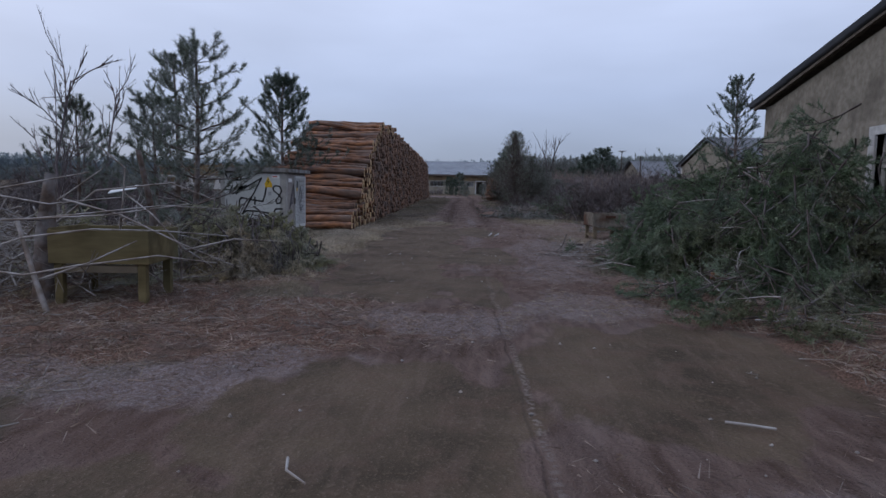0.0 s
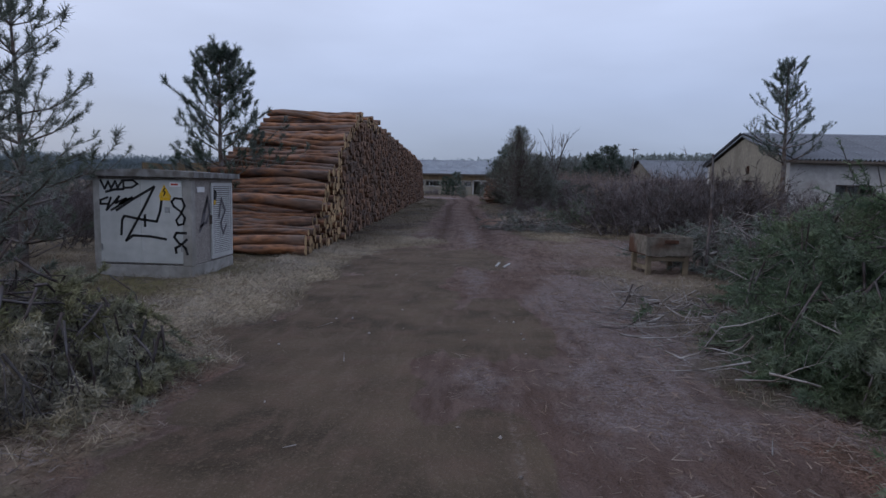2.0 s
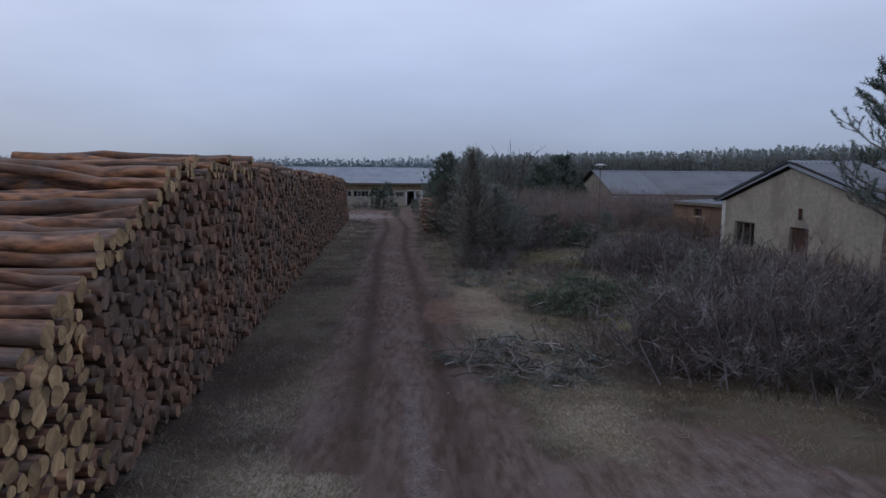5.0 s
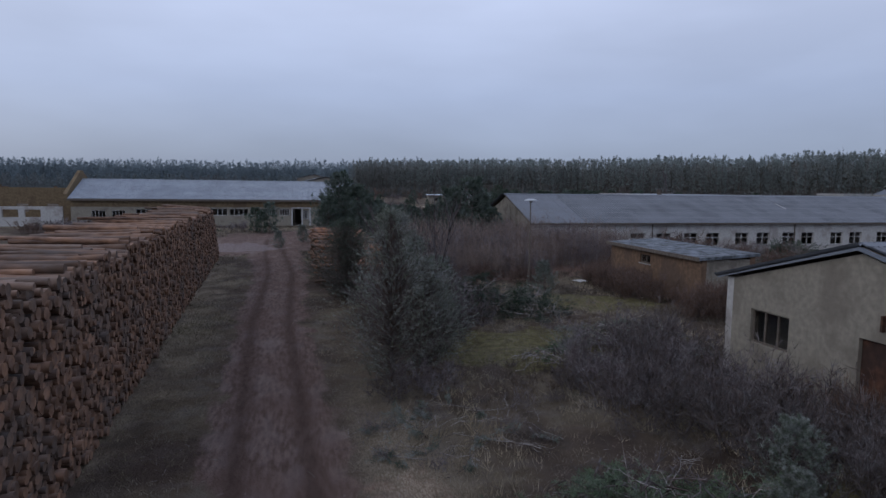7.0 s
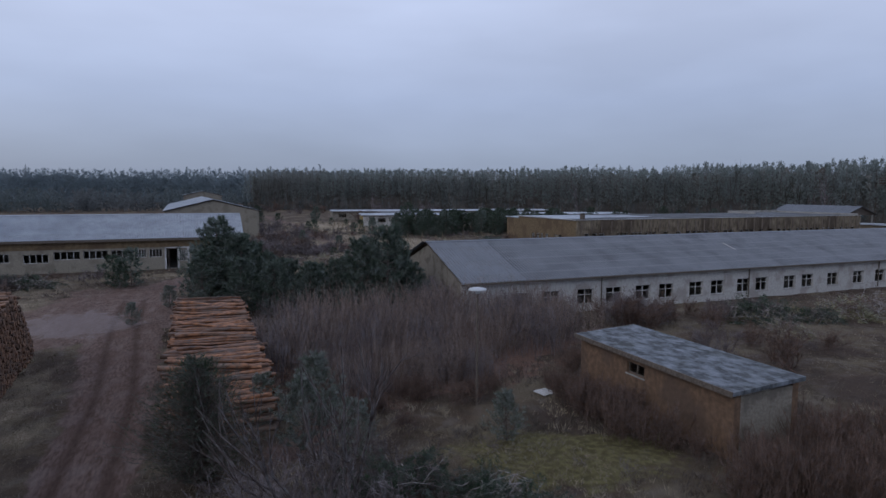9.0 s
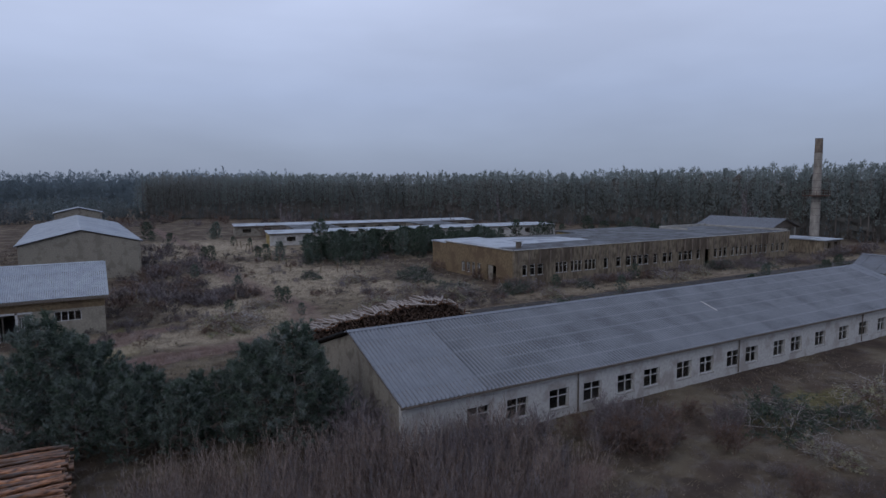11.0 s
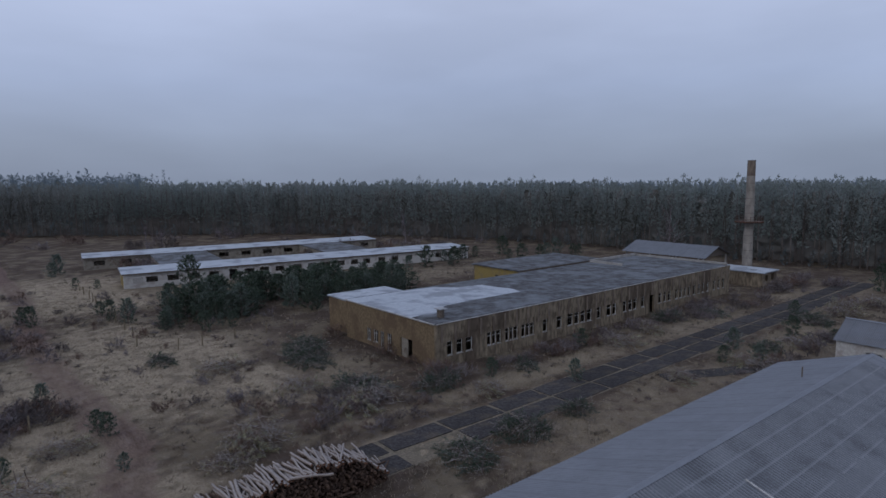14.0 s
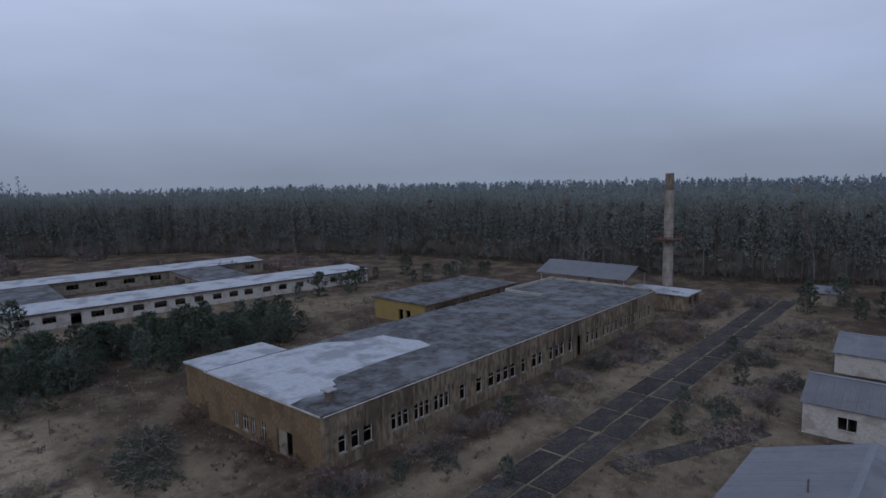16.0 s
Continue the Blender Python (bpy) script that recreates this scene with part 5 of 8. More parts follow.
def yellow_block():
    fr = [(2.2 + 3.1 * k, 4.4 + 3.1 * k, 1.5, 2.6) for k in range(6)] + [(20.9, 22.2, 0.0, 2.5)]
    flat_hall("yellow_block", "flat-roofed block with yellow painted walls and dark windows", 98.75, 151.7, 24.2, 12.2, 3.6, fr, west=[(3.5, 4.5, 0.0, 2.1), (5.2, 6.2, 0.0, 2.1)], wall="concrete_stain", west_wall="yellow", roof="felt", win=dict(bars=2, glass=0.4, frame="frame_dark"), slope=0.05)


def canopy():
    h = thing("open_canopy", 142, 134.2, 0, 90, "open-sided shed roof of pale corrugated sheets on posts", "canopy")
    for u in (0.4, 6.2, 12.0, 17.6):
        for v in (0.5, 9.5):
            part("post", boxes((u - 0.12, u + 0.12, v - 0.12, v + 0.12, -0.3, 4.5)), "concrete", h)
    for u in (0.4, 6.2, 12.0, 17.6):
        bm = bmesh.new()
        prism(bm, [(0.0, 4.45), (10.0, 4.45), (5.0, 6.2)], "x", u - 0.08, u + 0.08)
        part("truss", bm, "frame_dark", h)
    sheet_slope(h, -0.3, 18.3, -0.3, 4.43, 1, 5.3, 1.95, 3, "slate", False)
    sheet_slope(h, -0.3, 18.3, 10.3, 4.43, -1, 5.3, 1.95, 3, "slate", False)
    low = thing("boiler_house", 132.6, 123.4, 0, 0, "low flat-roofed boiler house with holes in its frosty roof", "building")
    wall_x("front_wall", 0, 6.1, 0, -0.3, 2.6, [(1.2, 2.4, 1, 2.2), (3.6, 4.8, 1, 2.2)], "concrete_stain", low)
    wall_y("end_wall", 0, 0.3, 11, -0.3, 2.6, [], "concrete_stain", low)
    wall_y("end_wall", 6.1, 0.3, 11, -0.3, 2.6, [], "concrete_stain", low, th=-0.3)
    wall_x("back_wall", 0.3, 5.8, 11, -0.3, 2.6, [], "concrete_stain", low, th=-0.3)
    bm = bmesh.new()
    cells(bm, -0.3, 6.35, -0.3, 11.3, [(2.0, 3.3, 2.2, 3.6), (3.8, 4.6, 4.6, 5.8), (1.4, 2.2, 1.0, 1.7)], lambda u, v, d: (u, v, d), 2.62, 2.8)
    part("roof", bm, "felt_frost", low)


def chimney():
    c = thing("factory_chimney", 140.05, 129.6, 0, 0, "tall concrete factory chimney with a railed platform", "chimney")
    z, r, h = 0.0, 0.95, 1.45
    while z < 23.0:
        r2, top = r - 0.014, min(z + h - 0.05, 23.7)
        bm = bmesh.new()
        cyl(bm, (0, 0, z), (0, 0, top), r, r2, 20)
        part("shaft_ring", bm, "pilaster" if z > 20 else "chimney", c)
        bm = bmesh.new()
        cyl(bm, (0, 0, top + 0.001), (0, 0, top + 0.06), r2 + 0.03, r2 + 0.03, 20)
        part("band", bm, "frame_dark", c)
        z, r = z + h, r2
    bm = bmesh.new()
    cyl(bm, (0, 0, 11.2), (0, 0, 11.42), 2.6, 2.6, 16)
    plat = part("platform", bm, "rust", c)
    for k in range(12):
        a = 2 * math.pi * k / 12
        bm = bmesh.new()
        cyl(bm, (2.5 * math.cos(a), 2.5 * math.sin(a), 11.42), (2.5 * math.cos(a), 2.5 * math.sin(a), 12.4), 0.035, 0.035, 6)
        part("rail_post", bm, "rust", plat)
    for zz in (11.9, 12.4):
        bm = bmesh.new()
        for k in range(12):
            a, b = 2 * math.pi * k / 12, 2 * math.pi * (k + 1) / 12
            cyl(bm, (2.5 * math.cos(a), 2.5 * math.sin(a), zz), (2.5 * math.cos(b), 2.5 * math.sin(b), zz), 0.03, 0.03, 6)
        part("rail", bm, "rust", plat)
    bm = bmesh.new()
    for y in (-0.25, 0.25):
        cyl(bm, (1.05, y, 0.5), (0.82, y, 23.4), 0.03, 0.03, 5)
    for k in range(60):
        cyl(bm, (1.045 - 0.004 * k, -0.25, 0.8 + 0.38 * k), (1.045 - 0.004 * k, 0.25, 0.8 + 0.38 * k), 0.018, 0.018, 5)
    part("ladder", bm, "rust", c)


def concrete_road():
    road = part("road", boxes((36.5, 152, 109.2, 114.5, -0.25, -0.015)), "joint", None)
    road.matrix_basis = pose(58, 111.75, 0, 0, 0, 1.0) @ Matrix.Translation((-58, -111.9, 0))
    tagged(road, "old slab road with grassy pale joints", "road", kind="structure")
    rng = random.Random(9)
    base = []
    for k in range(4):
        bm = bmesh.new()
        e = [rng.uniform(0, 0.22) for _ in range(8)]
        prism(bm, [(0 + e[0], 0 + e[1]), (3.0, e[6] * 0.5), (5.85 - e[2], 0 + e[3]), (5.85 - e[4] * 0.6, 1.2), (5.85 - e[4], 2.5 - e[5]), (2.7, 2.5 - e[1] * 0.5), (0 + e[6], 2.45 - e[7])], "z", -0.1, 0.035)
        me = bpy.data.meshes.new("slab")
        bm.to_mesh(me)
        bm.free()
        me.materials.append(M["slab"])
        base.append(me)
    for i in range(19):
        for j in (0, 1):
            if rng.random() < 0.96:
                ob = new("slab", base[rng.randrange(4)])
                ob.parent = road
                ob.matrix_basis = pose(37.2 + 6.02 * i, 109.25 + 2.68 * j, rng.uniform(-0.01, 0.015), rng.uniform(-0.4, 0.4), rng.uniform(-0.3, 0.3), rng.uniform(-1, 1))
    for i in range(3):
        ob = new("slab", base[i])
        ob.parent = road
        ob.matrix_basis = pose(73.2 + 5.0 * i, 106.6 - 2.5 * i, -0.015, 0, 0, -27 + rng.uniform(-2, 2))


barn_two()
barn_one()
ruined_wing()
frost_house()
near_house()
small_garage()
white_halls()
brick_hall()
yellow_block()
canopy()
chimney()
shed("gabled_store", "beige gabled store with frosty white roof", 14.2, 165.0, 91.2, 60.0, 16.2, 5.55, 7.55, wall="plaster_old", gable="plaster", roof=("roof_white", "roof_white"), rows=(4, 4), wave=0.3)
shed("roof_monitor_house", "tall narrow shed with frosty roof behind the store", 10.2, 231.0, 91.2, 10.0, 10.0, 7.9, 9.1, wall="plaster_old", roof=("roof_white", "roof_white"), rows=(2, 2))
shed("white_outbuilding", "white outbuilding with grey corrugated roof and small windows", 97.6, 85.0, 90, 12.9, 6.5, 3.0, 4.65, back=[(1.5 + 3.6 * k, 3.0 + 3.6 * k, 0.9, 2.1) for k in range(3)], wall="plaster_white", roof=("slate", "slate"), rows=(3, 3), win=dict(bars=2, glass=0.4))
shed("white_outbuilding", "small white outbuilding with pale corrugated roof by the trees", 118.6, 91.0, 90, 7.7, 6.8, 2.5, 4.0, wall="plaster_white", roof=("slate", "slate_frost"), rows=(3, 3))
shed("far_hut", "small pale hut with frosty roof at the wood's edge", 157.4, 104.6, 90, 3.9, 6.4, 2.1, 2.8, wall="plaster_old", roof=("slate_frost", "slate_frost"), rows=(2, 2))
concrete_road()


# ---------- log stacks ----------
def log_mesh(name, length, r, rng, sides=10, n=6, bend=0.10):
    """One log along x, from 0 to -length, with a slight bend, a taper and its two cut ends."""
    b = Buf()
    a = 2 * np.pi * np.arange(sides) / sides
    wob = 1 + 0.06 * rng.normal(size=sides)
    off = np.cumsum(rng.normal(size=(n + 1, 2)) * bend * 0.4, axis=0)
    taper = np.linspace(1.0, rng.uniform(0.72, 0.95), n + 1) * (1 + 0.05 * rng.normal(size=n + 1))
    rings = [np.stack([np.full(sides, -length * k / n), off[k, 0] + r * taper[k] * wob * np.cos(a), off[k, 1] * 0.5 + r * taper[k] * wob * np.sin(a)], 1) for k in range(n + 1)]
    i = np.arange(sides)
    j = (i + 1) % sides
    quads = np.concatenate([np.stack([i + k * sides, i + (k + 1) * sides, j + (k + 1) * sides, j + k * sides], 1) for k in range(n)])
    b.add(np.concatenate(rings), quads=quads)
    for k, flip in ((0, False), (n, True)):
        c = rings[k].mean(0)
        t = np.stack([np.full(sides, sides), i, j], 1)
        b.add(np.concatenate([rings[k], c[None]]), tris=t[:, ::-1] if flip else t, mi=1)
    me = b.mesh(name)
    return me


def stack_of_logs(name, label, spots, length, near, rng, jitter=0.045, mats=("bark", "endgrain"), near_mats=("bark_one", "endgrain_one"), turn=0.0, at=(0, 0), parts_max=300, zrot=0.0):
    """Logs lying along x at the spots (x of their ends, y, z, radius). near(x, y, z) picks those that are parts of their own."""
    pile = thing(name, at[0], at[1], 0, zrot, label, "log pile")
    kinds = [log_mesh("log", length * rng.uniform(0.96, 1.03), 0.1, rng, 10) for _ in range(16)]
    for me in kinds:
        for k in near_mats:
            me.materials.append(M[k])
    cheap = []
    for _ in range(10):
        me = log_mesh("log_cheap", length, 0.1, rng, 7, 2)
        v = np.empty(len(me.vertices) * 3, np.float32)
        me.vertices.foreach_get("co", v)
        f = [list(p.vertices) for p in me.polygons]
        mi = np.array([p.material_index for p in me.polygons])
        q = np.array([x for x in f if len(x) == 4])
        t = np.array([x for x in f if len(x) == 3])
        cheap.append((v.reshape(-1, 3), q, t))
        bpy.data.meshes.remove(me)
    buf, made = Buf(), 0
    for x, y, z, r in spots:
        s = r / 0.1
        dx = rng.normal() * jitter
        rz, ry, rx = rng.standard_t(3) * (1.7 + turn), rng.normal() * 1.4, rng.uniform(0, 360)
        if near(x, y, z) and made < parts_max:
            made += 1
            ob = new("log", kinds[rng.randint(16)])
            ob.parent = pile
            ob.matrix_basis = pose(x + dx, y, z, 0, ry, rz) @ pose(0, 0, 0, rx) @ Matrix.Diagonal((1, s, s, 1))
        else:
            v, q, t = cheap[rng.randint(10)]
            m = np.array(pose(x + dx, y, z, 0, ry, rz) @ pose(0, 0, 0, rx))
            w = (v * (1, s, s)) @ m[:3, :3].T + m[:3, 3]
            nq = len(v) - 0
            buf.add(w, quads=q)
            buf.f3.append(t + buf.n - len(v))
            buf.m3.append(np.ones(len(t), int))
    if buf.n:
        ob = part("stacked_wood", buf.mesh("stacked_wood"), list(mats), pile)
        ob["kind"] = "stuff"
    return pile


def pack(y0, y1, top, rng, rmin=0.056, rmax=0.132, x_of=lambda y, z: 0.0):
    """Spots of stacked logs whose ends make an uneven honeycomb under the line top(y)."""
    out, pitch = [], 0.205
    row, z = 0, 0.10
    while z < 5.0:
        y = y0 + (pitch / 2 if row % 2 else 0)
        while y < y1:
            if z < top(y) - 0.02:
                r = rng.uniform(rmin, rmax)
                out.append((x_of(y, z), y + rng.normal() * 0.02, z + rng.normal() * 0.018, r))
            y += pitch * rng.uniform(0.93, 1.07)
        z += pitch * 0.86
        row += 1
    return out


def build_stacks():
    rng = np.random.RandomState(21)

    def top(y):
        ramp = np.interp(y, [25.3, 26.2, 28.5, 31.5, 34.3, 36, 60, 81.5, 84.5], [0.0, 0.55, 1.75, 3.1, 4.02, 4.1, 4.0, 3.9, 0.9])
        return ramp + 0.10 * math.sin(y * 1.7) * math.sin(y * 0.37 + 1) + 0.06 * math.sin(y * 5.1)

    face = lambda y, z: -2.72 - 0.050 * (y - 26) - 0.03 * z
    spots = pack(25.3, 84.5, top, rng, x_of=face)
    for _ in range(150):
        y = rng.uniform(36, 82)
        spots.append((face(y, 4) + rng.uniform(-0.9, 0.15), y, float(top(y)) + rng.uniform(-0.02, 0.12), rng.uniform(0.06, 0.12)))
    spots.sort(key=lambda s: (0 if (s[2] > top(s[1]) - 0.36 and s[1] < 40) else 1, s[1]))
    stack_of_logs("log_stack", "tall long stack of reddish pine logs beside the dirt track", spots, 3.1, lambda x, y, z: True, rng)

    top2 = lambda y: np.interp(y, [68.5, 70.5, 88, 90.5], [1.2, 1.95, 2.0, 1.5]) + 0.08 * math.sin(y * 2.3)
    spots = pack(68.5, 90.5, top2, rng, x_of=lambda y, z: 5.75)
    spots.sort(key=lambda s: -s[2])
    stack_of_logs("log_stack", "low neat stack of reddish pine logs by the young pines", spots, 3.9, lambda x, y, z: z > top2(y) - 0.4, rng, jitter=0.15)

    # the stack of thin pale logs at the end of the long barn, logs across it
    top3 = lambda y: np.interp(y, [0, 3, 8, 14, 17.5, 19.5, 21], [0.35, 1.5, 2.3, 2.85, 2.95, 2.0, 0.75]) + 0.12 * math.sin(y * 2.1)
    spots = pack(0, 21, top3, rng, 0.06, 0.11, x_of=lambda y, z: -0.9)
    spots.sort(key=lambda s: s[2] - top3(s[1]))
    spots = [(x + 0.55 * (0 if z < top3(y) - 0.3 else rng.uniform(0, 1)), y, z, r) for x, y, z, r in spots]
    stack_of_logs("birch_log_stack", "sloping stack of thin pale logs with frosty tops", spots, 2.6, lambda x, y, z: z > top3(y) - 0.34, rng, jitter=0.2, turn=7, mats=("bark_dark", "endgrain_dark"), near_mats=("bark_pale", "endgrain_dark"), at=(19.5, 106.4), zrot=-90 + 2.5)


build_stacks()


# ---------- plants ----------
def unit(v):
    return v / (np.linalg.norm(v, axis=-1, keepdims=True) + 1e-9)


def sprout(p, d, n, rng, spread, up=0.0):
    """n side directions about each direction d."""
    e = np.repeat(d, n, axis=0) + rng.normal(size=(len(d) * n, 3)) * spread
    e[:, 2] += up
    return unit(e)


def grow(buf, base, dirs, length, r, rng, levels, kids, spread, up=0.1, shrink=0.6, mi=0, sides=3, fine=0.008):
    """Branches that fork level by level; the last twigs are slivers of width fine."""
    p, d, l = base, dirs, np.broadcast_to(length, len(base)).astype(float)
    for k in range(levels):
        if k == levels - 1:
            buf.blades(p, p + unit(d + (0, 0, up)) * l[:, None], fine, rng, mi)
            break
        mid = p + d * (l * 0.5)[:, None]
        d2 = unit(d + rng.normal(size=d.shape) * 0.22 + (0, 0, up))
        q = mid + d2 * (l * 0.5)[:, None]
        if k < (2 if levels > 3 else 1):
            s = sides if k == 0 else 3
            buf.tubes(p, mid, r, r * 0.8, s, mi)
            buf.tubes(mid, q, r * 0.8, r * 0.5, s, mi)
        else:
            buf.tubes(p, q, r, r * 0.5, 3, mi)
        n = kids[k]
        t = rng.uniform(0.12, 1.0, (len(p), n))[..., None]
        start = np.where(t < 0.5, p[:, None] + (mid - p)[:, None] * t * 2, mid[:, None] + (q - mid)[:, None] * (t * 2 - 1)).reshape(-1, 3)
        if k >= 2:
            start = (p[:, None] + (q - p)[:, None] * t).reshape(-1, 3)
        d = sprout(start, d2, n, rng, spread, up)
        p = start
        l = np.repeat(l, n) * shrink * rng.uniform(0.6, 1.2, len(p))
        r = r * 0.55


def needles(buf, p, q, per, size, width, rng, mi=1, fwd=0.8):
    """Needles round the twigs from p to q."""
    n = len(p)
    t = rng.uniform(0.0, 1.05, (n, per))[..., None]
    a = (p[:, None] + (q - p)[:, None] * t).reshape(-1, 3)
    d = np.repeat(unit(q - p), per, axis=0) * fwd + unit(rng.normal(size=(n * per, 3)))
    buf.blades(a, a + unit(d) * size * rng.uniform(0.7, 1.2, (n * per, 1)), width, rng, mi)


def shrub_mesh(seed, stems=9, levels=4, kids=(5, 4, 4), height=2.0, r=0.016, spread=0.5, up=0.12, lean=0.55, fine=0.008, foot=0.22):
    rng = np.random.RandomState(seed)
    b = Buf()
    base = np.stack([rng.normal(size=stems) * foot, rng.normal(size=stems) * foot, np.full(stems, -0.05)], 1)
    d = unit(np.stack([rng.normal(size=stems) * lean, rng.normal(size=stems) * lean, np.ones(stems)], 1))
    grow(b, base, d, height * 0.62 * rng.uniform(0.7, 1.1, stems), r, rng, levels, kids, spread, up, 0.55, fine=fine)
    return b.mesh("shrub")


def wand_mesh(seed, stems=60, height=2.6, patch=1.2, r=0.009):
    """A clump of upright thin wands with short side twigs."""
    rng = np.random.RandomState(seed)
    b = Buf()
    base = np.stack([rng.uniform(-patch, patch, stems), rng.uniform(-patch, patch, stems), np.full(stems, -0.05)], 1)
    d = unit(np.stack([rng.normal(size=stems) * 0.13, rng.normal(size=stems) * 0.13, np.ones(stems)], 1))
    grow(b, base, d, height * rng.uniform(0.55, 1.05, stems), r, rng, 3, (7, 5), 0.33, 0.25, 0.34, fine=0.014)
    return b.mesh("thicket")


def pine_mesh(seed, height=4.0, whorls=11, spokes=5, reach=0.36, size=0.10, width=0.012, per=22, twigs=5, rise=0.5, open_low=0.12, bare=0.0):
    """A young pine: straight stem, whorls of rising limbs, upright shoots and needles. Slot 0 wood, slot 1 needles."""
    rng = np.random.RandomState(seed)
    wood, leaf = Buf(), Buf()
    zs = np.linspace(0, height, 9)
    bend = np.cumsum(rng.normal(size=(9, 2)) * 0.012 * height, axis=0) * 0.3
    pts = np.stack([bend[:, 0], bend[:, 1], zs], 1)
    rr = np.linspace(0.018 * height, 0.003 * height, 9)
    wood.tubes(pts[:-1], pts[1:], rr[:-1], rr[1:], 7 if width < 0.03 else 4)
    for w in range(whorls):
        f = open_low + (1 - open_low) * (w / whorls) ** 0.9
        z = f * height
        c = np.array([np.interp(z, zs, pts[:, 0]), np.interp(z, zs, pts[:, 1]), z])
        long = reach * height * (1 - f) ** 0.75 * (0.55 if f < 0.2 else 1.0) + 0.06 * height
        n = spokes + rng.randint(-1, 2)
        az = rng.uniform(0, 6.28) + np.arange(n) * 6.283 / n + rng.normal(size=n) * 0.25
        el = rise * (0.55 + 0.75 * f) + rng.normal(size=n) * 0.12
        d = np.stack([np.cos(az) * np.cos(el), np.sin(az) * np.cos(el), np.sin(el)], 1)
        ln = long * rng.uniform(0.65, 1.12, n)
        base = np.repeat(c[None], n, 0)
        m1 = base + d * (ln * 0.5)[:, None]
        d2 = unit(d + (0, 0, 0.35))
        q = m1 + d2 * (ln * 0.5)[:, None]
        r0 = 0.006 * height * (1 - 0.6 * f)
        wood.tubes(base, m1, r0, r0 * 0.7, 4)
        wood.tubes(m1, q, r0 * 0.7, r0 * 0.3, 3)
        if per:
            needles(leaf, m1, q, per * 2, size, width, rng, 0)
        t = rng.uniform(0.3, 1.0, (n, twigs))[..., None]
        s = np.where(t < 0.5, base[:, None] + (m1 - base)[:, None] * 2 * t, m1[:, None] + (q - m1)[:, None] * (2 * t - 1)).reshape(-1, 3)
        td = unit(np.repeat(d2, twigs, axis=0) + rng.normal(size=(n * twigs, 3)) * (0.75, 0.75, 0.3) + (0, 0, 0.3))
        tl = (np.repeat(ln, twigs) * 0.34 * rng.uniform(0.6, 1.2, n * twigs))[:, None]
        e = s + td * tl
        if width < 0.03:
            wood.tubes(s, e, r0 * 0.35, r0 * 0.2, 3)
        else:
            wood.blades(s, e, r0 * 0.6, rng)
        if per:
            needles(leaf, s, e, per, size, width, rng, 0)
        # shoots at the ends
        s2 = np.repeat(e, 2, axis=0)
        e2 = s2 + unit(np.repeat(td, 2, axis=0) + rng.normal(size=(len(s2), 3)) * 0.4 + (0, 0, 0.7)) * (0.035 * height)
        needles(leaf, s2, e2, per, size, width, rng, 0)
    top = pts[-1:]
    needles(leaf, np.repeat(top - (0, 0, 0.12 * height), 3, 0), np.repeat(top, 3, 0) + rng.normal(size=(3, 3)) * 0.02 * height, per * 3, size, width, rng, 0)
    return wood.mesh("pine_stem"), leaf.mesh("pine_crown")


def column_mesh(seed, height=5.0, radius=0.9, sprays=420, per=14, size=0.10, width=0.016, rise=1.6):
    """A columnar juniper: steep shoots all over a tall uneven spindle."""
    rng = np.random.RandomState(seed)
    wood, leaf = Buf(), Buf()
    wood.tubes([[0, 0, -0.1]], [[0, 0, height * 0.9]], 0.07, 0.015, 6)
    f = rng.uniform(0.02, 1, sprays) ** 0.85
    az = rng.uniform(0, 6.283, sprays)
    lump = 1 + 0.22 * np.sin(3 * az + 7 * f) + 0.15 * np.sin(11 * f + az)
    rad = radius * np.clip(np.minimum(0.55 + 1.6 * f, 1.12 * (1 - f) ** 0.65 * 1.25), 0.03, 1.1) * lump * rng.uniform(0.45, 1.0, sprays)
    p = np.stack([np.cos(az) * rad * 0.55, np.sin(az) * rad * 0.55, f * height * 0.93], 1)
    out = np.stack([np.cos(az), np.sin(az), np.full(sprays, rise)], 1)
    q = p + unit(out + rng.normal(size=(sprays, 3)) * 0.45) * (0.25 + 0.42 * rad)[:, None]
    wood.tubes(np.stack([0 * az, 0 * az, p[:, 2] * 0.75], 1), p, 0.014, 0.007, 3)
    wood.tubes(p, q, 0.007, 0.003, 3)
    needles(leaf, p, q, per, size, width, rng, 0, fwd=1.3)
    return wood.mesh("juniper_stem"), leaf.mesh("juniper_crown")


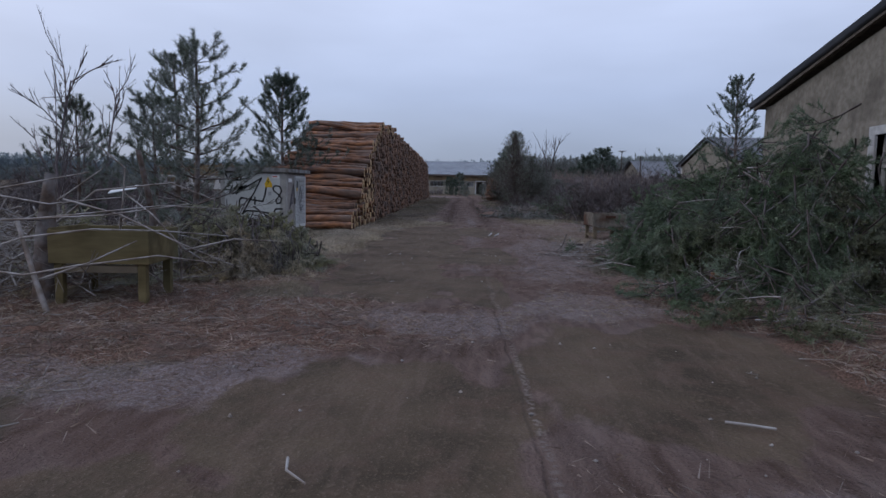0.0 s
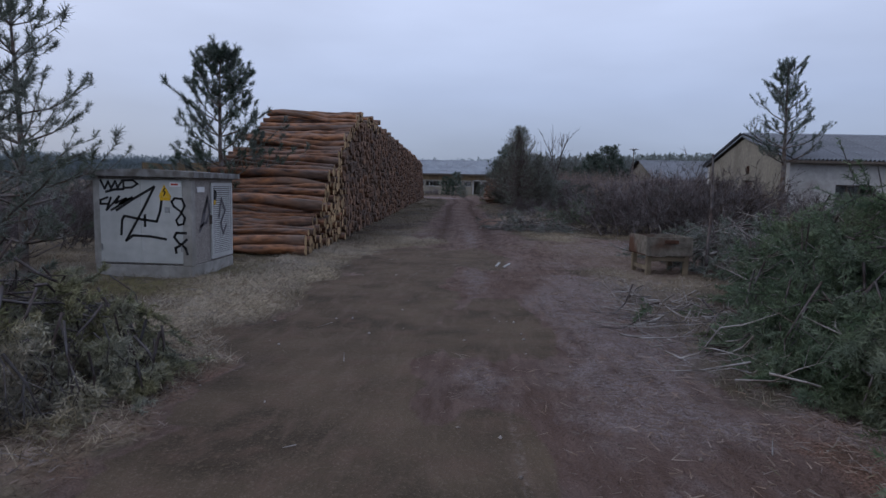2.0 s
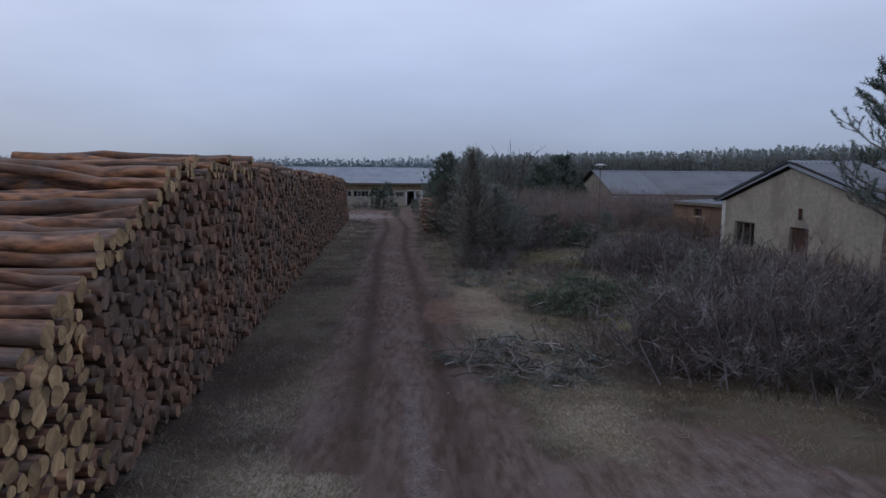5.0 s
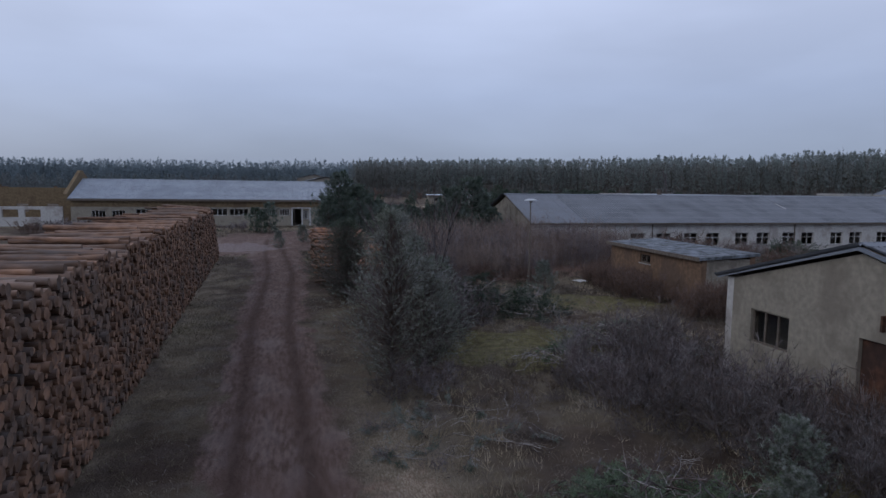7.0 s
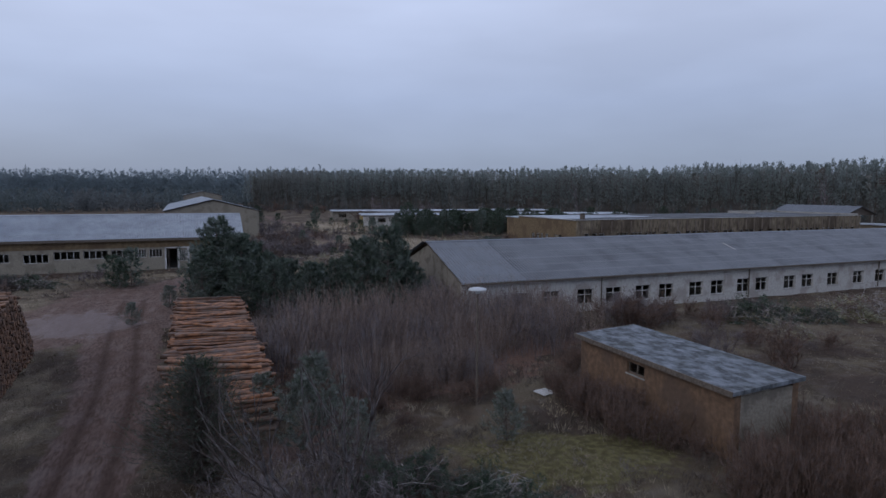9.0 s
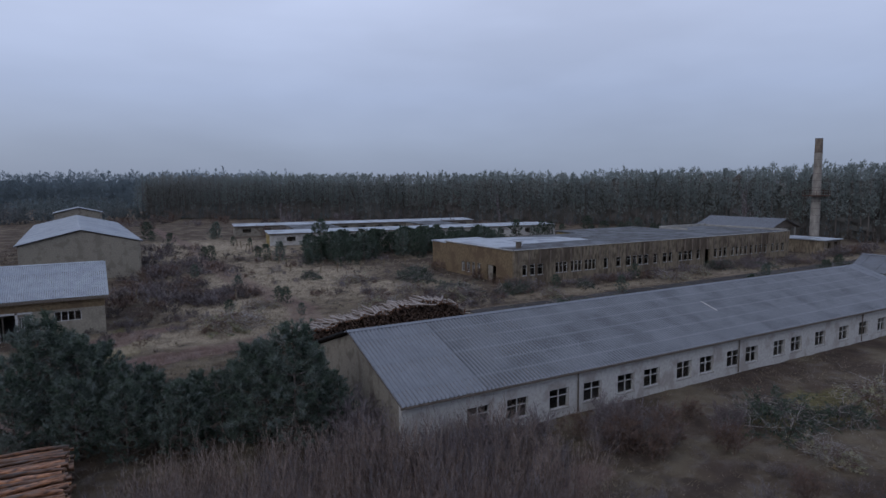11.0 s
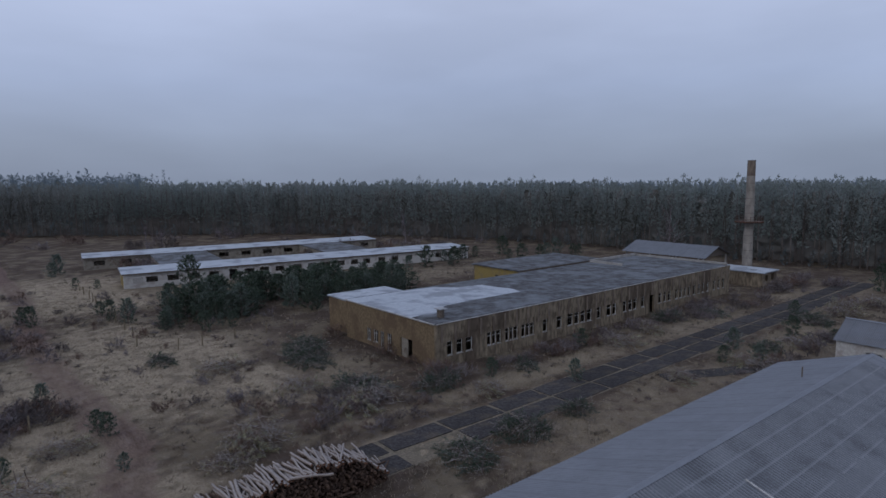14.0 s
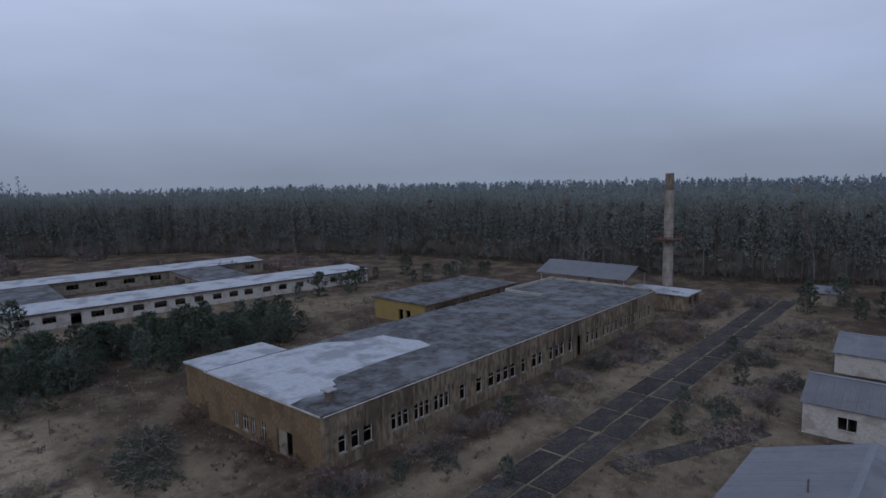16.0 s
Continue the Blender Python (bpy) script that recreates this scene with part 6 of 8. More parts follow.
def bough(rng, length, green, wood, leaf, place, size=0.09, width=0.013, per=16, n_side=9, r=0.014):
    """A cut branch with side twigs, put through place() into the pile's buffers."""
    k = 5
    x = np.linspace(0, length, k)
    sag = np.cumsum(rng.normal(size=(k, 2)) * 0.05 * length, axis=0)
    sag[0] = 0
    pts = np.stack([x, sag[:, 0], sag[:, 1]], 1)
    rr = np.linspace(r, r * 0.3, k)
    t = rng.uniform(0.2, 1, n_side) * (k - 1)
    i = np.minimum(t.astype(int), k - 2)
    s = pts[i] + (pts[i + 1] - pts[i]) * (t - i)[:, None]
    d = unit(np.stack([np.full(n_side, 0.9), rng.choice([-1, 1], n_side) * rng.uniform(0.4, 1.1, n_side), rng.normal(size=n_side) * 0.35], 1))
    e = s + d * (length * 0.30 * rng.uniform(0.5, 1.2, n_side))[:, None]
    s2 = s + (e - s) * rng.uniform(0.3, 0.9, (n_side, 1))
    e2 = s2 + unit(d + rng.normal(size=d.shape) * 0.6) * (length * 0.15)
    w = lambda a: place(a)
    wood.tubes(w(pts[:-1]), w(pts[1:]), rr[:-1], rr[1:], 4)
    wood.tubes(w(s), w(e), r * 0.4, r * 0.2, 3)
    wood.blades(w(s2), w(e2), r * 0.5, rng)
    if green:
        needles(leaf, np.concatenate([w(s), w(s2), w(pts[2:-1])]), np.concatenate([w(e), w(e2), w(pts[3:])]), per, size, width, rng, 0)


def pile_mesh(seed, rx, ry, h, boughs, length, green=0.7, size=0.09, width=0.013, per=16, sticks=0, r=0.014, droop=0.5, n_side=9, top=None):
    """A heap of cut branches on an uneven mound. Returns its wood and its needles."""
    rng = np.random.RandomState(seed)
    wood, leaf, bare = Buf(), Buf(), Buf()

    def mound(u, v):
        return h * np.clip(1 - (u * u + v * v), 0, 1) ** 0.6 * (1 + 0.25 * np.sin(3 * u + seed) * np.cos(2.5 * v))

    for k in range(boughs + sticks):
        a, q = rng.uniform(0, 6.283), rng.uniform(0, 1) ** 0.55
        u, v = q * math.cos(a), q * math.sin(a)
        z = mound(u, v) * rng.uniform(0.35, 1.05)
        is_stick = k >= boughs
        az = a + rng.normal() * (1.4 if is_stick else 0.8)
        el = rng.normal() * 0.35 - (droop * q if not is_stick else -0.1)
        l = length * rng.uniform(0.5, 1.2)
        m = np.array(Matrix.Translation((u * rx, v * ry, max(z, 0.05))) @ Euler((rng.uniform(0, 6.28), -el, az)).to_matrix().to_4x4())

        def place(p, m=m, l=l):
            w = (p - (l * 0.45, 0, 0)) @ m[:3, :3].T + m[:3, 3]
            low = np.minimum(w[:, 2], 0.03 + 0.05 * np.abs(np.sin(w[:, 0] * 9 + w[:, 1] * 7)))
            w[:, 2] = np.where(w[:, 2] < 0.03, 0.03 + 0.05 * np.abs(np.sin(w[:, 0] * 9 + w[:, 1] * 7)), w[:, 2])
            return w

        bough(rng, l, (not is_stick) and rng.uniform() < green, bare if is_stick else wood, leaf, place, size, width, per, n_side if not is_stick else 5, r * rng.uniform(0.7, 1.5))
    return (wood.mesh("pile_branches") if wood.n else None), (leaf.mesh("pile_needles") if leaf.n else None), (bare.mesh("pile_sticks") if bare.n else None)


def plant(name, meshes, mats, label, category, names, group="", x=0, y=0, rz=0, s=1.0):
    t = thing(name, x, y, 0, rz, label, category, group)
    for me, k, n in zip(meshes, mats, names):
        if me is not None:
            ob = part(n, me, k, t)
            if n in ("bough_wood", "foliage", "bare_brushwood"):
                ob["kind"] = "stuff"
    t.matrix_world = pose(x, y, 0, 0, 0, rz) @ Matrix.Scale(s, 4)
    return t


def scatter(rng, n, cx, cy, rx, ry, lo, hi, rot=0.0):
    out = []
    for _ in range(n):
        a, q = rng.uniform(0, 6.283), rng.uniform(0, 1) ** 0.5
        u, v = rx * q * math.cos(a), ry * q * math.sin(a)
        out.append((cx + u * math.cos(rot) - v * math.sin(rot), cy + u * math.sin(rot) + v * math.cos(rot), rng.uniform(lo, hi)))
    return out


def clear_of_barracks(x, y, h):
    """Moves a plant with the turned barracks' line."""
    return (x, y - 3.5 - 0.145 * (x - 44), h) if x > 40 and y > 185 else (x, y, h)


def far_shrubs(spots, kw):
    """The bare shrubs among the far halls, past counting."""
    rng = np.random.RandomState(77)
    kinds = []
    for k in range(5):
        me = shrub_mesh(101 + k, height=2.0, **kw)
        v = np.empty(len(me.vertices) * 3, np.float32)
        me.vertices.foreach_get("co", v)
        f = [list(p.vertices) for p in me.polygons]
        kinds.append((v.reshape(-1, 3), np.array([x for x in f if len(x) == 3]), np.array([x for x in f if len(x) == 4])))
        bpy.data.meshes.remove(me)
    bufs = {"twig": Buf(), "twig_brown": Buf(), "twig_dark": Buf()}
    for x, y, h in spots:
        v, t, q = kinds[rng.randint(5)]
        a, s = rng.uniform(0, 6.283), h / 2.0
        c, n = math.cos(a), math.sin(a)
        w = v @ np.array([[c, n, 0], [-n, c, 0], [0, 0, 1]]) * (s * rng.uniform(0.9, 1.5), s * rng.uniform(0.9, 1.5), s) + (x, y, 0)
        bufs[("twig", "twig", "twig_brown", "twig_dark")[rng.randint(4)]].add(w, t, q)
    for key, b in bufs.items():
        ob = part("shrubbery", b.mesh("shrubbery"), key)
        tagged(ob, {"twig": "frosted bare shrubs among the far halls", "twig_brown": "brown bare shrubs among the far halls", "twig_dark": "dark bare shrubs among the far halls"}[key], "shrubs", kind="stuff")


def build_plants():
    rng = random.Random(3)
    PN = ("trunk", "crown")
    # near young pines, frosted
    near = [(-3.68, 17.7, 3.7), (-5.6, 19.9, 3.1), (-6.2, 21.9, 4.3), (-8.4, 21.5, 3.2), (-7.2, 16.4, 2.6)]
    for k, (x, y, h) in enumerate(near):
        w, l = pine_mesh(40 + k, h, 8, 5, 0.38, 0.088, 0.010, 38, 4, 0.40)
        plant("young_pine", (w, l), ("trunk", "needle_frost"), "young pine with frosted needles behind the brushwood", "tree", PN, "young pines by the track", x, y)
    for k, (x, y, h, lab, nk, op) in enumerate(((-5.71, 28.44, 4.9, "dense young pine beside the log stack", "needle_mid", 0.12), (14.0, 40.2, 7.1, "slender pine in front of the plastered gable", "needle_mid", 0.40))):
        w, l = pine_mesh(50 + k, h, 11 if k == 0 else 8, 5, 0.36 if k == 0 else 0.24, 0.115, 0.014, 38, 6 if k == 0 else 5, 0.52, op)
        plant("young_pine", (w, l), ("trunk", nk), lab, "tree", PN, "", x, y)

    # middle-distance pines
    def pine_maker(seed, nk, lab):
        def make(x, y, s):
            w, l = pine_mesh(seed, 5.0, 11, 6, 0.46, 0.22, 0.034, 12, 6, 0.32, 0.05)
            return plant("young_pine", (w, l), ("trunk", nk), lab, "tree", PN, "young pines of the yard", x, y, 0, s / 5.0)
        return make

    def fam_pine(makes, spots, tilt=2.0):
        firsts = []
        for k, (x, y, h) in enumerate(spots):
            if k < len(makes):
                firsts.append(makes[k](x, y, h))
            else:
                f = firsts[k % len(firsts)]
                copy_thing(f, pose(x, y, 0, rng.uniform(-tilt, tilt), rng.uniform(-tilt, tilt), rng.uniform(0, 360)) @ Matrix.Scale(h / 5.0 / f.scale[0], 4))

    group_a = [(4.6, 95.4, 6.9), (16.4, 88.2, 6.5), (6.4, 94.4, 5.8), (8.2, 93.4, 4.4), (9.8, 92.2, 3.9), (11.4, 91.4, 3.6), (13.0, 90.4, 4.0), (14.6, 89.2, 5.6), (15.4, 90.8, 5.0), (17.6, 89.6, 5.0), (5.4, 97.4, 5.6), (7.6, 96.2, 5.0), (3.4, 93.6, 4.6), (9.6, 94.6, 3.8), (12.2, 93.0, 3.5), (14.0, 92.2, 3.9), (6.2, 92.2, 4.2), (10.8, 90.0, 4.0), (18.3, 88.0, 3.8), (3.9, 97.8, 4.6), (8.4, 91.2, 4.0)]
    # the clump's lighter needle colour paints the haze before it
    fam_pine([pine_maker(60, "needle_mid", "young pine with dark green needles in a clump"), pine_maker(61, "needle_mid", "young pine with dark green needles in a clump"), pine_maker(62, "needle_mid", "young pine with dark green needles in a clump")], group_a)
    small = [(6.5, 66, 2.7), (8, 64.3, 2.2), (7.4, 68, 2.9), (5.4, 69.2, 2.0), (13.7, 64, 1.9), (9.6, 42.1, 1.7), (8.6, 41.0, 1.3), (3.2, 92.3, 2.0), (-1.2, 91.0, 1.6), (1.0, 97, 1.8)]
    fam_pine([pine_maker(63, "needle_frost", "small frosted young pine in the grass"), pine_maker(64, "needle_frost", "small frosted young pine in the grass")], small)

    # far pines, coarser
    def far_maker(seed, nk):
        def make(x, y, s):
            w, l = pine_mesh(seed, 5.0, 8, 5, 0.50, 0.46, 0.11, 4, 3, 0.3, 0.03)
            return plant("young_pine", (w, l), ("trunk", nk), "young pine standing in the dry grass among the halls", "tree", PN, "young pines among the halls", x, y, 0, s / 5.0)
        return make

    far = [(27, 178, 3.0), (27.3, 129, 2.0), (38, 171, 3.6), (43.4, 168, 3.4), (54, 200, 6.2), (66.5, 113, 2.2), (77, 120.5, 2.3), (61, 119.5, 2.0), (89, 107.8, 2.6), (100, 105.6, 2.8), (112, 110, 2.4), (86, 103.6, 2.2), (83.5, 106.4, 1.9), (20, 125, 1.8), (24, 140, 2.2), (104, 198, 5.0), (112, 199, 4.2), (98, 196, 3.2), (36, 180, 2.2), (48, 192, 2.4)]
    far += [(x, y, h) for x, y, h in scatter(rng, 86, 64, 170, 23, 9, 2.8, 5.4, -0.1)] + scatter(rng, 16, 80, 172, 10, 6, 2.4, 4.4) + scatter(rng, 8, 46, 163, 6, 5, 1.6, 2.8) + scatter(rng, 12, 128, 200, 26, 9, 2.5, 5) + scatter(rng, 10, 148, 98, 10, 14, 3, 6) + scatter(rng, 8, 22, 225, 20, 22, 2.5, 5)
    far += [(26.1, 180.6, 2.6), (20.8, 155.7, 2.2), (36.6, 175.5, 3.0), (26.8, 130.5, 1.9), (26.9, 121.6, 1.3), (37.3, 210.8, 2.0), (40.4, 209.6, 1.8)]
    far += [(-2.9, 110.6, 3.6), (-4.6, 111.5, 3.0), (-3.8, 109.6, 2.6)]
    far = [clear_of_barracks(*p) for p in far]
    fam_pine([far_maker(70, "needle"), far_maker(71, "needle"), far_maker(72, "needle_mid")], far)

    # junipers
    for k, (x, y, h, r, lab, nk) in enumerate(((3.3, 50.6, 5.5, 1.9, "tall dark juniper with rimed tips beside the track", "needle_hoar"), (3.0, 64.6, 4.3, 2.3, "dark columnar juniper at the track's edge", "needle"), (4.5, 51.9, 3.8, 1.9, "broad frosted juniper beside the track", "needle_hoar"), (5.3, 53.8, 2.5, 1.2, "low frosted juniper beside the track", "needle_frost"))):
        w, l = column_mesh(80 + k, h, r, 850 if k != 1 else 1400, 13, 0.12, 0.018, 0.8)
        plant("juniper", (w, l), ("trunk", nk), lab, "tree", PN, "", x, y)

    # bare frosted shrubs: near, middle and far
    def shrub_maker(seed, nk, lab, name="bare_shrub", **kw):
        def make(x, y, s):
            t = thing(name, x, y, 0, 0, lab, "shrub", "frosted shrubs")
            part("twig_crown", shrub_mesh(seed, height=2.0, **kw), nk, t)
            t.matrix_world = pose(x, y, 0) @ Matrix.Scale(s / 2.0, 4)
            return t
        return make

    def fam(makes, spots, tilt=6.0, unit_h=2.0):
        firsts = []
        for k, (x, y, h) in enumerate(spots):
            if k < len(makes):
                firsts.append(makes[k](x, y, h))
            else:
                f = firsts[k % len(firsts)]
                copy_thing(f, pose(x, y, 0, rng.uniform(-tilt, tilt), rng.uniform(-tilt, tilt), rng.uniform(0, 360)) @ Matrix.Scale(h / unit_h / f.scale[0], 4))

    lab = "bare twiggy shrub covered with mauve-grey frost"
    dense = dict(stems=18, levels=4, kids=(6, 5, 6), r=0.014, spread=0.6, lean=0.8, fine=0.013, foot=0.35)
    big = scatter(rng, 16, -12.5, 40, 4.5, 16, 1.2, 2.4) + scatter(rng, 8, -10.5, 25, 2.5, 4, 1.4, 2.2) + [(6.9, 20.6, 2.0), (7.3, 22.4, 1.8), (6.6, 21.6, 1.7), (6.3, 34.8, 2.6), (7.6, 34.4, 2.9), (8.9, 34.0, 2.8), (8.1, 36.1, 2.9), (10.1, 34.8, 2.6), (6.9, 36.4, 2.6), (9.6, 36.6, 2.8), (5.6, 35.4, 2.0), (11.2, 33.8, 2.2), (12.4, 34.8, 2.1), (11.6, 37, 2.2), (13.6, 36.4, 2.0),
           (9.6, 50.2, 2.1), (10.9, 49.4, 2.5), (12.4, 48.6, 2.0), (11.4, 46.4, 2.5), (10.4, 44.4, 2.5), (12.0, 43.4, 2.5), (9.3, 47.8, 1.9), (12.9, 51.8, 2.0), (11.3, 41.6, 2.2), (12.8, 45.4, 1.9), (9.6, 45.8, 2.1), (10.2, 47.6, 2.3), (12.6, 41.8, 2.3), (10.0, 42.6, 1.9), (11.8, 50.6, 2.2), (13.2, 53, 1.9), (8.4, 49.0, 1.3),
           (3.2, 49.4, 1.2), (4.2, 49.8, 1.3), (6.4, 56.0, 2.4), (7.4, 58.4, 2.3), (6.0, 59.0, 3.0), (4.6, 57.0, 3.2), (8.2, 61.4, 2.2), (5.0, 61.0, 2.6), (6.8, 62.6, 2.2)]
    fam([shrub_maker(90, "twig", lab, **dense), shrub_maker(91, "twig_dark", "dark twiggy bare shrub with a little frost", **dense), shrub_maker(92, "twig_dark", "dark twiggy bare shrub with a little frost", **dense)], big)
    mids = scatter(rng, 10, 29, 79, 6, 3.0, 1.8, 2.8) + scatter(rng, 7, 36, 78, 5, 3, 1.3, 2.2) + [(32.3, 67.2, 3.0), (29.6, 70, 2.6), (34, 71, 1.8), (27, 73, 1.8), (38, 69, 1.6)] + scatter(rng, 8, 10.5, 69, 3.5, 2.5, 0.9, 1.7)
    fam([shrub_maker(93, "twig", lab, stems=12, levels=4, kids=(6, 5, 8), r=0.016, fine=0.013, lean=0.65, foot=0.3), shrub_maker(94, "twig_brown", "bare brownish shrub with fine twigs", stems=12, levels=4, kids=(6, 5, 8), r=0.016, fine=0.013, lean=0.65, foot=0.3)], mids)
    mids2 = scatter(rng, 12, 24.5, 82.0, 4.5, 1.0, 1.8, 2.8) + scatter(rng, 10, 33, 80.8, 5, 1.5, 1.3, 2.2) + scatter(rng, 8, 19.2, 86.5, 0.8, 2.6, 2.4, 3.4)
    fam([shrub_maker(153, "twig", lab, stems=12, levels=4, kids=(6, 5, 6), r=0.016, fine=0.018, lean=0.6, foot=0.3)], mids2)
    brown = scatter(rng, 16, 18.7, 64, 0.9, 5.5, 1.2, 1.9) + scatter(rng, 24, 22.2, 57.2, 4.4, 1.9, 1.4, 2.3) + scatter(rng, 12, 25.6, 63.0, 1.5, 5.5, 1.2, 2.0) + scatter(rng, 4, 21.5, 70.4, 2.0, 0.7, 1.2, 1.7) + scatter(rng, 10, 12, 70.0, 5, 1.6, 0.9, 1.4) + [(13.5, 44.6, 1.7), (13.6, 43.2, 1.6), (13.5, 46.4, 1.2), (13.3, 42.2, 2.0), (13.5, 41.2, 1.9), (13.2, 40.2, 1.8), (13.0, 43.8, 1.6)]
    fam([shrub_maker(95, "twig_brown", "rusty brown thicket of thin bare shoots", "brown_thicket_shrub", stems=28, levels=3, kids=(9, 9), spread=0.36, up=0.25, lean=0.35, r=0.010, fine=0.012, foot=0.4), shrub_maker(96, "twig_brown", "rusty brown thicket of thin bare shoots", "brown_thicket_shrub", stems=28, levels=3, kids=(9, 9), spread=0.36, up=0.25, lean=0.35, r=0.010, fine=0.012, foot=0.4)], brown)

    def wand_maker(seed, nk):
        def make(x, y, s):
            t = thing("willow_thicket", x, y, 0, 0, "dense thicket of upright bare willow wands with frost", "shrub", "willow thicket")
            part("shoot_clump", wand_mesh(seed), nk, t)
            t.matrix_world = pose(x, y, 0) @ Matrix.Scale(s / 2.6, 4)
            return t
        return make

    wands = []
    for i in range(11):
        for j in range(5):
            x, y = 7.2 + 1.75 * i + rng.uniform(-0.5, 0.5), 75.0 + 2.1 * j + rng.uniform(-0.6, 0.6)
            if y < 83.3 and not (y > 81.0 and x < 5):
                if not (x > 20.5 and y > 82.6):
                    wands.append((x, y, rng.uniform(2.0, 3.1)))
    for x, y, h in scatter(rng, 26, 12.5, 72.0, 5.6, 2.2, 1.3, 2.1):
        if math.hypot(x - 14.1, y - 67.4) > 1.5:
            wands.append((x, y, h))
    fam([wand_maker(97, "twig"), wand_maker(98, "reed"), wand_maker(99, "reed")], wands, 3.0, 2.6)

    # far shrubs, coarser
    coarse = dict(stems=11, levels=3, kids=(6, 8), r=0.022, spread=0.6, lean=0.75, fine=0.045, foot=0.4)
    fars = [(14, 151 - 5, 2.0), (19, 136, 2.2), (14, 139, 2.0), (12, 143, 2.4), (22, 137, 1.9), (17, 141, 1.8), (10, 137, 2.0), (7, 140, 2.0)] + scatter(rng, 22, 14, 138, 9, 8, 1.2, 2.6) + scatter(rng, 26, 18, 172, 9, 14, 1.5, 3.2) + scatter(rng, 26, 12, 205, 16, 18, 1.6, 3.6)
    fars += scatter(rng, 34, 78, 121.6, 17, 1.9, 0.9, 1.8) + scatter(rng, 32, 112, 120.5, 17, 3.2, 1.0, 2.3) + scatter(rng, 10, 58, 124.5, 3, 4, 1.2, 2.4) + [(57.5, 133, 2.6), (57.6, 136, 2.8), (58, 140, 2.6), (57, 145, 2.4), (59, 124, 1.8), (57.4, 128.6, 1.6)]
    fars += scatter(rng, 12, 98, 147, 10, 2.4, 1.5, 2.8) + scatter(rng, 16, 140, 118, 10, 5, 1.6, 3.2) + scatter(rng, 10, 88, 226, 12, 6, 2, 4) + scatter(rng, 6, 54, 232, 4, 8, 2, 4.5) + scatter(rng, 14, 100, 101.5, 16, 2.2, 0.9, 2.0) + scatter(rng, 8, 128, 107, 12, 3, 1, 2.4) + scatter(rng, 10, -13, 118, 9, 3, 1, 1.8) + scatter(rng, 40, -22, 110, 9, 6, 1.2, 2.4)
    fars += scatter(rng, 14, 45, 118, 7, 3, 0.8, 1.6) + scatter(rng, 8, 36, 133, 5, 6, 0.8, 1.5) + scatter(rng, 24, 140, 250, 60, 35, 2, 5) + scatter(rng, 18, 60, 300, 70, 25, 2.5, 6)
    fars += scatter(rng, 44, 52, 128, 20, 20, 0.35, 0.9) + scatter(rng, 36, 85, 105, 30, 5, 0.35, 1.0) + scatter(rng, 34, 40, 165, 14, 30, 0.35, 1.0) + scatter(rng, 22, 90, 180, 30, 18, 0.4, 1.1)
    fars += scatter(rng, 40, 21, 137, 5, 3.2, 1.0, 1.9) + scatter(rng, 30, 17, 148, 5, 4, 1.0, 2.0) + scatter(rng, 18, 46.5, 123, 4, 3, 1.0, 2.0) + scatter(rng, 60, 36, 176, 24, 24, 0.7, 1.8) + scatter(rng, 26, 12, 122, 9, 6, 0.6, 1.4)
    fars += [(15.6, 137.6, 1.3), (16.9, 135.7, 1.4), (18.3, 135.1, 1.5), (19.8, 135.0, 1.5), (21.4, 135.2, 1.3), (22.8, 136.5, 1.2), (19.9, 139.7, 1.2), (21.8, 140.0, 1.1), (10.9, 159.1, 1.5), (12.6, 158.6, 1.7), (14.3, 155.8, 1.6), (11.4, 154.1, 1.2), (15.7, 160.2, 1.5), (18.0, 165.2, 1.5), (17.0, 170.8, 1.4), (20.4, 176.6, 1.3), (22.9, 195.5, 1.2), (26.5, 203.3, 1.2), (21.8, 204.9, 1.4), (29.8, 208.8, 1.0), (18.8, 187.3, 1.5), (37.5, 126.2, 1.4), (39.2, 125.7, 1.6), (41.4, 126.1, 1.5), (40.1, 130.0, 1.2), (38.1, 130.0, 1.0), (23.1, 127.0, 0.9)]
    fars = [clear_of_barracks(*p) for p in fars]
    far_shrubs([p for p in fars if not (57.5 < p[0] < 125 and 124.6 < p[1] < 150) and not (36 < p[0] < 140 and 109 < p[1] < 115) and not (42 < p[0] < 122 and 0 < (p[1] - 202.8) + 0.145 * (p[0] - 44) < 9.2)], coarse)

    low = scatter(rng, 26, 5.5, 44, 4.2, 5.0, 0.35, 0.8) + scatter(rng, 16, 12, 60, 5, 5, 0.35, 0.8) + scatter(rng, 20, 30, 72, 9, 5, 0.4, 1.0) + scatter(rng, 12, 3.0, 60, 1.6, 9, 0.35, 0.7)
    fam([shrub_maker(151, "twig_dark", "low dark tuft of dead weeds with frost", "dead_weeds", stems=16, levels=3, kids=(6, 7), r=0.008, fine=0.012, lean=0.8, foot=0.5), shrub_maker(152, "twig", "low frosted tuft of dead weeds", "dead_weeds", stems=16, levels=3, kids=(6, 7), r=0.008, fine=0.012, lean=0.8, foot=0.5)], low)

    # bare trees
    for k, (x, y, h, nk, lab2) in enumerate(((5.6, 57.6, 5.6, "twig_dark", "bare willow tree with a wide frosted crown"), (-7.2, 19.2, 4.2, "twig", "slender bare birch with frosted twigs"), (-9.0, 23.5, 4.6, "twig", "slender bare birch with frosted twigs"), (-8.2, 16.8, 3.4, "twig", "slender bare birch with frosted twigs"), (-12, 27, 4.4, "twig", "slender bare birch with frosted twigs"))):
        t = thing("bare_tree", x, y, 0, 0, lab2, "tree")
        r2 = np.random.RandomState(110 + k)
        b = Buf()
        lean = 0.25 if k == 0 else 0.05
        n = 5 if k == 0 else 1
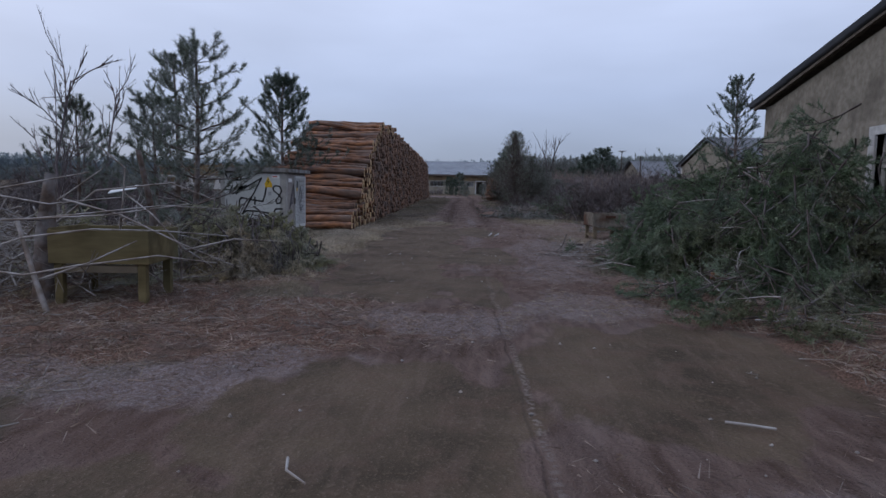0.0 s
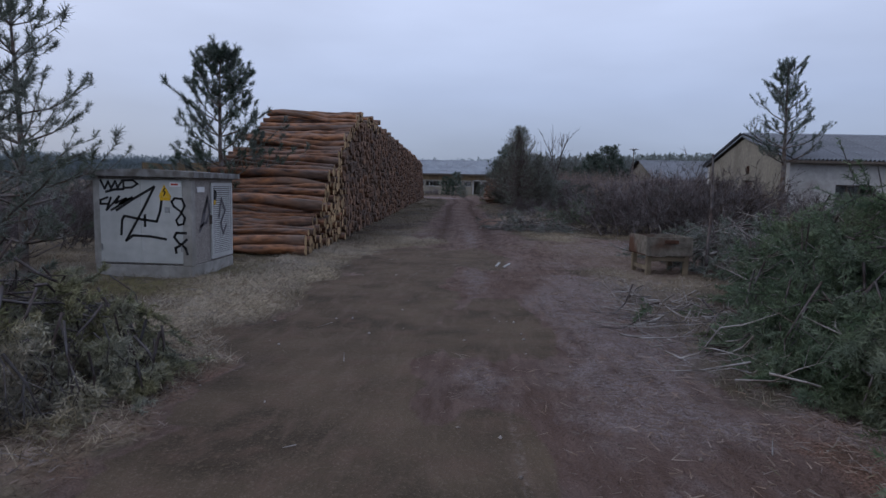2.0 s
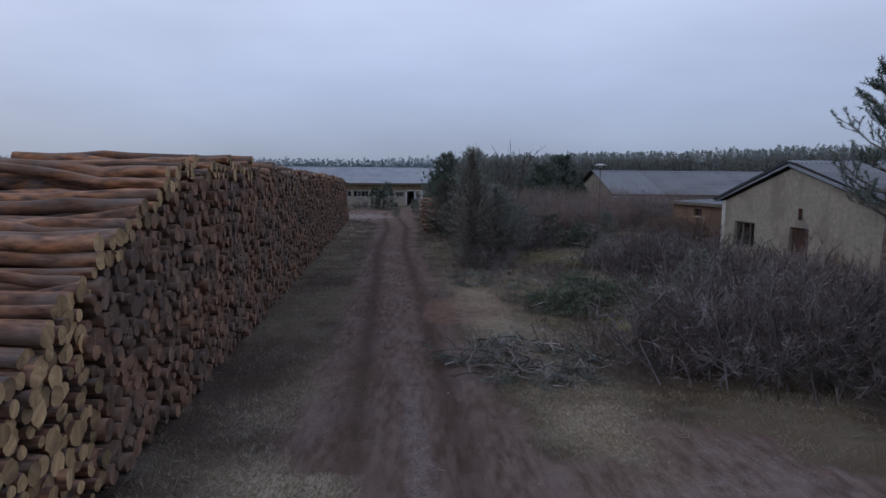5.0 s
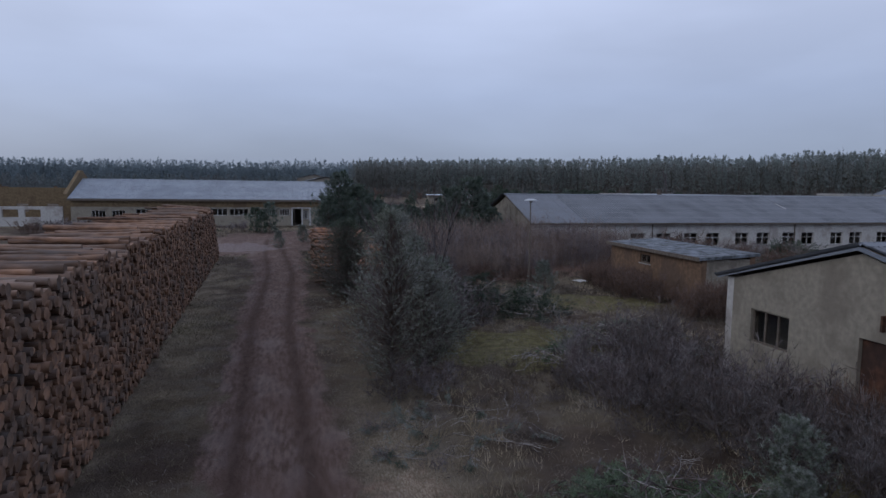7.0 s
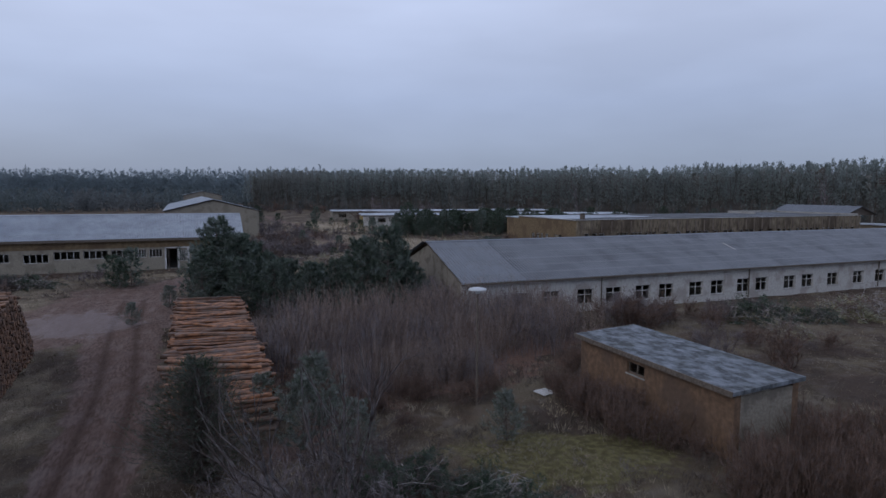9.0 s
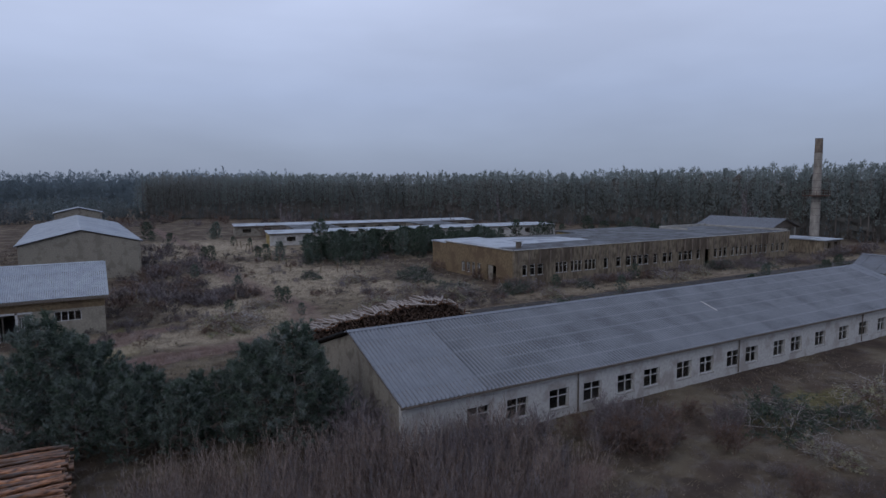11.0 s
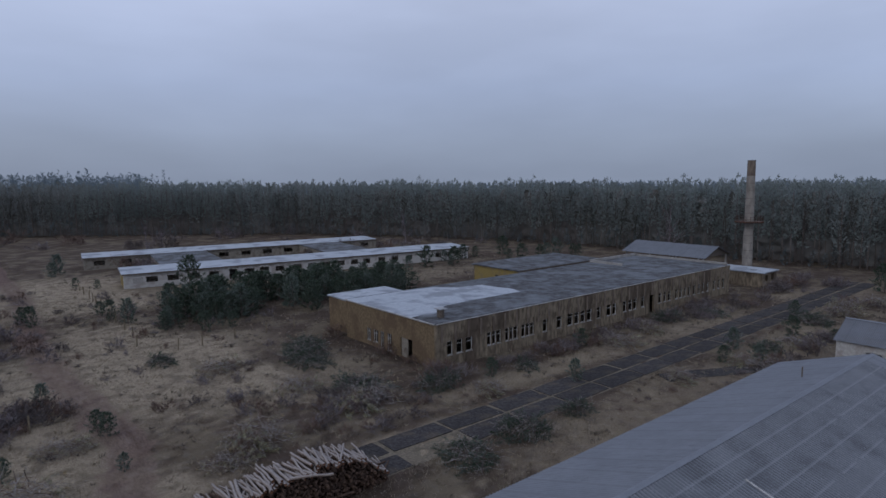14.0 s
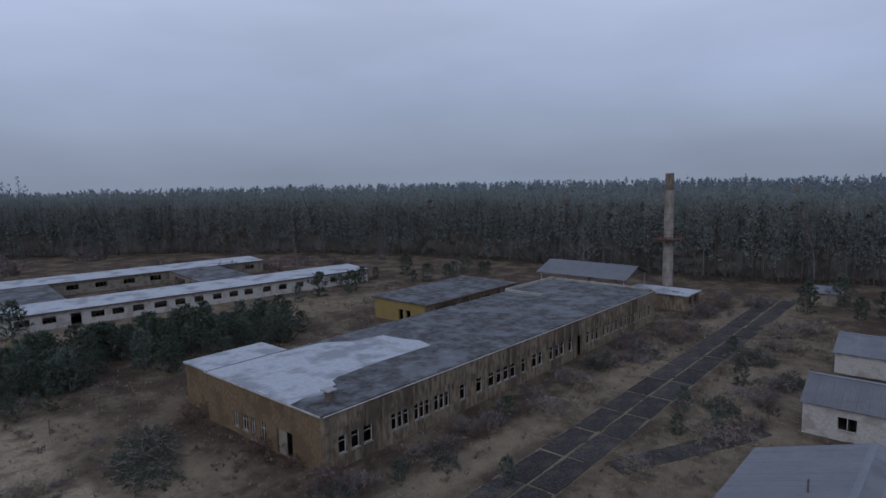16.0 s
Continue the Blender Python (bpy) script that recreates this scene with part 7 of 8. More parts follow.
        d = unit(np.stack([r2.normal(size=n) * lean, r2.normal(size=n) * lean, np.ones(n)], 1))
        grow(b, np.zeros((n, 3)) - (0, 0, 0.05), d, h * 0.8, 0.012 * h / (1.6 if k == 0 else 1.8), r2, 4, (9, 5, 4) if k == 0 else (16, 7, 6), 0.38, 0.18, 0.42 if k == 0 else 0.36, sides=6, fine=0.008 if k == 0 else 0.010)
        part("limb_crown", b.mesh("limb_crown"), nk, t)
    for k, (x, y, h) in enumerate(((176, 128, 15), (150, 152, 14), (172, 112, 13), (120, 216, 11), (60, 250, 9))):
        t = thing("bare_tree", x, y, 0, 0, "tall bare tree at the forest's edge", "tree")
        r2 = np.random.RandomState(130 + k)
        b = Buf()
        grow(b, np.zeros((1, 3)), np.array([[0.0, 0.03, 1]]), h * 0.85, 0.012 * h, r2, 4, (12, 6, 4), 0.4, 0.2, 0.4, sides=6)
        part("limb_crown", b.mesh("limb_crown"), "twig", t)

    # heaps of cut branches
    def pile(seed, x, y, rx, ry, h, n, length, lab3, nk="needle_cut", wk="twig_dark", rz=0, **kw):
        return plant("brush_pile", pile_mesh(seed, rx, ry, h, n, length, **kw), (wk, nk, "stick"), lab3, "brush pile", ("bough_wood", "foliage", "bare_brushwood"), "", x, y, rz)

    pile(120, 5.7, 18.2, 1.6, 3.5, 1.75, 250, 1.3, "high heap of cut green pine boughs by the house", per=44, size=0.066, width=0.012, sticks=30, droop=1.2, n_side=12, green=0.96, r=0.011)
    pile(121, 6.0, 16.6, 0.9, 1.3, 2.1, 100, 1.1, "drooping crown of a cut pine on the heap", per=44, size=0.066, width=0.012, droop=1.4, n_side=12, green=1.0, sticks=8, r=0.011)
    pile(122, -2.55, 16.9, 1.15, 1.25, 0.85, 200, 0.8, "heap of brownish frosted pine boughs beside the kiosk", nk="needle_brown", per=46, size=0.055, width=0.012, sticks=6, droop=1.2, n_side=10, r=0.009)
    pile(123, -4.7, 14.9, 1.5, 1.3, 0.85, 50, 1.3, "tangle of frosted branches and brushwood", nk="needle_brown", wk="stick", per=26, size=0.06, width=0.010, sticks=190, green=0.7, r=0.008)
    pile(136, -3.7, 15.0, 1.2, 1.1, 0.9, 0, 1.5, "tangle of thick frosted branches over the wooden trough", sticks=70, r=0.010)
    pile(124, 7.3, 26.2, 2.4, 2.8, 1.0, 150, 1.5, "low tangle of cut branches and green boughs", nk="needle_frost", per=20, size=0.08, width=0.012, sticks=70, green=0.85, n_side=11)
    pile(132, 4.4, 14.9, 1.1, 1.5, 0.32, 60, 0.9, "low spread of green boughs and twigs on the litter", per=30, size=0.066, width=0.011, sticks=18, green=0.6, r=0.008)
    pile(139, 4.65, 17.9, 1.05, 1.6, 1.05, 170, 0.9, "low green boughs drooping onto the litter", per=36, size=0.066, width=0.011, sticks=14, droop=1.2, n_side=12, green=0.97, r=0.009)
    pile(133, 3.5, 19.6, 0.9, 2.4, 0.22, 14, 0.9, "frosted twigs strewn beside the heap", sticks=60, green=0.3, r=0.008, per=14, size=0.075, width=0.010)
    pile(138, 5.0, 18.5, 1.15, 2.1, 1.15, 130, 1.1, "drooping green boughs at the foot of the heap", per=40, size=0.066, width=0.012, sticks=16, droop=1.3, n_side=12, green=0.97, r=0.010)
    pile(137, 6.0, 20.9, 1.3, 1.9, 1.35, 130, 1.2, "green end of the bough heap beside the trough", per=40, size=0.066, width=0.012, sticks=24, droop=1.2, n_side=12, green=0.95, r=0.010)
    pile(134, 12.3, 53.0, 2.6, 1.5, 0.95, 90, 1.6, "heap of frosted boughs and branches before the house", nk="needle_frost", per=12, size=0.11, width=0.017, sticks=60, green=0.6)
    pile(135, 11.2, 59.2, 1.6, 1.2, 1.1, 60, 1.4, "dark heap of cut pine boughs in the grass", nk="needle", wk="stick", per=14, size=0.12, width=0.018, sticks=20)
    pile(125, 6.6, 41.7, 2.3, 1.6, 0.85, 150, 1.3, "low heap of frosted green pine boughs", nk="needle_cut", per=16, size=0.10, width=0.014, sticks=30)
    pile(126, 8.3, 60.4, 2.3, 1.7, 1.5, 110, 1.4, "dark heap of cut pine boughs in the grass", nk="needle", per=16, size=0.12, width=0.018, sticks=20)
    pile(127, 3.0, 35.6, 1.4, 1.6, 0.35, 50, 1.2, "low scatter of frosted boughs in the grass", nk="needle_frost", per=12, size=0.10, width=0.013, sticks=40)
    pile(128, 4.0, 46.6, 2.4, 2.0, 0.3, 25, 1.2, "loose frosted branches lying in the grass", nk="needle_frost", sticks=30, green=0.6, r=0.008)
    pile(129, 9.5, 51.8, 2.0, 1.0, 0.45, 20, 1.2, "loose frosted branches in the moss", sticks=40, green=0.4)
    first = pile(130, 41.3, 77.0, 2.6, 2.0, 1.5, 60, 2.2, "heap of cut boughs and branches before the barn", nk="needle", per=6, size=0.26, width=0.05, sticks=45, r=0.022, n_side=7)
    second = pile(131, 50.3, 75.0, 3.4, 2.2, 1.5, 60, 2.4, "heap of cut boughs and branches before the barn", nk="needle_brown", wk="twig_brown", green=0.4, per=6, size=0.26, width=0.05, sticks=85, r=0.022, n_side=7)
    spots = [(56, 74.5, 0.9), (50.2, 139.2, 1.15), (81.7, 118.2, 0.95), (97.6, 121.2, 0.9), (85, 103.4, 0.8), (110.7, 107.4, 0.95), (131, 105, 1.0), (48.6, 125.2, 1.1), (36, 120, 1.0), (53.2, 107.8, 0.85), (40.2, 140.2, 0.8), (52, 143, 0.9), (19.5, 119.4, 1.2), (48.6, 136, 0.8), (47.2, 121.6, 0.9), (47, 107.2, 0.8), (33, 117.6, 0.6), (92, 105, 0.7), (118, 106, 0.8), (60, 107.6, 0.7), (75, 106.4, 0.6), (-12.5, 113, 0.9), (24, 128, 0.6), (45, 75, 0.7), (39.5, 73, 0.6), (-18, 118.5, 0.7), (44, 129, 0.8), (55, 121, 0.8), (58, 116.6, 0.7), (66, 119.4, 0.6), (90, 119.6, 0.8), (105, 118.4, 0.7), (97, 104, 0.8), (104, 101.5, 0.7), (125, 107.5, 0.8), (36, 147, 0.7)]
    for k, (x, y, s) in enumerate(spots):
        o = copy_thing(first if k % 2 else second, pose(x, y, 0, 0, 0, rng.uniform(0, 360)) @ Matrix.Diagonal((s * rng.uniform(0.8, 1.2), s * rng.uniform(0.8, 1.2), s * rng.uniform(0.75, 1.15), 1)))
        o["label"] = "heap of cut boughs and branches in the dry grass"


def build_forest():
    """Tall pines round the clearing with bare trees along their edge, and farther woods."""
    rng = np.random.RandomState(17)
    edge = np.array([(26, 362), (56, 340), (90, 314), (122, 286), (146, 246), (163, 212), (168, 172), (168, 142), (170, 122), (178, 100), (190, 70), (210, 20), (232, -70)], float)
    edge_far = np.array([(-620, 520), (-240, 585), (-60, 560), (40, 520), (110, 470)], float)
    edge_low = np.array([(-420, 370), (-190, 345), (-40, 336), (30, 356)], float)

    def trees(leaf, trunk, base, h, leaves, crown=(0.35, 0.55), wide=0.12, size=0.5, bole=0.15):
        """Pines: a bole, and needle sprays in a crown that narrows to an uneven tip."""
        n = len(base)
        tip = base + np.stack([rng.normal(size=n) * 0.35, rng.normal(size=n) * 0.35, h], 1)
        trunk.tubes(base, base + (tip - base) * 0.9, bole, bole * 0.3, 4)
        low = rng.uniform(*crown, (n, 1))
        f = rng.uniform(0, 1, (n, leaves)) ** 0.85
        g = low + (1 - low) * f
        rad = (wide * h)[:, None] * rng.uniform(0.75, 1.25, (n, 1)) * np.clip(np.minimum(0.55 + 1.5 * f, 1.15 * (1 - f) ** 0.6 + 0.06), 0.05, 1.2)
        az = rng.uniform(0, 6.283, (n, leaves)) + 0.9 * np.sin(g * 23 + rng.uniform(0, 6.28, (n, 1)))
        q = rad * rng.uniform(0.25, 1.0, (n, leaves)) ** 0.7
        c = base[:, None] + (tip - base)[:, None] * g[..., None]
        p = (c + np.stack([np.cos(az) * q, np.sin(az) * q, rng.normal(size=q.shape) * 0.25], -1)).reshape(-1, 3)
        d = np.stack([np.cos(az), np.sin(az), 0.55 + 0.9 * f], -1).reshape(-1, 3) + rng.normal(size=(n * leaves, 3)) * 0.55
        ln = size * rng.uniform(0.6, 1.5, n * leaves) * np.clip(1.15 - 0.45 * f.ravel(), 0.5, 1.2)
        leaf.blades(p - unit(d) * (0.4 * ln)[:, None], p + unit(d) * (0.8 * ln)[:, None], ln * 0.62, rng)
        tips = np.repeat(tip, 5, axis=0)
        leaf.blades(tips - (0, 0, 0.9) + rng.normal(size=tips.shape) * (0.25, 0.25, 0.3), tips + rng.normal(size=tips.shape) * (0.3, 0.3, 0.25), 0.35, rng)

    def along(line, step, d0, d1):
        """Spots by chance between the depths d0 and d1 behind a line."""
        seg = np.diff(line, axis=0)
        ln = np.hypot(*seg.T)
        n = int(ln.sum() / step)
        t = (np.arange(n) + rng.uniform(0, 1, n)) * ln.sum() / n
        k = np.minimum(np.searchsorted(np.cumsum(ln), t), len(ln) - 1)
        p = line[k] + seg[k] * ((t - (np.cumsum(ln) - ln)[k]) / ln[k])[:, None]
        nrm = np.stack([-seg[k][:, 1], seg[k][:, 0]], 1) / ln[k][:, None]
        return np.concatenate([p + nrm * rng.uniform(d0, d1, n)[:, None], np.zeros((n, 1))], 1)

    def tall(p, mean, dev):
        return (mean + 0.8 * waves(p[:, 0], p[:, 1], 91, 55, 3) + rng.normal(size=len(p)) * dev).clip(mean * 0.75, mean * 1.2)

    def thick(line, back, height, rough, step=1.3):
        """Backing added inside a wood so that its gaps are not black: an uneven leaning front with a ragged top."""
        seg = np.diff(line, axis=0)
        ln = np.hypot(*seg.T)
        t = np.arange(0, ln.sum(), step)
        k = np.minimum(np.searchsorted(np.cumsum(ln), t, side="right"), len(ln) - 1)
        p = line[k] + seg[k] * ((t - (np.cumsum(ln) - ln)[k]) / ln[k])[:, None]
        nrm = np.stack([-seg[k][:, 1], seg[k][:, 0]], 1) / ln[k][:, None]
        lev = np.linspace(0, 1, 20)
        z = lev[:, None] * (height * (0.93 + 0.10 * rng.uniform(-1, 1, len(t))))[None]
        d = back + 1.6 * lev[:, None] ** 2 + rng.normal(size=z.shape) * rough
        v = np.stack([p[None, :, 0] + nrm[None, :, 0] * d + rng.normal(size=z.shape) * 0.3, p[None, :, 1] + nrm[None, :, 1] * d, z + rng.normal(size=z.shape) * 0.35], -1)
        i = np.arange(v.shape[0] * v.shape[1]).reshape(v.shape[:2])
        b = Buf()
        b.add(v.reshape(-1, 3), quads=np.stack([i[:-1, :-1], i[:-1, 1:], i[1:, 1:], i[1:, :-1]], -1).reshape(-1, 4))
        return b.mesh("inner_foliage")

    def wood(name, label, x, y, parts):
        w = thing(name, x, y, 0, 0, label, "forest", kind="stuff")
        for nm, me, k in parts:
            ob = part(nm, me, k, w)
            ob.matrix_parent_inverse = Matrix.Translation((-x, -y, 0))
            ob["kind"] = "stuff"

    crowns, under, trunks, bare = Buf(), Buf(), Buf(), Buf()
    for d0, d1, step, n, cr in ((0, 3, 1.6, 190, (0.15, 0.42)), (3, 7, 1.6, 140, (0.3, 0.55)), (7, 13, 1.5, 90, (0.5, 0.7)), (13, 24, 1.2, 46, (0.62, 0.78)), (24, 42, 1.2, 40, (0.7, 0.82))):
        p = along(edge, step, d0, d1)
        trees(crowns, trunks, p, tall(p, 17.4 + 0.045 * d0 + 0.9 * smooth(230, 330, p[:, 1]), 0.8), n, cr, 0.115, 0.62)
    p = along(edge, 2.6, -4, 3)
    trees(under, trunks, p, rng.uniform(1.5, 6.5, len(p)), 60, (0.02, 0.1), 0.26, 0.5, 0.05)
    # bare birches and saplings before the pines
    p = along(edge, 7.0, -2, 2)
    n = len(p)
    grow(bare, p, unit(np.stack([rng.normal(size=n) * 0.06, rng.normal(size=n) * 0.06, np.ones(n)], 1)), rng.uniform(7, 15, n), 0.10, rng, 4, (9, 5, 4), 0.36, 0.22, 0.36, sides=5, fine=0.035)
    p = along(edge, 0.35, -6, 1.5)
    n = len(p)
    grow(bare, p, unit(np.stack([rng.normal(size=n) * 0.3, rng.normal(size=n) * 0.3, np.ones(n)], 1)), rng.uniform(1.0, 4.0, n), 0.03, rng, 3, (5, 4), 0.45, 0.2, 0.5, fine=0.05)
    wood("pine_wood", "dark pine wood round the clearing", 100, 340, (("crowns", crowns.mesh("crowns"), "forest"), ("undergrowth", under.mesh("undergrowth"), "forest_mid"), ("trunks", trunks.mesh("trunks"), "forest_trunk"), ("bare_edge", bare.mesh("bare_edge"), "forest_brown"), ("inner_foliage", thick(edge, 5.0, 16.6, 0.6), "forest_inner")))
    # a low young wood on one side of the clearing, and the high wood behind it
    mid_c, mid_t = Buf(), Buf()
    for d0, d1 in ((0, 6), (6, 14), (14, 26), (26, 42)):
        p = along(edge_low, 2.0, d0, d1)
        trees(mid_c, mid_t, p, rng.uniform(5, 10.5, len(p)), 70, (0.03, 0.2), 0.24, 0.8, 0.08)
    wood("young_wood", "grey-green young wood paled by haze in its colour", -100, 350, (("crowns", mid_c.mesh("crowns"), "forest_mid"), ("trunks", mid_t.mesh("trunks"), "forest_mid")))
    far_c, far_t = Buf(), Buf()
    for d0, d1, n in ((0, 8, 60), (8, 18, 45), (18, 36, 30), (36, 60, 24)):
        p = along(edge_far, 2.2, d0, d1)
        trees(far_c, far_t, p, tall(p, 23.5, 1.2), n, (0.1, 0.4), 0.16, 1.5, 0.2)
    for az0, az1, d0, d1, n in ((-1.75, -0.75, 640, 860, 900), (0.05, 1.6, 420, 760, 1500)):
        az, dist = rng.uniform(az0, az1, n), rng.uniform(d0, d1, n)
        base = np.stack([40 + dist * np.sin(az), 90 + dist * np.cos(az), np.zeros(n)], 1)
        trees(far_c, far_t, base, rng.normal(24 if az0 < 0 else 13, 1.3, n).clip(9, 29), 20, (0.1, 0.4), 0.2, 2.6, 0.2)
    wood("distant_wood", "pale wood on the horizon, haze put into its colour", 0, 700, (("inner_foliage", thick(edge_far, 6.0, 21.0, 0.6, 2.0), "forest_far"), ("crowns", far_c.mesh("crowns"), "forest_far"), ("trunks", far_t.mesh("trunks"), "forest_far")))


def build_grass():
    """Tufts of dry grass over the verges, dense near the track."""
    rng = np.random.RandomState(23)
    b = Buf()
    n = 690000
    x = np.concatenate([rng.uniform(-8, 8, n // 3), rng.uniform(-11, 16, n // 3), rng.uniform(-25, 60, n // 6), rng.uniform(-10, 135, n // 6)])
    y = np.concatenate([rng.uniform(8.5, 34, n // 3), rng.uniform(30, 66, n // 3), rng.uniform(60, 110, n // 6), rng.uniform(100, 200, n // 6)])
    road, wet, rut, moss, litter, frost, straw = ground_masks(x, y)
    clump = waves(x, y, 61, 1.3) + 0.5 * waves(x, y, 62, 6)
    keep = (rng.uniform(size=n) < (1 - road) ** 2 * np.clip(0.40 + 0.8 * clump + 0.8 * straw, 0.05, 1) * (1 - 0.8 * litter) * np.where(y < 42, 1 - 0.9 * straw.clip(0, 1), 1)) & (wet < 0.3)
    keep &= ~((y > 109) & (y < 114.7) & (x > 36))
    for x0, x1, y0, y1 in ((20, 80, 83.8, 100), (-29, 9, 123.8, 137), (14.2, 32, 41, 51), (7.4, 22, 6, 23), (20, 24, 59, 69.5), (59, 129, 125.5, 150), (99, 124, 151, 166), (-5, 15, 150, 163)):
        keep &= ~((x > x0) & (x < x1) & (y > y0) & (y < y1))
    x, y = x[keep], y[keep]
    m = len(x)
    far = smooth(30, 120, y)
    p = np.stack([x, y, ground_z(x, y) - 0.01], 1)
    h = rng.uniform(0.05, 0.16, m) * (1 + 1.6 * far)
    d = unit(np.stack([rng.normal(size=m) * 0.9, rng.normal(size=m) * 0.9, np.ones(m)], 1))
    b.blades(p, p + d * h[:, None], 0.010 + 0.035 * far, rng)
    ob = part("dry_grass", b.mesh("dry_grass"), "grass")
    tagged(ob, "tufts of frosty dry grass along the track", "grass", kind="stuff")
    # short pale straw along the lane
    n = 330000
    x, y = rng.uniform(-6, 5.5, n), rng.uniform(14, 40, n)
    road, wet, rut, moss, litter, frost, straw = ground_masks(x, y)
    keep = (rng.uniform(size=n) < np.clip(1.3 * straw - 0.25, 0, 1) * np.clip(0.55 + 0.7 * waves(x, y, 66, 0.9, 3), 0, 1)) & (wet < 0.3) & ~((x < -3.3) & (y > 25))
    x, y = x[keep], y[keep]
    m = len(x)
    p = np.stack([x, y, ground_z(x, y) - 0.01], 1)
    d = unit(np.stack([rng.normal(size=m) * 1.3, rng.normal(size=m) * 1.3, np.ones(m)], 1))
    bs = Buf()
    bs.blades(p, p + d * rng.uniform(0.05, 0.17, (m, 1)), 0.008, rng)
    ob = part("verge_straw", bs.mesh("verge_straw"), "straw_verge")
    tagged(ob, "short pale frosted straw along the muddy lane", "grass", kind="stuff")
    # tussocks: pale straw and dark dead weeds
    walls = ((20, 80, 83.8, 100), (-30, 9, 123.8, 137), (14.2, 32, 40, 51), (7.4, 22, 6, 23), (20, 24, 59, 69.5), (57.8, 124.5, 124.8, 150.5), (98, 124, 151, 165), (-5, 15, 164, 200), (36, 153, 109, 114.8), (42, 124, 190, 214), (-9, -2.4, 24, 86), (1.4, 6.2, 68, 91.5), (18, 42, 105, 111))
    for key, n, seed, tall, lab in (("straw_tall", 34000, 5, 0.34, "pale dry tussocks in the field"), ("weed_dark", 42000, 6, 0.52, "dark dead weeds in the field")):
        x = np.concatenate([rng.uniform(3, 30, n // 3), rng.uniform(-14, 135, n - n // 3)])
        y = np.concatenate([rng.uniform(36, 84, n // 3), 84 + 140 * rng.uniform(0, 1, n - n // 3) ** 1.5])
        road, wet, rut, moss, litter, frost, straw = ground_masks(x, y)
        patch = waves(x, y, 30 + seed, 9, 3) + 0.6 * waves(x, y, 40 + seed, 2.5, 2) + (1.0 * straw if seed == 5 else -0.5 * straw)
        keep = (rng.uniform(size=n) < np.clip(0.15 + 1.1 * patch, 0.02, 1)) & (road < 0.35) & (moss < 0.6)
        for x0, x1, y0, y1 in walls:
            keep &= ~((x > x0) & (x < x1) & (y > y0) & (y < y1))
        x, y = x[keep], y[keep]
        m, k = len(x), 9
        p = np.repeat(np.stack([x, y, ground_z(x, y) - 0.02], 1), k, axis=0)
        p[:, :2] += rng.normal(size=(m * k, 2)) * 0.10
        d = unit(np.stack([rng.normal(size=m * k) * 0.55, rng.normal(size=m * k) * 0.55, np.ones(m * k)], 1))
        h = np.repeat(tall * rng.uniform(0.4, 1.2, m), k) * rng.uniform(0.6, 1.1, m * k)
        b = Buf()
        b.blades(p, p + d * h[:, None], 0.018 + 0.030 * smooth(60, 130, p[:, 1]), rng)
        ob = part("tussocks", b.mesh("tussocks"), key)
        tagged(ob, lab, "grass", kind="stuff")
    # dead needles and straws lying on the litter and the verge
    b = Buf()
    n = 210000
    x, y = rng.uniform(-5, 6.4, n), rng.uniform(9.2, 30, n)
    road, wet, rut, moss, litter, frost, straw = ground_masks(x, y)
    keep = (rng.uniform(size=n) < 0.06 + 0.8 * litter + 0.12 * straw + 0.2 * frost) & (wet < 0.35)
    x, y = x[keep], y[keep]
    m = len(x)
    a = rng.uniform(0, 6.283, m)
    p = np.stack([x, y, ground_z(x, y) + rng.uniform(0.004, 0.03, m)], 1)
    d = unit(np.stack([np.cos(a), np.sin(a), rng.normal(size=m) * 0.25], 1))
    b.blades(p, p + d * rng.uniform(0.04, 0.17, (m, 1)), rng.uniform(0.004, 0.010, m), rng)
    ob = part("needle_litter", b.mesh("needle_litter"), "litter")
    tagged(ob, "reddish brown dead needles and straws on the ground", "litter", kind="stuff")
    # twigs and chips strewn on the ground
    b = Buf()
    n = 4200
    x, y = rng.uniform(-7, 10, n), rng.uniform(8.8, 50, n)
    road, wet, rut, moss, litter, frost, straw = ground_masks(x, y)
    keep = rng.uniform(size=n) < 0.025 + 0.6 * litter * (1 - road) + 0.25 * (1 - road)
    keep &= ~((x > 7.2) & (y < 23))
    x, y = x[keep], y[keep]
    m = len(x)
    a, l = rng.uniform(0, 6.283, m), rng.uniform(0.05, 0.28, m)
    z = ground_z(x, y) + 0.012
    p = np.stack([x, y, z], 1)
    q = p + np.stack([np.cos(a) * l, np.sin(a) * l, rng.uniform(-0.01, 0.05, m)], 1)
    b.tubes(p, q, rng.uniform(0.002, 0.006, m), 0.002, 4)
    ob = part("strewn_twigs", b.mesh("strewn_twigs"), "stick")
    tagged(ob, "small frosted twigs strewn on the ground", "twigs", kind="stuff")
    b = Buf()
    n = 420
    x, y = rng.uniform(-3, 5.5, n), rng.uniform(8.8, 45, n)
    s = rng.uniform(0.006, 0.019, n)
    z = ground_z(x, y)
    oct_v = np.array([(1, 0, 0), (0, 1, 0), (-1, 0, 0), (0, -1, 0), (0, 0, 0.8), (0, 0, -0.6)], float)
    oct_f = np.array([(0, 1, 4), (1, 2, 4), (2, 3, 4), (3, 0, 4), (1, 0, 5), (2, 1, 5), (3, 2, 5), (0, 3, 5)])
    v = oct_v[None] * (s[:, None] * rng.uniform(0.6, 1.4, (n, 6)))[..., None] + np.stack([x, y, z + s * 0.3], 1)[:, None]
    b.add(v.reshape(-1, 3), tris=(oct_f[None] + (np.arange(n) * 6)[:, None, None]).reshape(-1, 3))
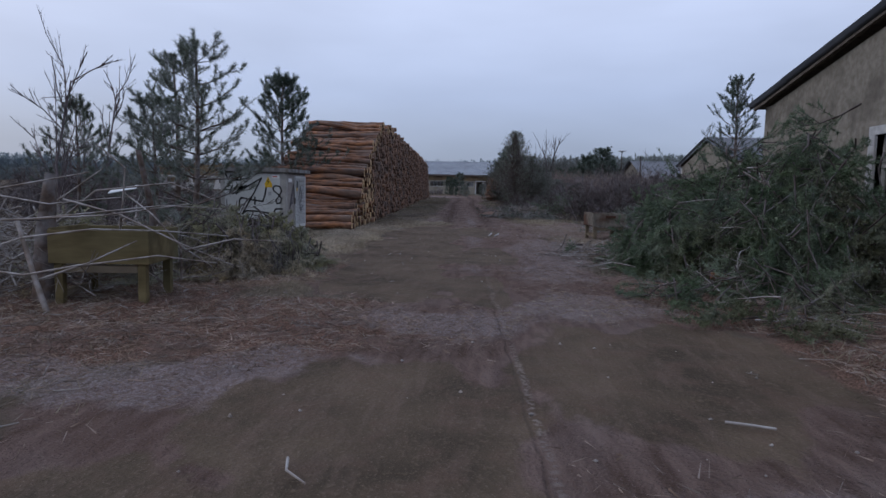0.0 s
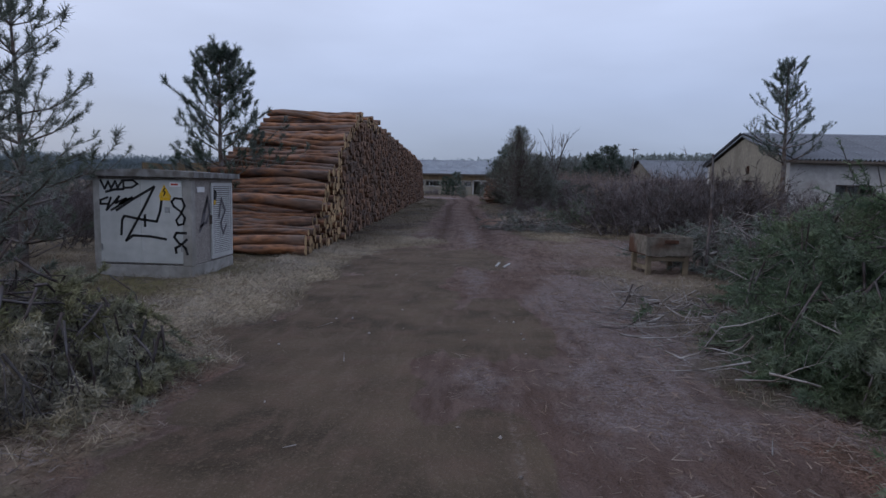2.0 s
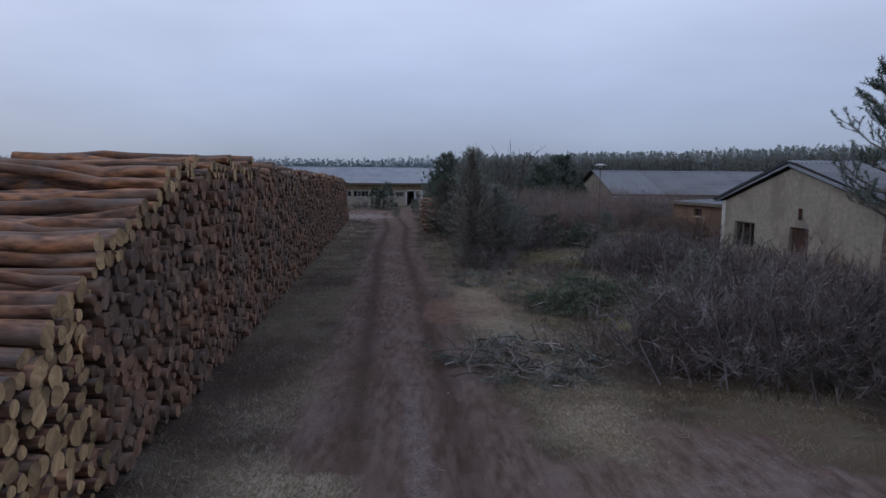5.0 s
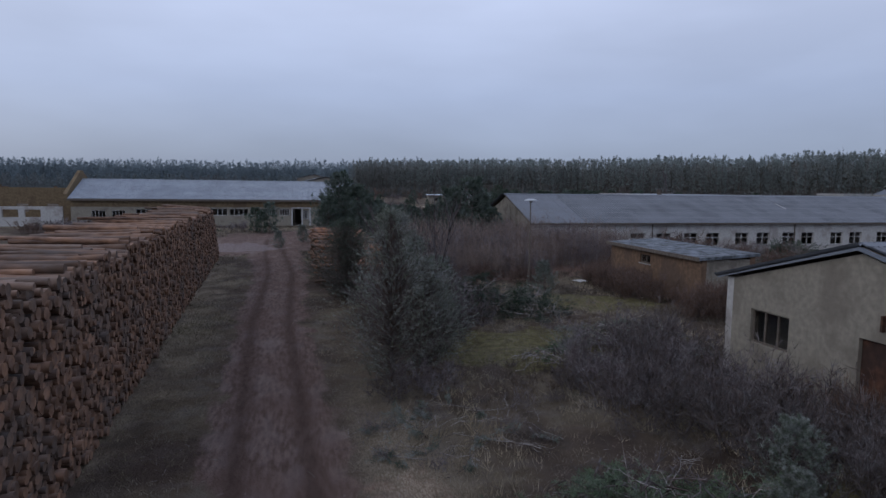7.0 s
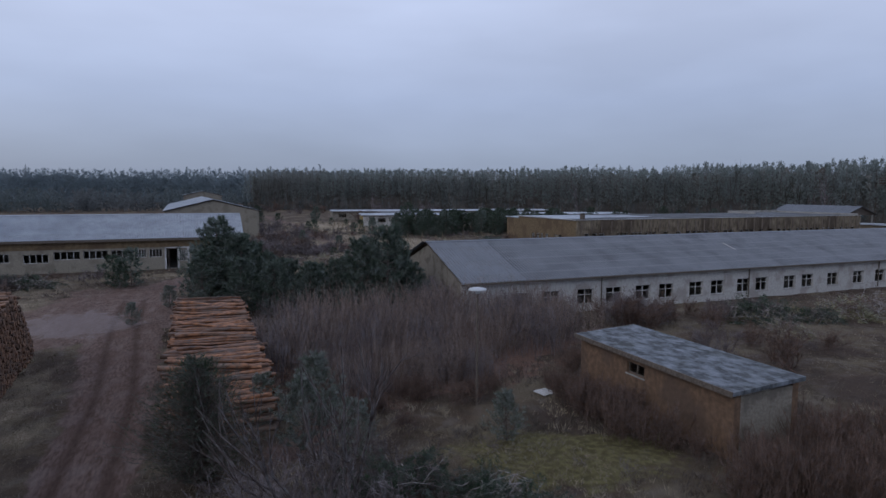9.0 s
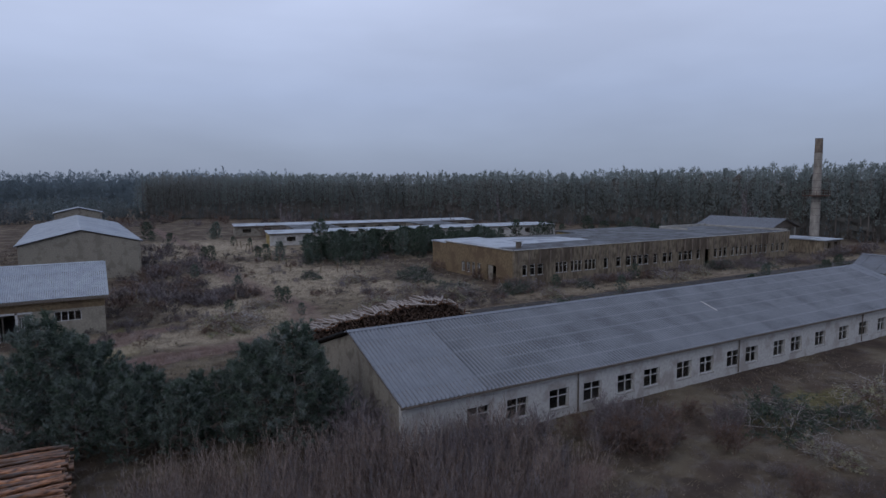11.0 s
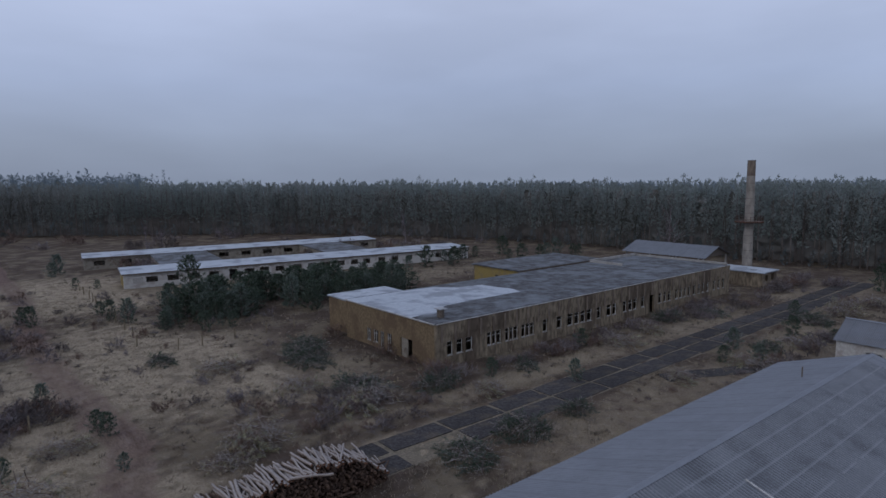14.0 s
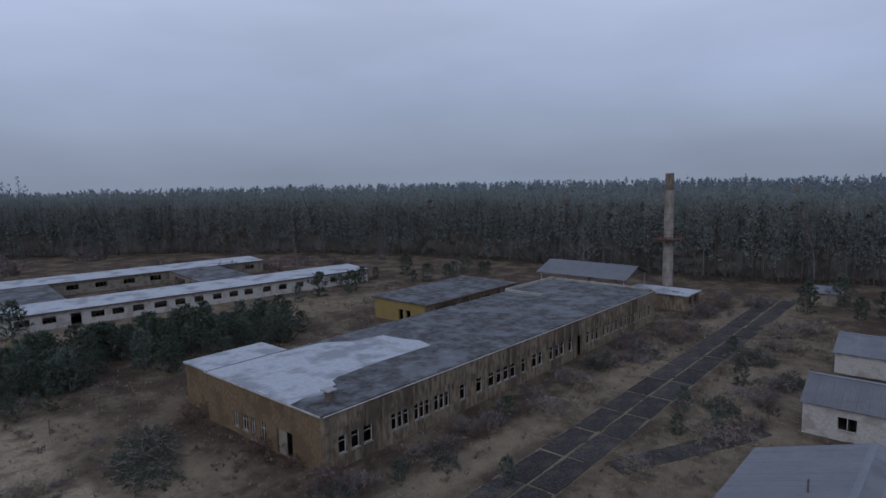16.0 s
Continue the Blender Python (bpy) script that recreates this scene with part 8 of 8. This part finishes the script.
    ob = part("small_stones", b.mesh("small_stones"), "stone")
    tagged(ob, "small pale stones on the dirt track", "stones", kind="stuff")


build_plants()
build_forest()
build_grass()


# ---------- loose things ----------
def stroke(bm, pts, width, y, flip=False):
    """A painted line on a wall facing -y (or +x where flip), as a thin raised ribbon through the points (u, z)."""
    for (u0, z0), (u1, z1) in zip(pts, pts[1:]):
        d = Vector((u1 - u0, z1 - z0))
        n = Vector((-d.y, d.x)).normalized() * width / 2
        e = d.normalized() * width * 0.35
        q = [(u0 - e.x + n.x, z0 - e.y + n.y), (u1 + e.x + n.x, z1 + e.y + n.y), (u1 + e.x - n.x, z1 + e.y - n.y), (u0 - e.x - n.x, z0 - e.y - n.y)]
        if flip:
            prism(bm, q, "x", y, y + 0.002)
        else:
            prism(bm, q, "y", y - 0.002, y)


def kiosk():
    k = thing("transformer_kiosk", -5.35, 22.45, 0, 0, "grey concrete transformer kiosk with spray paint on its doors", "kiosk")
    w, d, h = 1.65, 1.7, 1.62
    part("plinth", boxes((0.0, w, 0.0, d, -0.15, 0.16), bevel=0.01), "concrete", k)
    part("body", boxes((0.01, w - 0.01, 0.03, d - 0.01, 0.162, h), bevel=0.012), "pebble", k, "rough pebble-dashed body")
    bm = bmesh.new()
    prism(bm, [(-0.10, h + 0.002), (w + 0.10, h + 0.002), (w + 0.10, h + 0.09), (w / 2, h + 0.13), (-0.10, h + 0.09)], "y", -0.10, d + 0.10)
    part("roof_slab", bm, "slabroof", k, "flat concrete roof slab with frost")
    part("corner_post", boxes((w - 0.14, w + 0.005, -0.004, 0.14, 0.162, h)), "concrete", k)
    part("corner_post", boxes((-0.005, 0.10, -0.004, 0.1, 0.162, h)), "concrete", k)
    for u0, u1 in ((0.105, 0.80), (0.805, w - 0.145)):
        door = part("door", boxes((u0, u1, -0.006, 0.028, 0.20, h - 0.05)), "door_grey", k)
        part("hinge", boxes((u0 + 0.01 if u0 < 0.5 else u1 - 0.03, u0 + 0.03 if u0 < 0.5 else u1 - 0.01, -0.018, -0.0065, 0.4, 0.5)), "steel", door)
    part("lock", boxes((1.21, 1.29, -0.016, -0.0065, 1.04, 1.13)), "steel", k)
    bm = bmesh.new()
    prism(bm, [(1.11, 1.30), (1.32, 1.30), (1.21, 1.50)], "y", -0.012, -0.0065)
    part("warning_sign", bm, "warn", k, "yellow triangular warning plate")
    part("warning_sign", boxes((1.13, 1.31, -0.012, -0.0065, 1.24, 1.295)), "warn", k)
    bm = bmesh.new()
    stroke(bm, [(1.22, 1.44), (1.19, 1.39), (1.23, 1.38), (1.20, 1.32)], 0.018, -0.0125)
    part("sign_mark", bm, "spray", k)
    plate = part("name_plate", boxes((1.30, 1.49, -0.010, -0.0065, 1.47, 1.54)), "white", k)
    part("print_bar", boxes((1.32, 1.44, -0.0125, -0.0105, 1.49, 1.52)), "redbar", plate)
    # spray paint: loose loops and strokes
    paint = [
        [(0.13, 1.55), (0.20, 1.41), (0.26, 1.53), (0.31, 1.42), (0.38, 1.54), (0.42, 1.43), (0.50, 1.55), (0.68, 1.56), (0.76, 1.50), (0.66, 1.44), (0.52, 1.43), (0.52, 1.54)],
        [(0.22, 1.36), (0.36, 1.40), (0.52, 1.41)],
        [(0.24, 1.27), (0.12, 1.22), (0.12, 1.16), (0.26, 1.16), (0.30, 1.27), (0.22, 1.06), (0.34, 1.18), (0.44, 1.29), (0.38, 1.18), (0.56, 1.26), (0.44, 1.16), (0.66, 1.28), (0.30, 1.06)],
        [(0.39, 1.06), (0.66, 1.24), (1.04, 1.46), (0.84, 1.08), (0.54, 0.56), (0.66, 0.65), (0.96, 0.64), (1.22, 0.60)],
        [(0.46, 0.66), (0.48, 0.90), (0.52, 0.97), (0.80, 0.92), (1.07, 0.89), (1.13, 1.06), (1.17, 1.30)],
        [(0.87, 0.99), (0.87, 0.81)],
        [(1.33, 1.22), (1.38, 1.28), (1.50, 1.27), (1.55, 1.16), (1.48, 1.02), (1.40, 0.92), (1.43, 0.84), (1.52, 0.86), (1.55, 0.96), (1.48, 1.06), (1.36, 1.15), (1.33, 1.22)],
        [(1.56, 0.71), (1.40, 0.71), (1.36, 0.64), (1.44, 0.54), (1.55, 0.46), (1.58, 0.36)],
        [(1.57, 0.60), (1.46, 0.50), (1.38, 0.46), (1.39, 0.38)],
    ]
    for pts in paint:
        bm = bmesh.new()
        stroke(bm, pts, 0.042 if len(pts) < 10 else 0.036, -0.0066 - 0.0008)
        part("spray_line", bm, "spray", k)
    # side with the louvred door
    part("side_plate", boxes((w + 0.0, w + 0.004, 0.22, 0.50, 1.38, 1.47)), "white", k)
    fr = part("louvre_frame", boxes((w - 0.008, w + 0.02, 0.74, 0.80, 0.20, h - 0.08), (w - 0.008, w + 0.02, d - 0.12, d - 0.06, 0.20, h - 0.08), (w - 0.008, w + 0.02, 0.80, d - 0.12, 0.20, 0.26), (w - 0.008, w + 0.02, 0.80, d - 0.12, h - 0.14, h - 0.08)), "louvre", k)
    me = None
    for i in range(34):
        z = 0.275 + i * 0.036
        if me is None:
            bm = bmesh.new()
            prism(bm, [(0.0, 0.0), (0.022, -0.016), (0.024, -0.010), (0.002, 0.008)], "y", 0.80, d - 0.12)
            me = bpy.data.meshes.new("slat")
            bm.to_mesh(me)
            bm.free()
            me.materials.append(M["louvre"])
        ob = new("slat", me)
        ob.parent, ob.matrix_basis = fr, pose(w - 0.004, 0, z)
    part("louvre_backing", boxes((w - 0.012, w - 0.0085, 0.8, d - 0.12, 0.26, h - 0.14)), "frame_dark", fr)
    for pts, key in (([(0.30, 0.72), (0.44, 0.86), (0.62, 1.30), (0.70, 1.04), (0.56, 0.86), (0.34, 0.80), (0.48, 1.06), (0.60, 1.24)], "spray_grey"), ([(1.02, 0.92), (1.14, 1.26), (1.30, 1.04), (1.10, 0.82), (1.20, 0.62), (1.34, 0.76)], "spray_grey"), ([(0.84, 1.22), (0.86, 1.40), (0.92, 1.36), (0.90, 1.24)], "spray")):
        bm = bmesh.new()
        stroke(bm, pts, 0.05, w + 0.021 if pts[0][0] > 0.75 else w + 0.001, True)
        part("spray_line", bm, key, k)
    part("side_lock", boxes((w + 0.0, w + 0.03, 0.70, 0.735, 0.82, 0.98)), "frame_dark", k)
    tag = part("side_tag", boxes((w + 0.02, w + 0.024, 0.82, 0.90, 1.16, 1.24)), "warn", k)
    bm = boxes((0, 0.9, 0, 0.03, 0, 0.05))
    plank = part("plank", bm, "wood", None, at=pose(-4.75, 25.1, 0.0, 0, 0, 3))
    tagged(plank, "grey weathered plank at the foot of the logs", "plank")


def trough(x, y, rz, wall, label, width=0.9, depth=0.95, low=0.28, high=0.62):
    t = thing("feeding_trough", x, y, 0, rz, label, "trough")
    th = 0.025
    for nm, b in (("front_board", (0, width, 0, th, low, high)), ("back_board", (0, width, depth - th, depth, low, high)), ("side_board", (0, th, th, depth - th, low + 0.03, high + 0.02)), ("side_board", (width - th, width, th, depth - th, low, high))):
        part(nm, boxes(b, bevel=0.004), wall, t)
    part("bottom_board", boxes((th, width - th, th, depth - th, low, low + 0.02)), "rust" if wall == "peel" else "wood", t)
    for u in (0.04, width - 0.14):
        for v in (0.03, depth - 0.12):
            part("leg", boxes((u, u + 0.09, v, v + 0.08, -0.1, low - 0.002), bevel=0.006), "wood" if wall == "peel" else "wood_yellow", t)
    part("rail", boxes((0.13, width - 0.14, 0.035, 0.085, low - 0.10, low - 0.02), bevel=0.004), "wood", t)
    part("brace", boxes((0.06, 0.11, 0.12, depth - 0.14, 0.06, 0.14)), "wood", t)
    if wall == "peel":
        part("bracket", boxes((width * 0.38, width * 0.68, -0.03, -0.001, high - 0.12, high - 0.05), bevel=0.004), "rust", t)
    return t


def log_stub(name, x, y, r, h, label, z=0.0):
    bm = bmesh.new()
    rr = random.Random(int(x * 10))
    n = 14
    lo = [bm.verts.new((r * 1.12 * rr.uniform(0.92, 1.1) * math.cos(6.283 * i / n), r * 1.12 * rr.uniform(0.92, 1.1) * math.sin(6.283 * i / n), -0.06)) for i in range(n)]
    hi = [bm.verts.new((r * rr.uniform(0.95, 1.05) * math.cos(6.283 * i / n), r * rr.uniform(0.95, 1.05) * math.sin(6.283 * i / n), h + rr.uniform(-0.01, 0.01))) for i in range(n)]
    for i in range(n):
        bm.faces.new((lo[i], lo[(i + 1) % n], hi[(i + 1) % n], hi[i]))
    f = bm.faces.new(hi)
    f.material_index = 1
    ob = part(name, bm, ("bark_one", "endgrain_one"), None, at=pose(x, y, z))
    return tagged(ob, label, "stump")


def crooked(name, pts, r0, r1, material, label, category, sides=7):
    """A bent pole or branch through the points."""
    b = Buf()
    p = np.array(pts, float)
    rr = np.linspace(r0, r1, len(p))
    b.tubes(p[:-1], p[1:], rr[:-1], rr[1:], sides)
    base = p[0].copy()
    b.v = [v - base for v in b.v]
    ob = part(name, b.mesh(name), material, None, at=pose(*base))
    return tagged(ob, label, category)


def street_lamp():
    t = thing("yard_lamp", 14.35, 68.08, 0, 0, "tall dark yard lamp with a flat frosted mushroom head", "lamp")
    bm = bmesh.new()
    cyl(bm, (0, 0, -0.1), (0, 0, 1.1), 0.07, 0.065, 10)
    cyl(bm, (0, 0, 1.1), (0, 0, 4.95), 0.042, 0.038, 10)
    part("pole", bm, "frame_dark", t)
    bm = bmesh.new()
    cyl(bm, (0, 0, 4.94), (0, 0, 5.09), 0.10, 0.14, 14)
    part("lamp_glass", bm, "lampwhite", t)
    bm = bmesh.new()
    cyl(bm, (0, 0, 5.095), (0, 0, 5.15), 0.40, 0.38, 20)
    cyl(bm, (0, 0, 5.152), (0, 0, 5.21), 0.37, 0.12, 20)
    part("lamp_cap", bm, "lampwhite", t)


def fence_posts():
    f = thing("old_fence", 37, 175, 0, 0, "row of old grey fence posts in the dry grass", "fence")
    line = [(37.5, 207), (37.4, 202), (37.4, 197), (37.4, 193.5), (37.3, 190), (37.2, 186), (37, 182), (36.9, 178), (36.8, 173), (36.8, 167.5), (36.6, 162), (35.9, 157), (39.4, 152), (42.4, 152.4), (46.6, 152.5), (50.9, 152.6), (55, 152.6)]
    me = None
    rr = random.Random(4)
    for x, y in line:
        if me is None:
            bm = boxes((-0.07, 0.07, -0.07, 0.07, -0.2, 1.5), bevel=0.015)
            me = bpy.data.meshes.new("post")
            bm.to_mesh(me)
            bm.free()
            me.materials.append(M["wood"])
        ob = new("post", me)
        ob.parent = f
        ob.matrix_basis = pose(x - 37, y - 175, 0, rr.uniform(-4, 4), rr.uniform(-4, 4), rr.uniform(0, 90))
    g = thing("old_fence", 12, 141, 0, 0, "row of old grey fence posts among bare shrubs", "fence")
    for x, y in ((8, 140.5), (11.8, 140.2), (14, 138.4), (16.5, 137), (19, 135.5), (22.5, 134)):
        ob = new("post", me)
        ob.parent = g
        ob.matrix_basis = pose(x - 12, y - 141, 0, rr.uniform(-4, 4), rr.uniform(-4, 4), 0)


def crumpled(name, x, y, z, sx, sy, label, category, material, seed=1, lift=0.12):
    """A crumpled sheet with thickness."""
    r = np.random.RandomState(seed)
    n = 7
    u, v = np.meshgrid(np.linspace(-sx, sx, n), np.linspace(-sy, sy, n))
    w = np.abs(r.normal(size=(n, n))) * lift
    b = Buf()
    top = np.stack([u + r.normal(size=(n, n)) * 0.03, v + r.normal(size=(n, n)) * 0.03, w + 0.015], -1).reshape(-1, 3)
    i = np.arange(n * n).reshape(n, n)
    q = np.stack([i[:-1, :-1], i[:-1, 1:], i[1:, 1:], i[1:, :-1]], -1).reshape(-1, 4)
    b.add(np.concatenate([top, top - (0, 0, 0.012)]), quads=np.concatenate([q, q[:, ::-1] + n * n]))
    ob = part(name, b.mesh(name), material, None, at=pose(x, y, z))
    return tagged(ob, label, category)


kiosk()
trough(4.2, 24.45, 8, "peel", "old feeding trough with peeling white paint and rust", 0.92, 0.85, 0.34, 0.70)
trough(-3.42, 13.66, 6, "wood_yellow", "yellowish wooden feeding trough under frosted branches", 1.06, 0.8, 0.44, 0.80)
log_stub("tree_stump", 4.60, 16.4, 0.13, 0.20, "small sawn pine stump beside the bough heap")
crooked("old_post", [(5.5, 24.9, -0.1), (5.5, 24.9, 0.6), (5.54, 24.92, 1.15), (5.5, 24.94, 2.3)], 0.04, 0.02, "twig_dark", "dark leaning tree stem beside the trough", "post")
crooked("rotten_post", [(-3.62, 13.9, -0.1), (-3.62, 13.9, 0.45), (-3.60, 13.9, 0.88), (-3.56, 13.95, 1.4)], 0.17, 0.06, "trunk", "dark rotten post beside the wooden trough", "post")
crooked("broken_stem", [(-3.35, 15.6, -0.1), (-3.33, 15.6, 0.9), (-3.45, 15.5, 1.75)], 0.05, 0.035, "trunk", "dark broken stem standing in the brushwood", "post")
crooked("leaning_branch", [(-3.2, 13.32, -0.02), (-3.4, 13.4, 0.40), (-3.62, 13.5, 0.9)], 0.03, 0.022, "stick", "pale branch leaning on the wooden trough", "branch")
for k, pts in enumerate((
    [(-3.6, 13.2, 0.45), (-3.0, 13.0, 0.62), (-2.3, 13.05, 0.72), (-1.7, 13.3, 0.70), (-1.2, 13.8, 0.62)],
    [(-3.9, 13.0, 0.75), (-3.1, 12.95, 0.80), (-2.2, 13.1, 0.86), (-1.5, 13.5, 0.98)],
    [(-3.4, 12.9, 0.30), (-2.8, 12.75, 0.28), (-2.2, 12.8, 0.40), (-1.8, 13.0, 0.62)],
    [(-4.2, 13.4, 1.0), (-3.4, 13.3, 1.12), (-2.6, 13.5, 1.3)],
    [(-1.9, 14.2, 0.4), (-1.3, 14.2, 0.55), (-0.9, 14.6, 0.5)],
    [(-4.0, 14.0, 0.2), (-3.3, 13.8, 0.9), (-2.7, 13.9, 1.35)],
    [(-4.4, 13.6, 0.5), (-3.5, 13.2, 0.75), (-2.6, 13.2, 0.85), (-1.9, 13.7, 0.95), (-1.5, 14.3, 0.9)],
    [(-2.9, 13.5, 1.0), (-2.2, 13.4, 0.85), (-1.6, 13.5, 0.55), (-1.1, 13.7, 0.3)],
    [(-2.6, 14.0, 0.5), (-2.3, 13.6, 0.95), (-2.2, 13.5, 1.35), (-2.45, 13.4, 1.6)],
    [(-3.3, 13.9, 0.7), (-2.6, 13.6, 1.1), (-1.9, 13.9, 1.2), (-1.5, 14.2, 1.0)],
    [(-3.0, 13.1, 0.15), (-2.4, 13.0, 0.35), (-1.7, 13.2, 0.45), (-1.2, 13.5, 0.35)],
    [(-4.6, 13.8, 1.3), (-3.8, 13.5, 1.05), (-3.0, 13.4, 0.95), (-2.2, 13.7, 1.05)],
    [(-1.8, 13.9, 0.1), (-1.7, 13.7, 0.5), (-1.9, 13.5, 0.85), (-2.3, 13.6, 1.1)],
)):
    crooked("bare_branch", [(x - 0.45, y + 0.35, z + 0.12) for x, y, z in pts], 0.014, 0.006, "stick", "thin crooked branch white with frost over the trough", "branch", 5)
crooked("cut_stick", [(2.67, 11.09, -0.02), (2.80, 11.03, -0.012), (2.93, 11.01, -0.02)], 0.009, 0.008, "stick", "short pale stick on the wet mud", "stick")
crooked("forked_twig", [(0.26, 10.33, -0.02), (0.30, 10.18, -0.01), (0.42, 10.08, -0.02)], 0.008, 0.005, "stick", "small pale forked twig on the dirt", "stick")
for k, (x, y, a) in enumerate(((1.42, 25.05, 70), (1.60, 24.98, 55))):
    ob = part("wood_chip", boxes((-0.11, 0.11, -0.02, 0.02, 0.0, 0.03), bevel=0.006), "frame", None, at=pose(x, y, 0.0, 0, -14, a))
    tagged(ob, "pale split wood chip lying on the track", "wood chip")
street_lamp()
fence_posts()
crumpled("plastic_sheet", -5.3, 26.0 - 0.75, 0.0, 0.42, 0.22, "crumpled white plastic sheet at the log stack's foot", "plastic sheet", "plastic", 3)
pack_slats = thing("slat_bundle", 17.9, 68.2, 0, 12, "low bundle of pale wooden slats in the grass", "slats")
for k in range(7):
    part("slat", boxes((-0.38 + 0.11 * k, -0.29 + 0.11 * k, -0.42 + 0.03 * (k % 3), 0.40, 0.06 + 0.012 * (k % 2), 0.10 + 0.012 * (k % 2)), bevel=0.006), "frame", pack_slats)
for yy in (-0.25, 0.25):
    part("bearer", boxes((-0.40, 0.42, yy - 0.04, yy + 0.04, -0.02, 0.06)), "wood", pack_slats)
ob = part("metal_plate", boxes((-0.17, 0.17, -0.12, 0.12, -0.006, 0.006), bevel=0.002), "plastic", None, at=pose(-3.55, 15.3, 1.22, 10, -12, 20))
tagged(ob, "small pale plate lying on the brushwood", "plate")
crooked("fallen_trunk", [(5.6, 25.6, 0.25), (6.8, 25.9, 0.42), (8.2, 26.4, 0.40)], 0.05, 0.03, "stick", "pale fallen stem lying over the boughs", "branch")
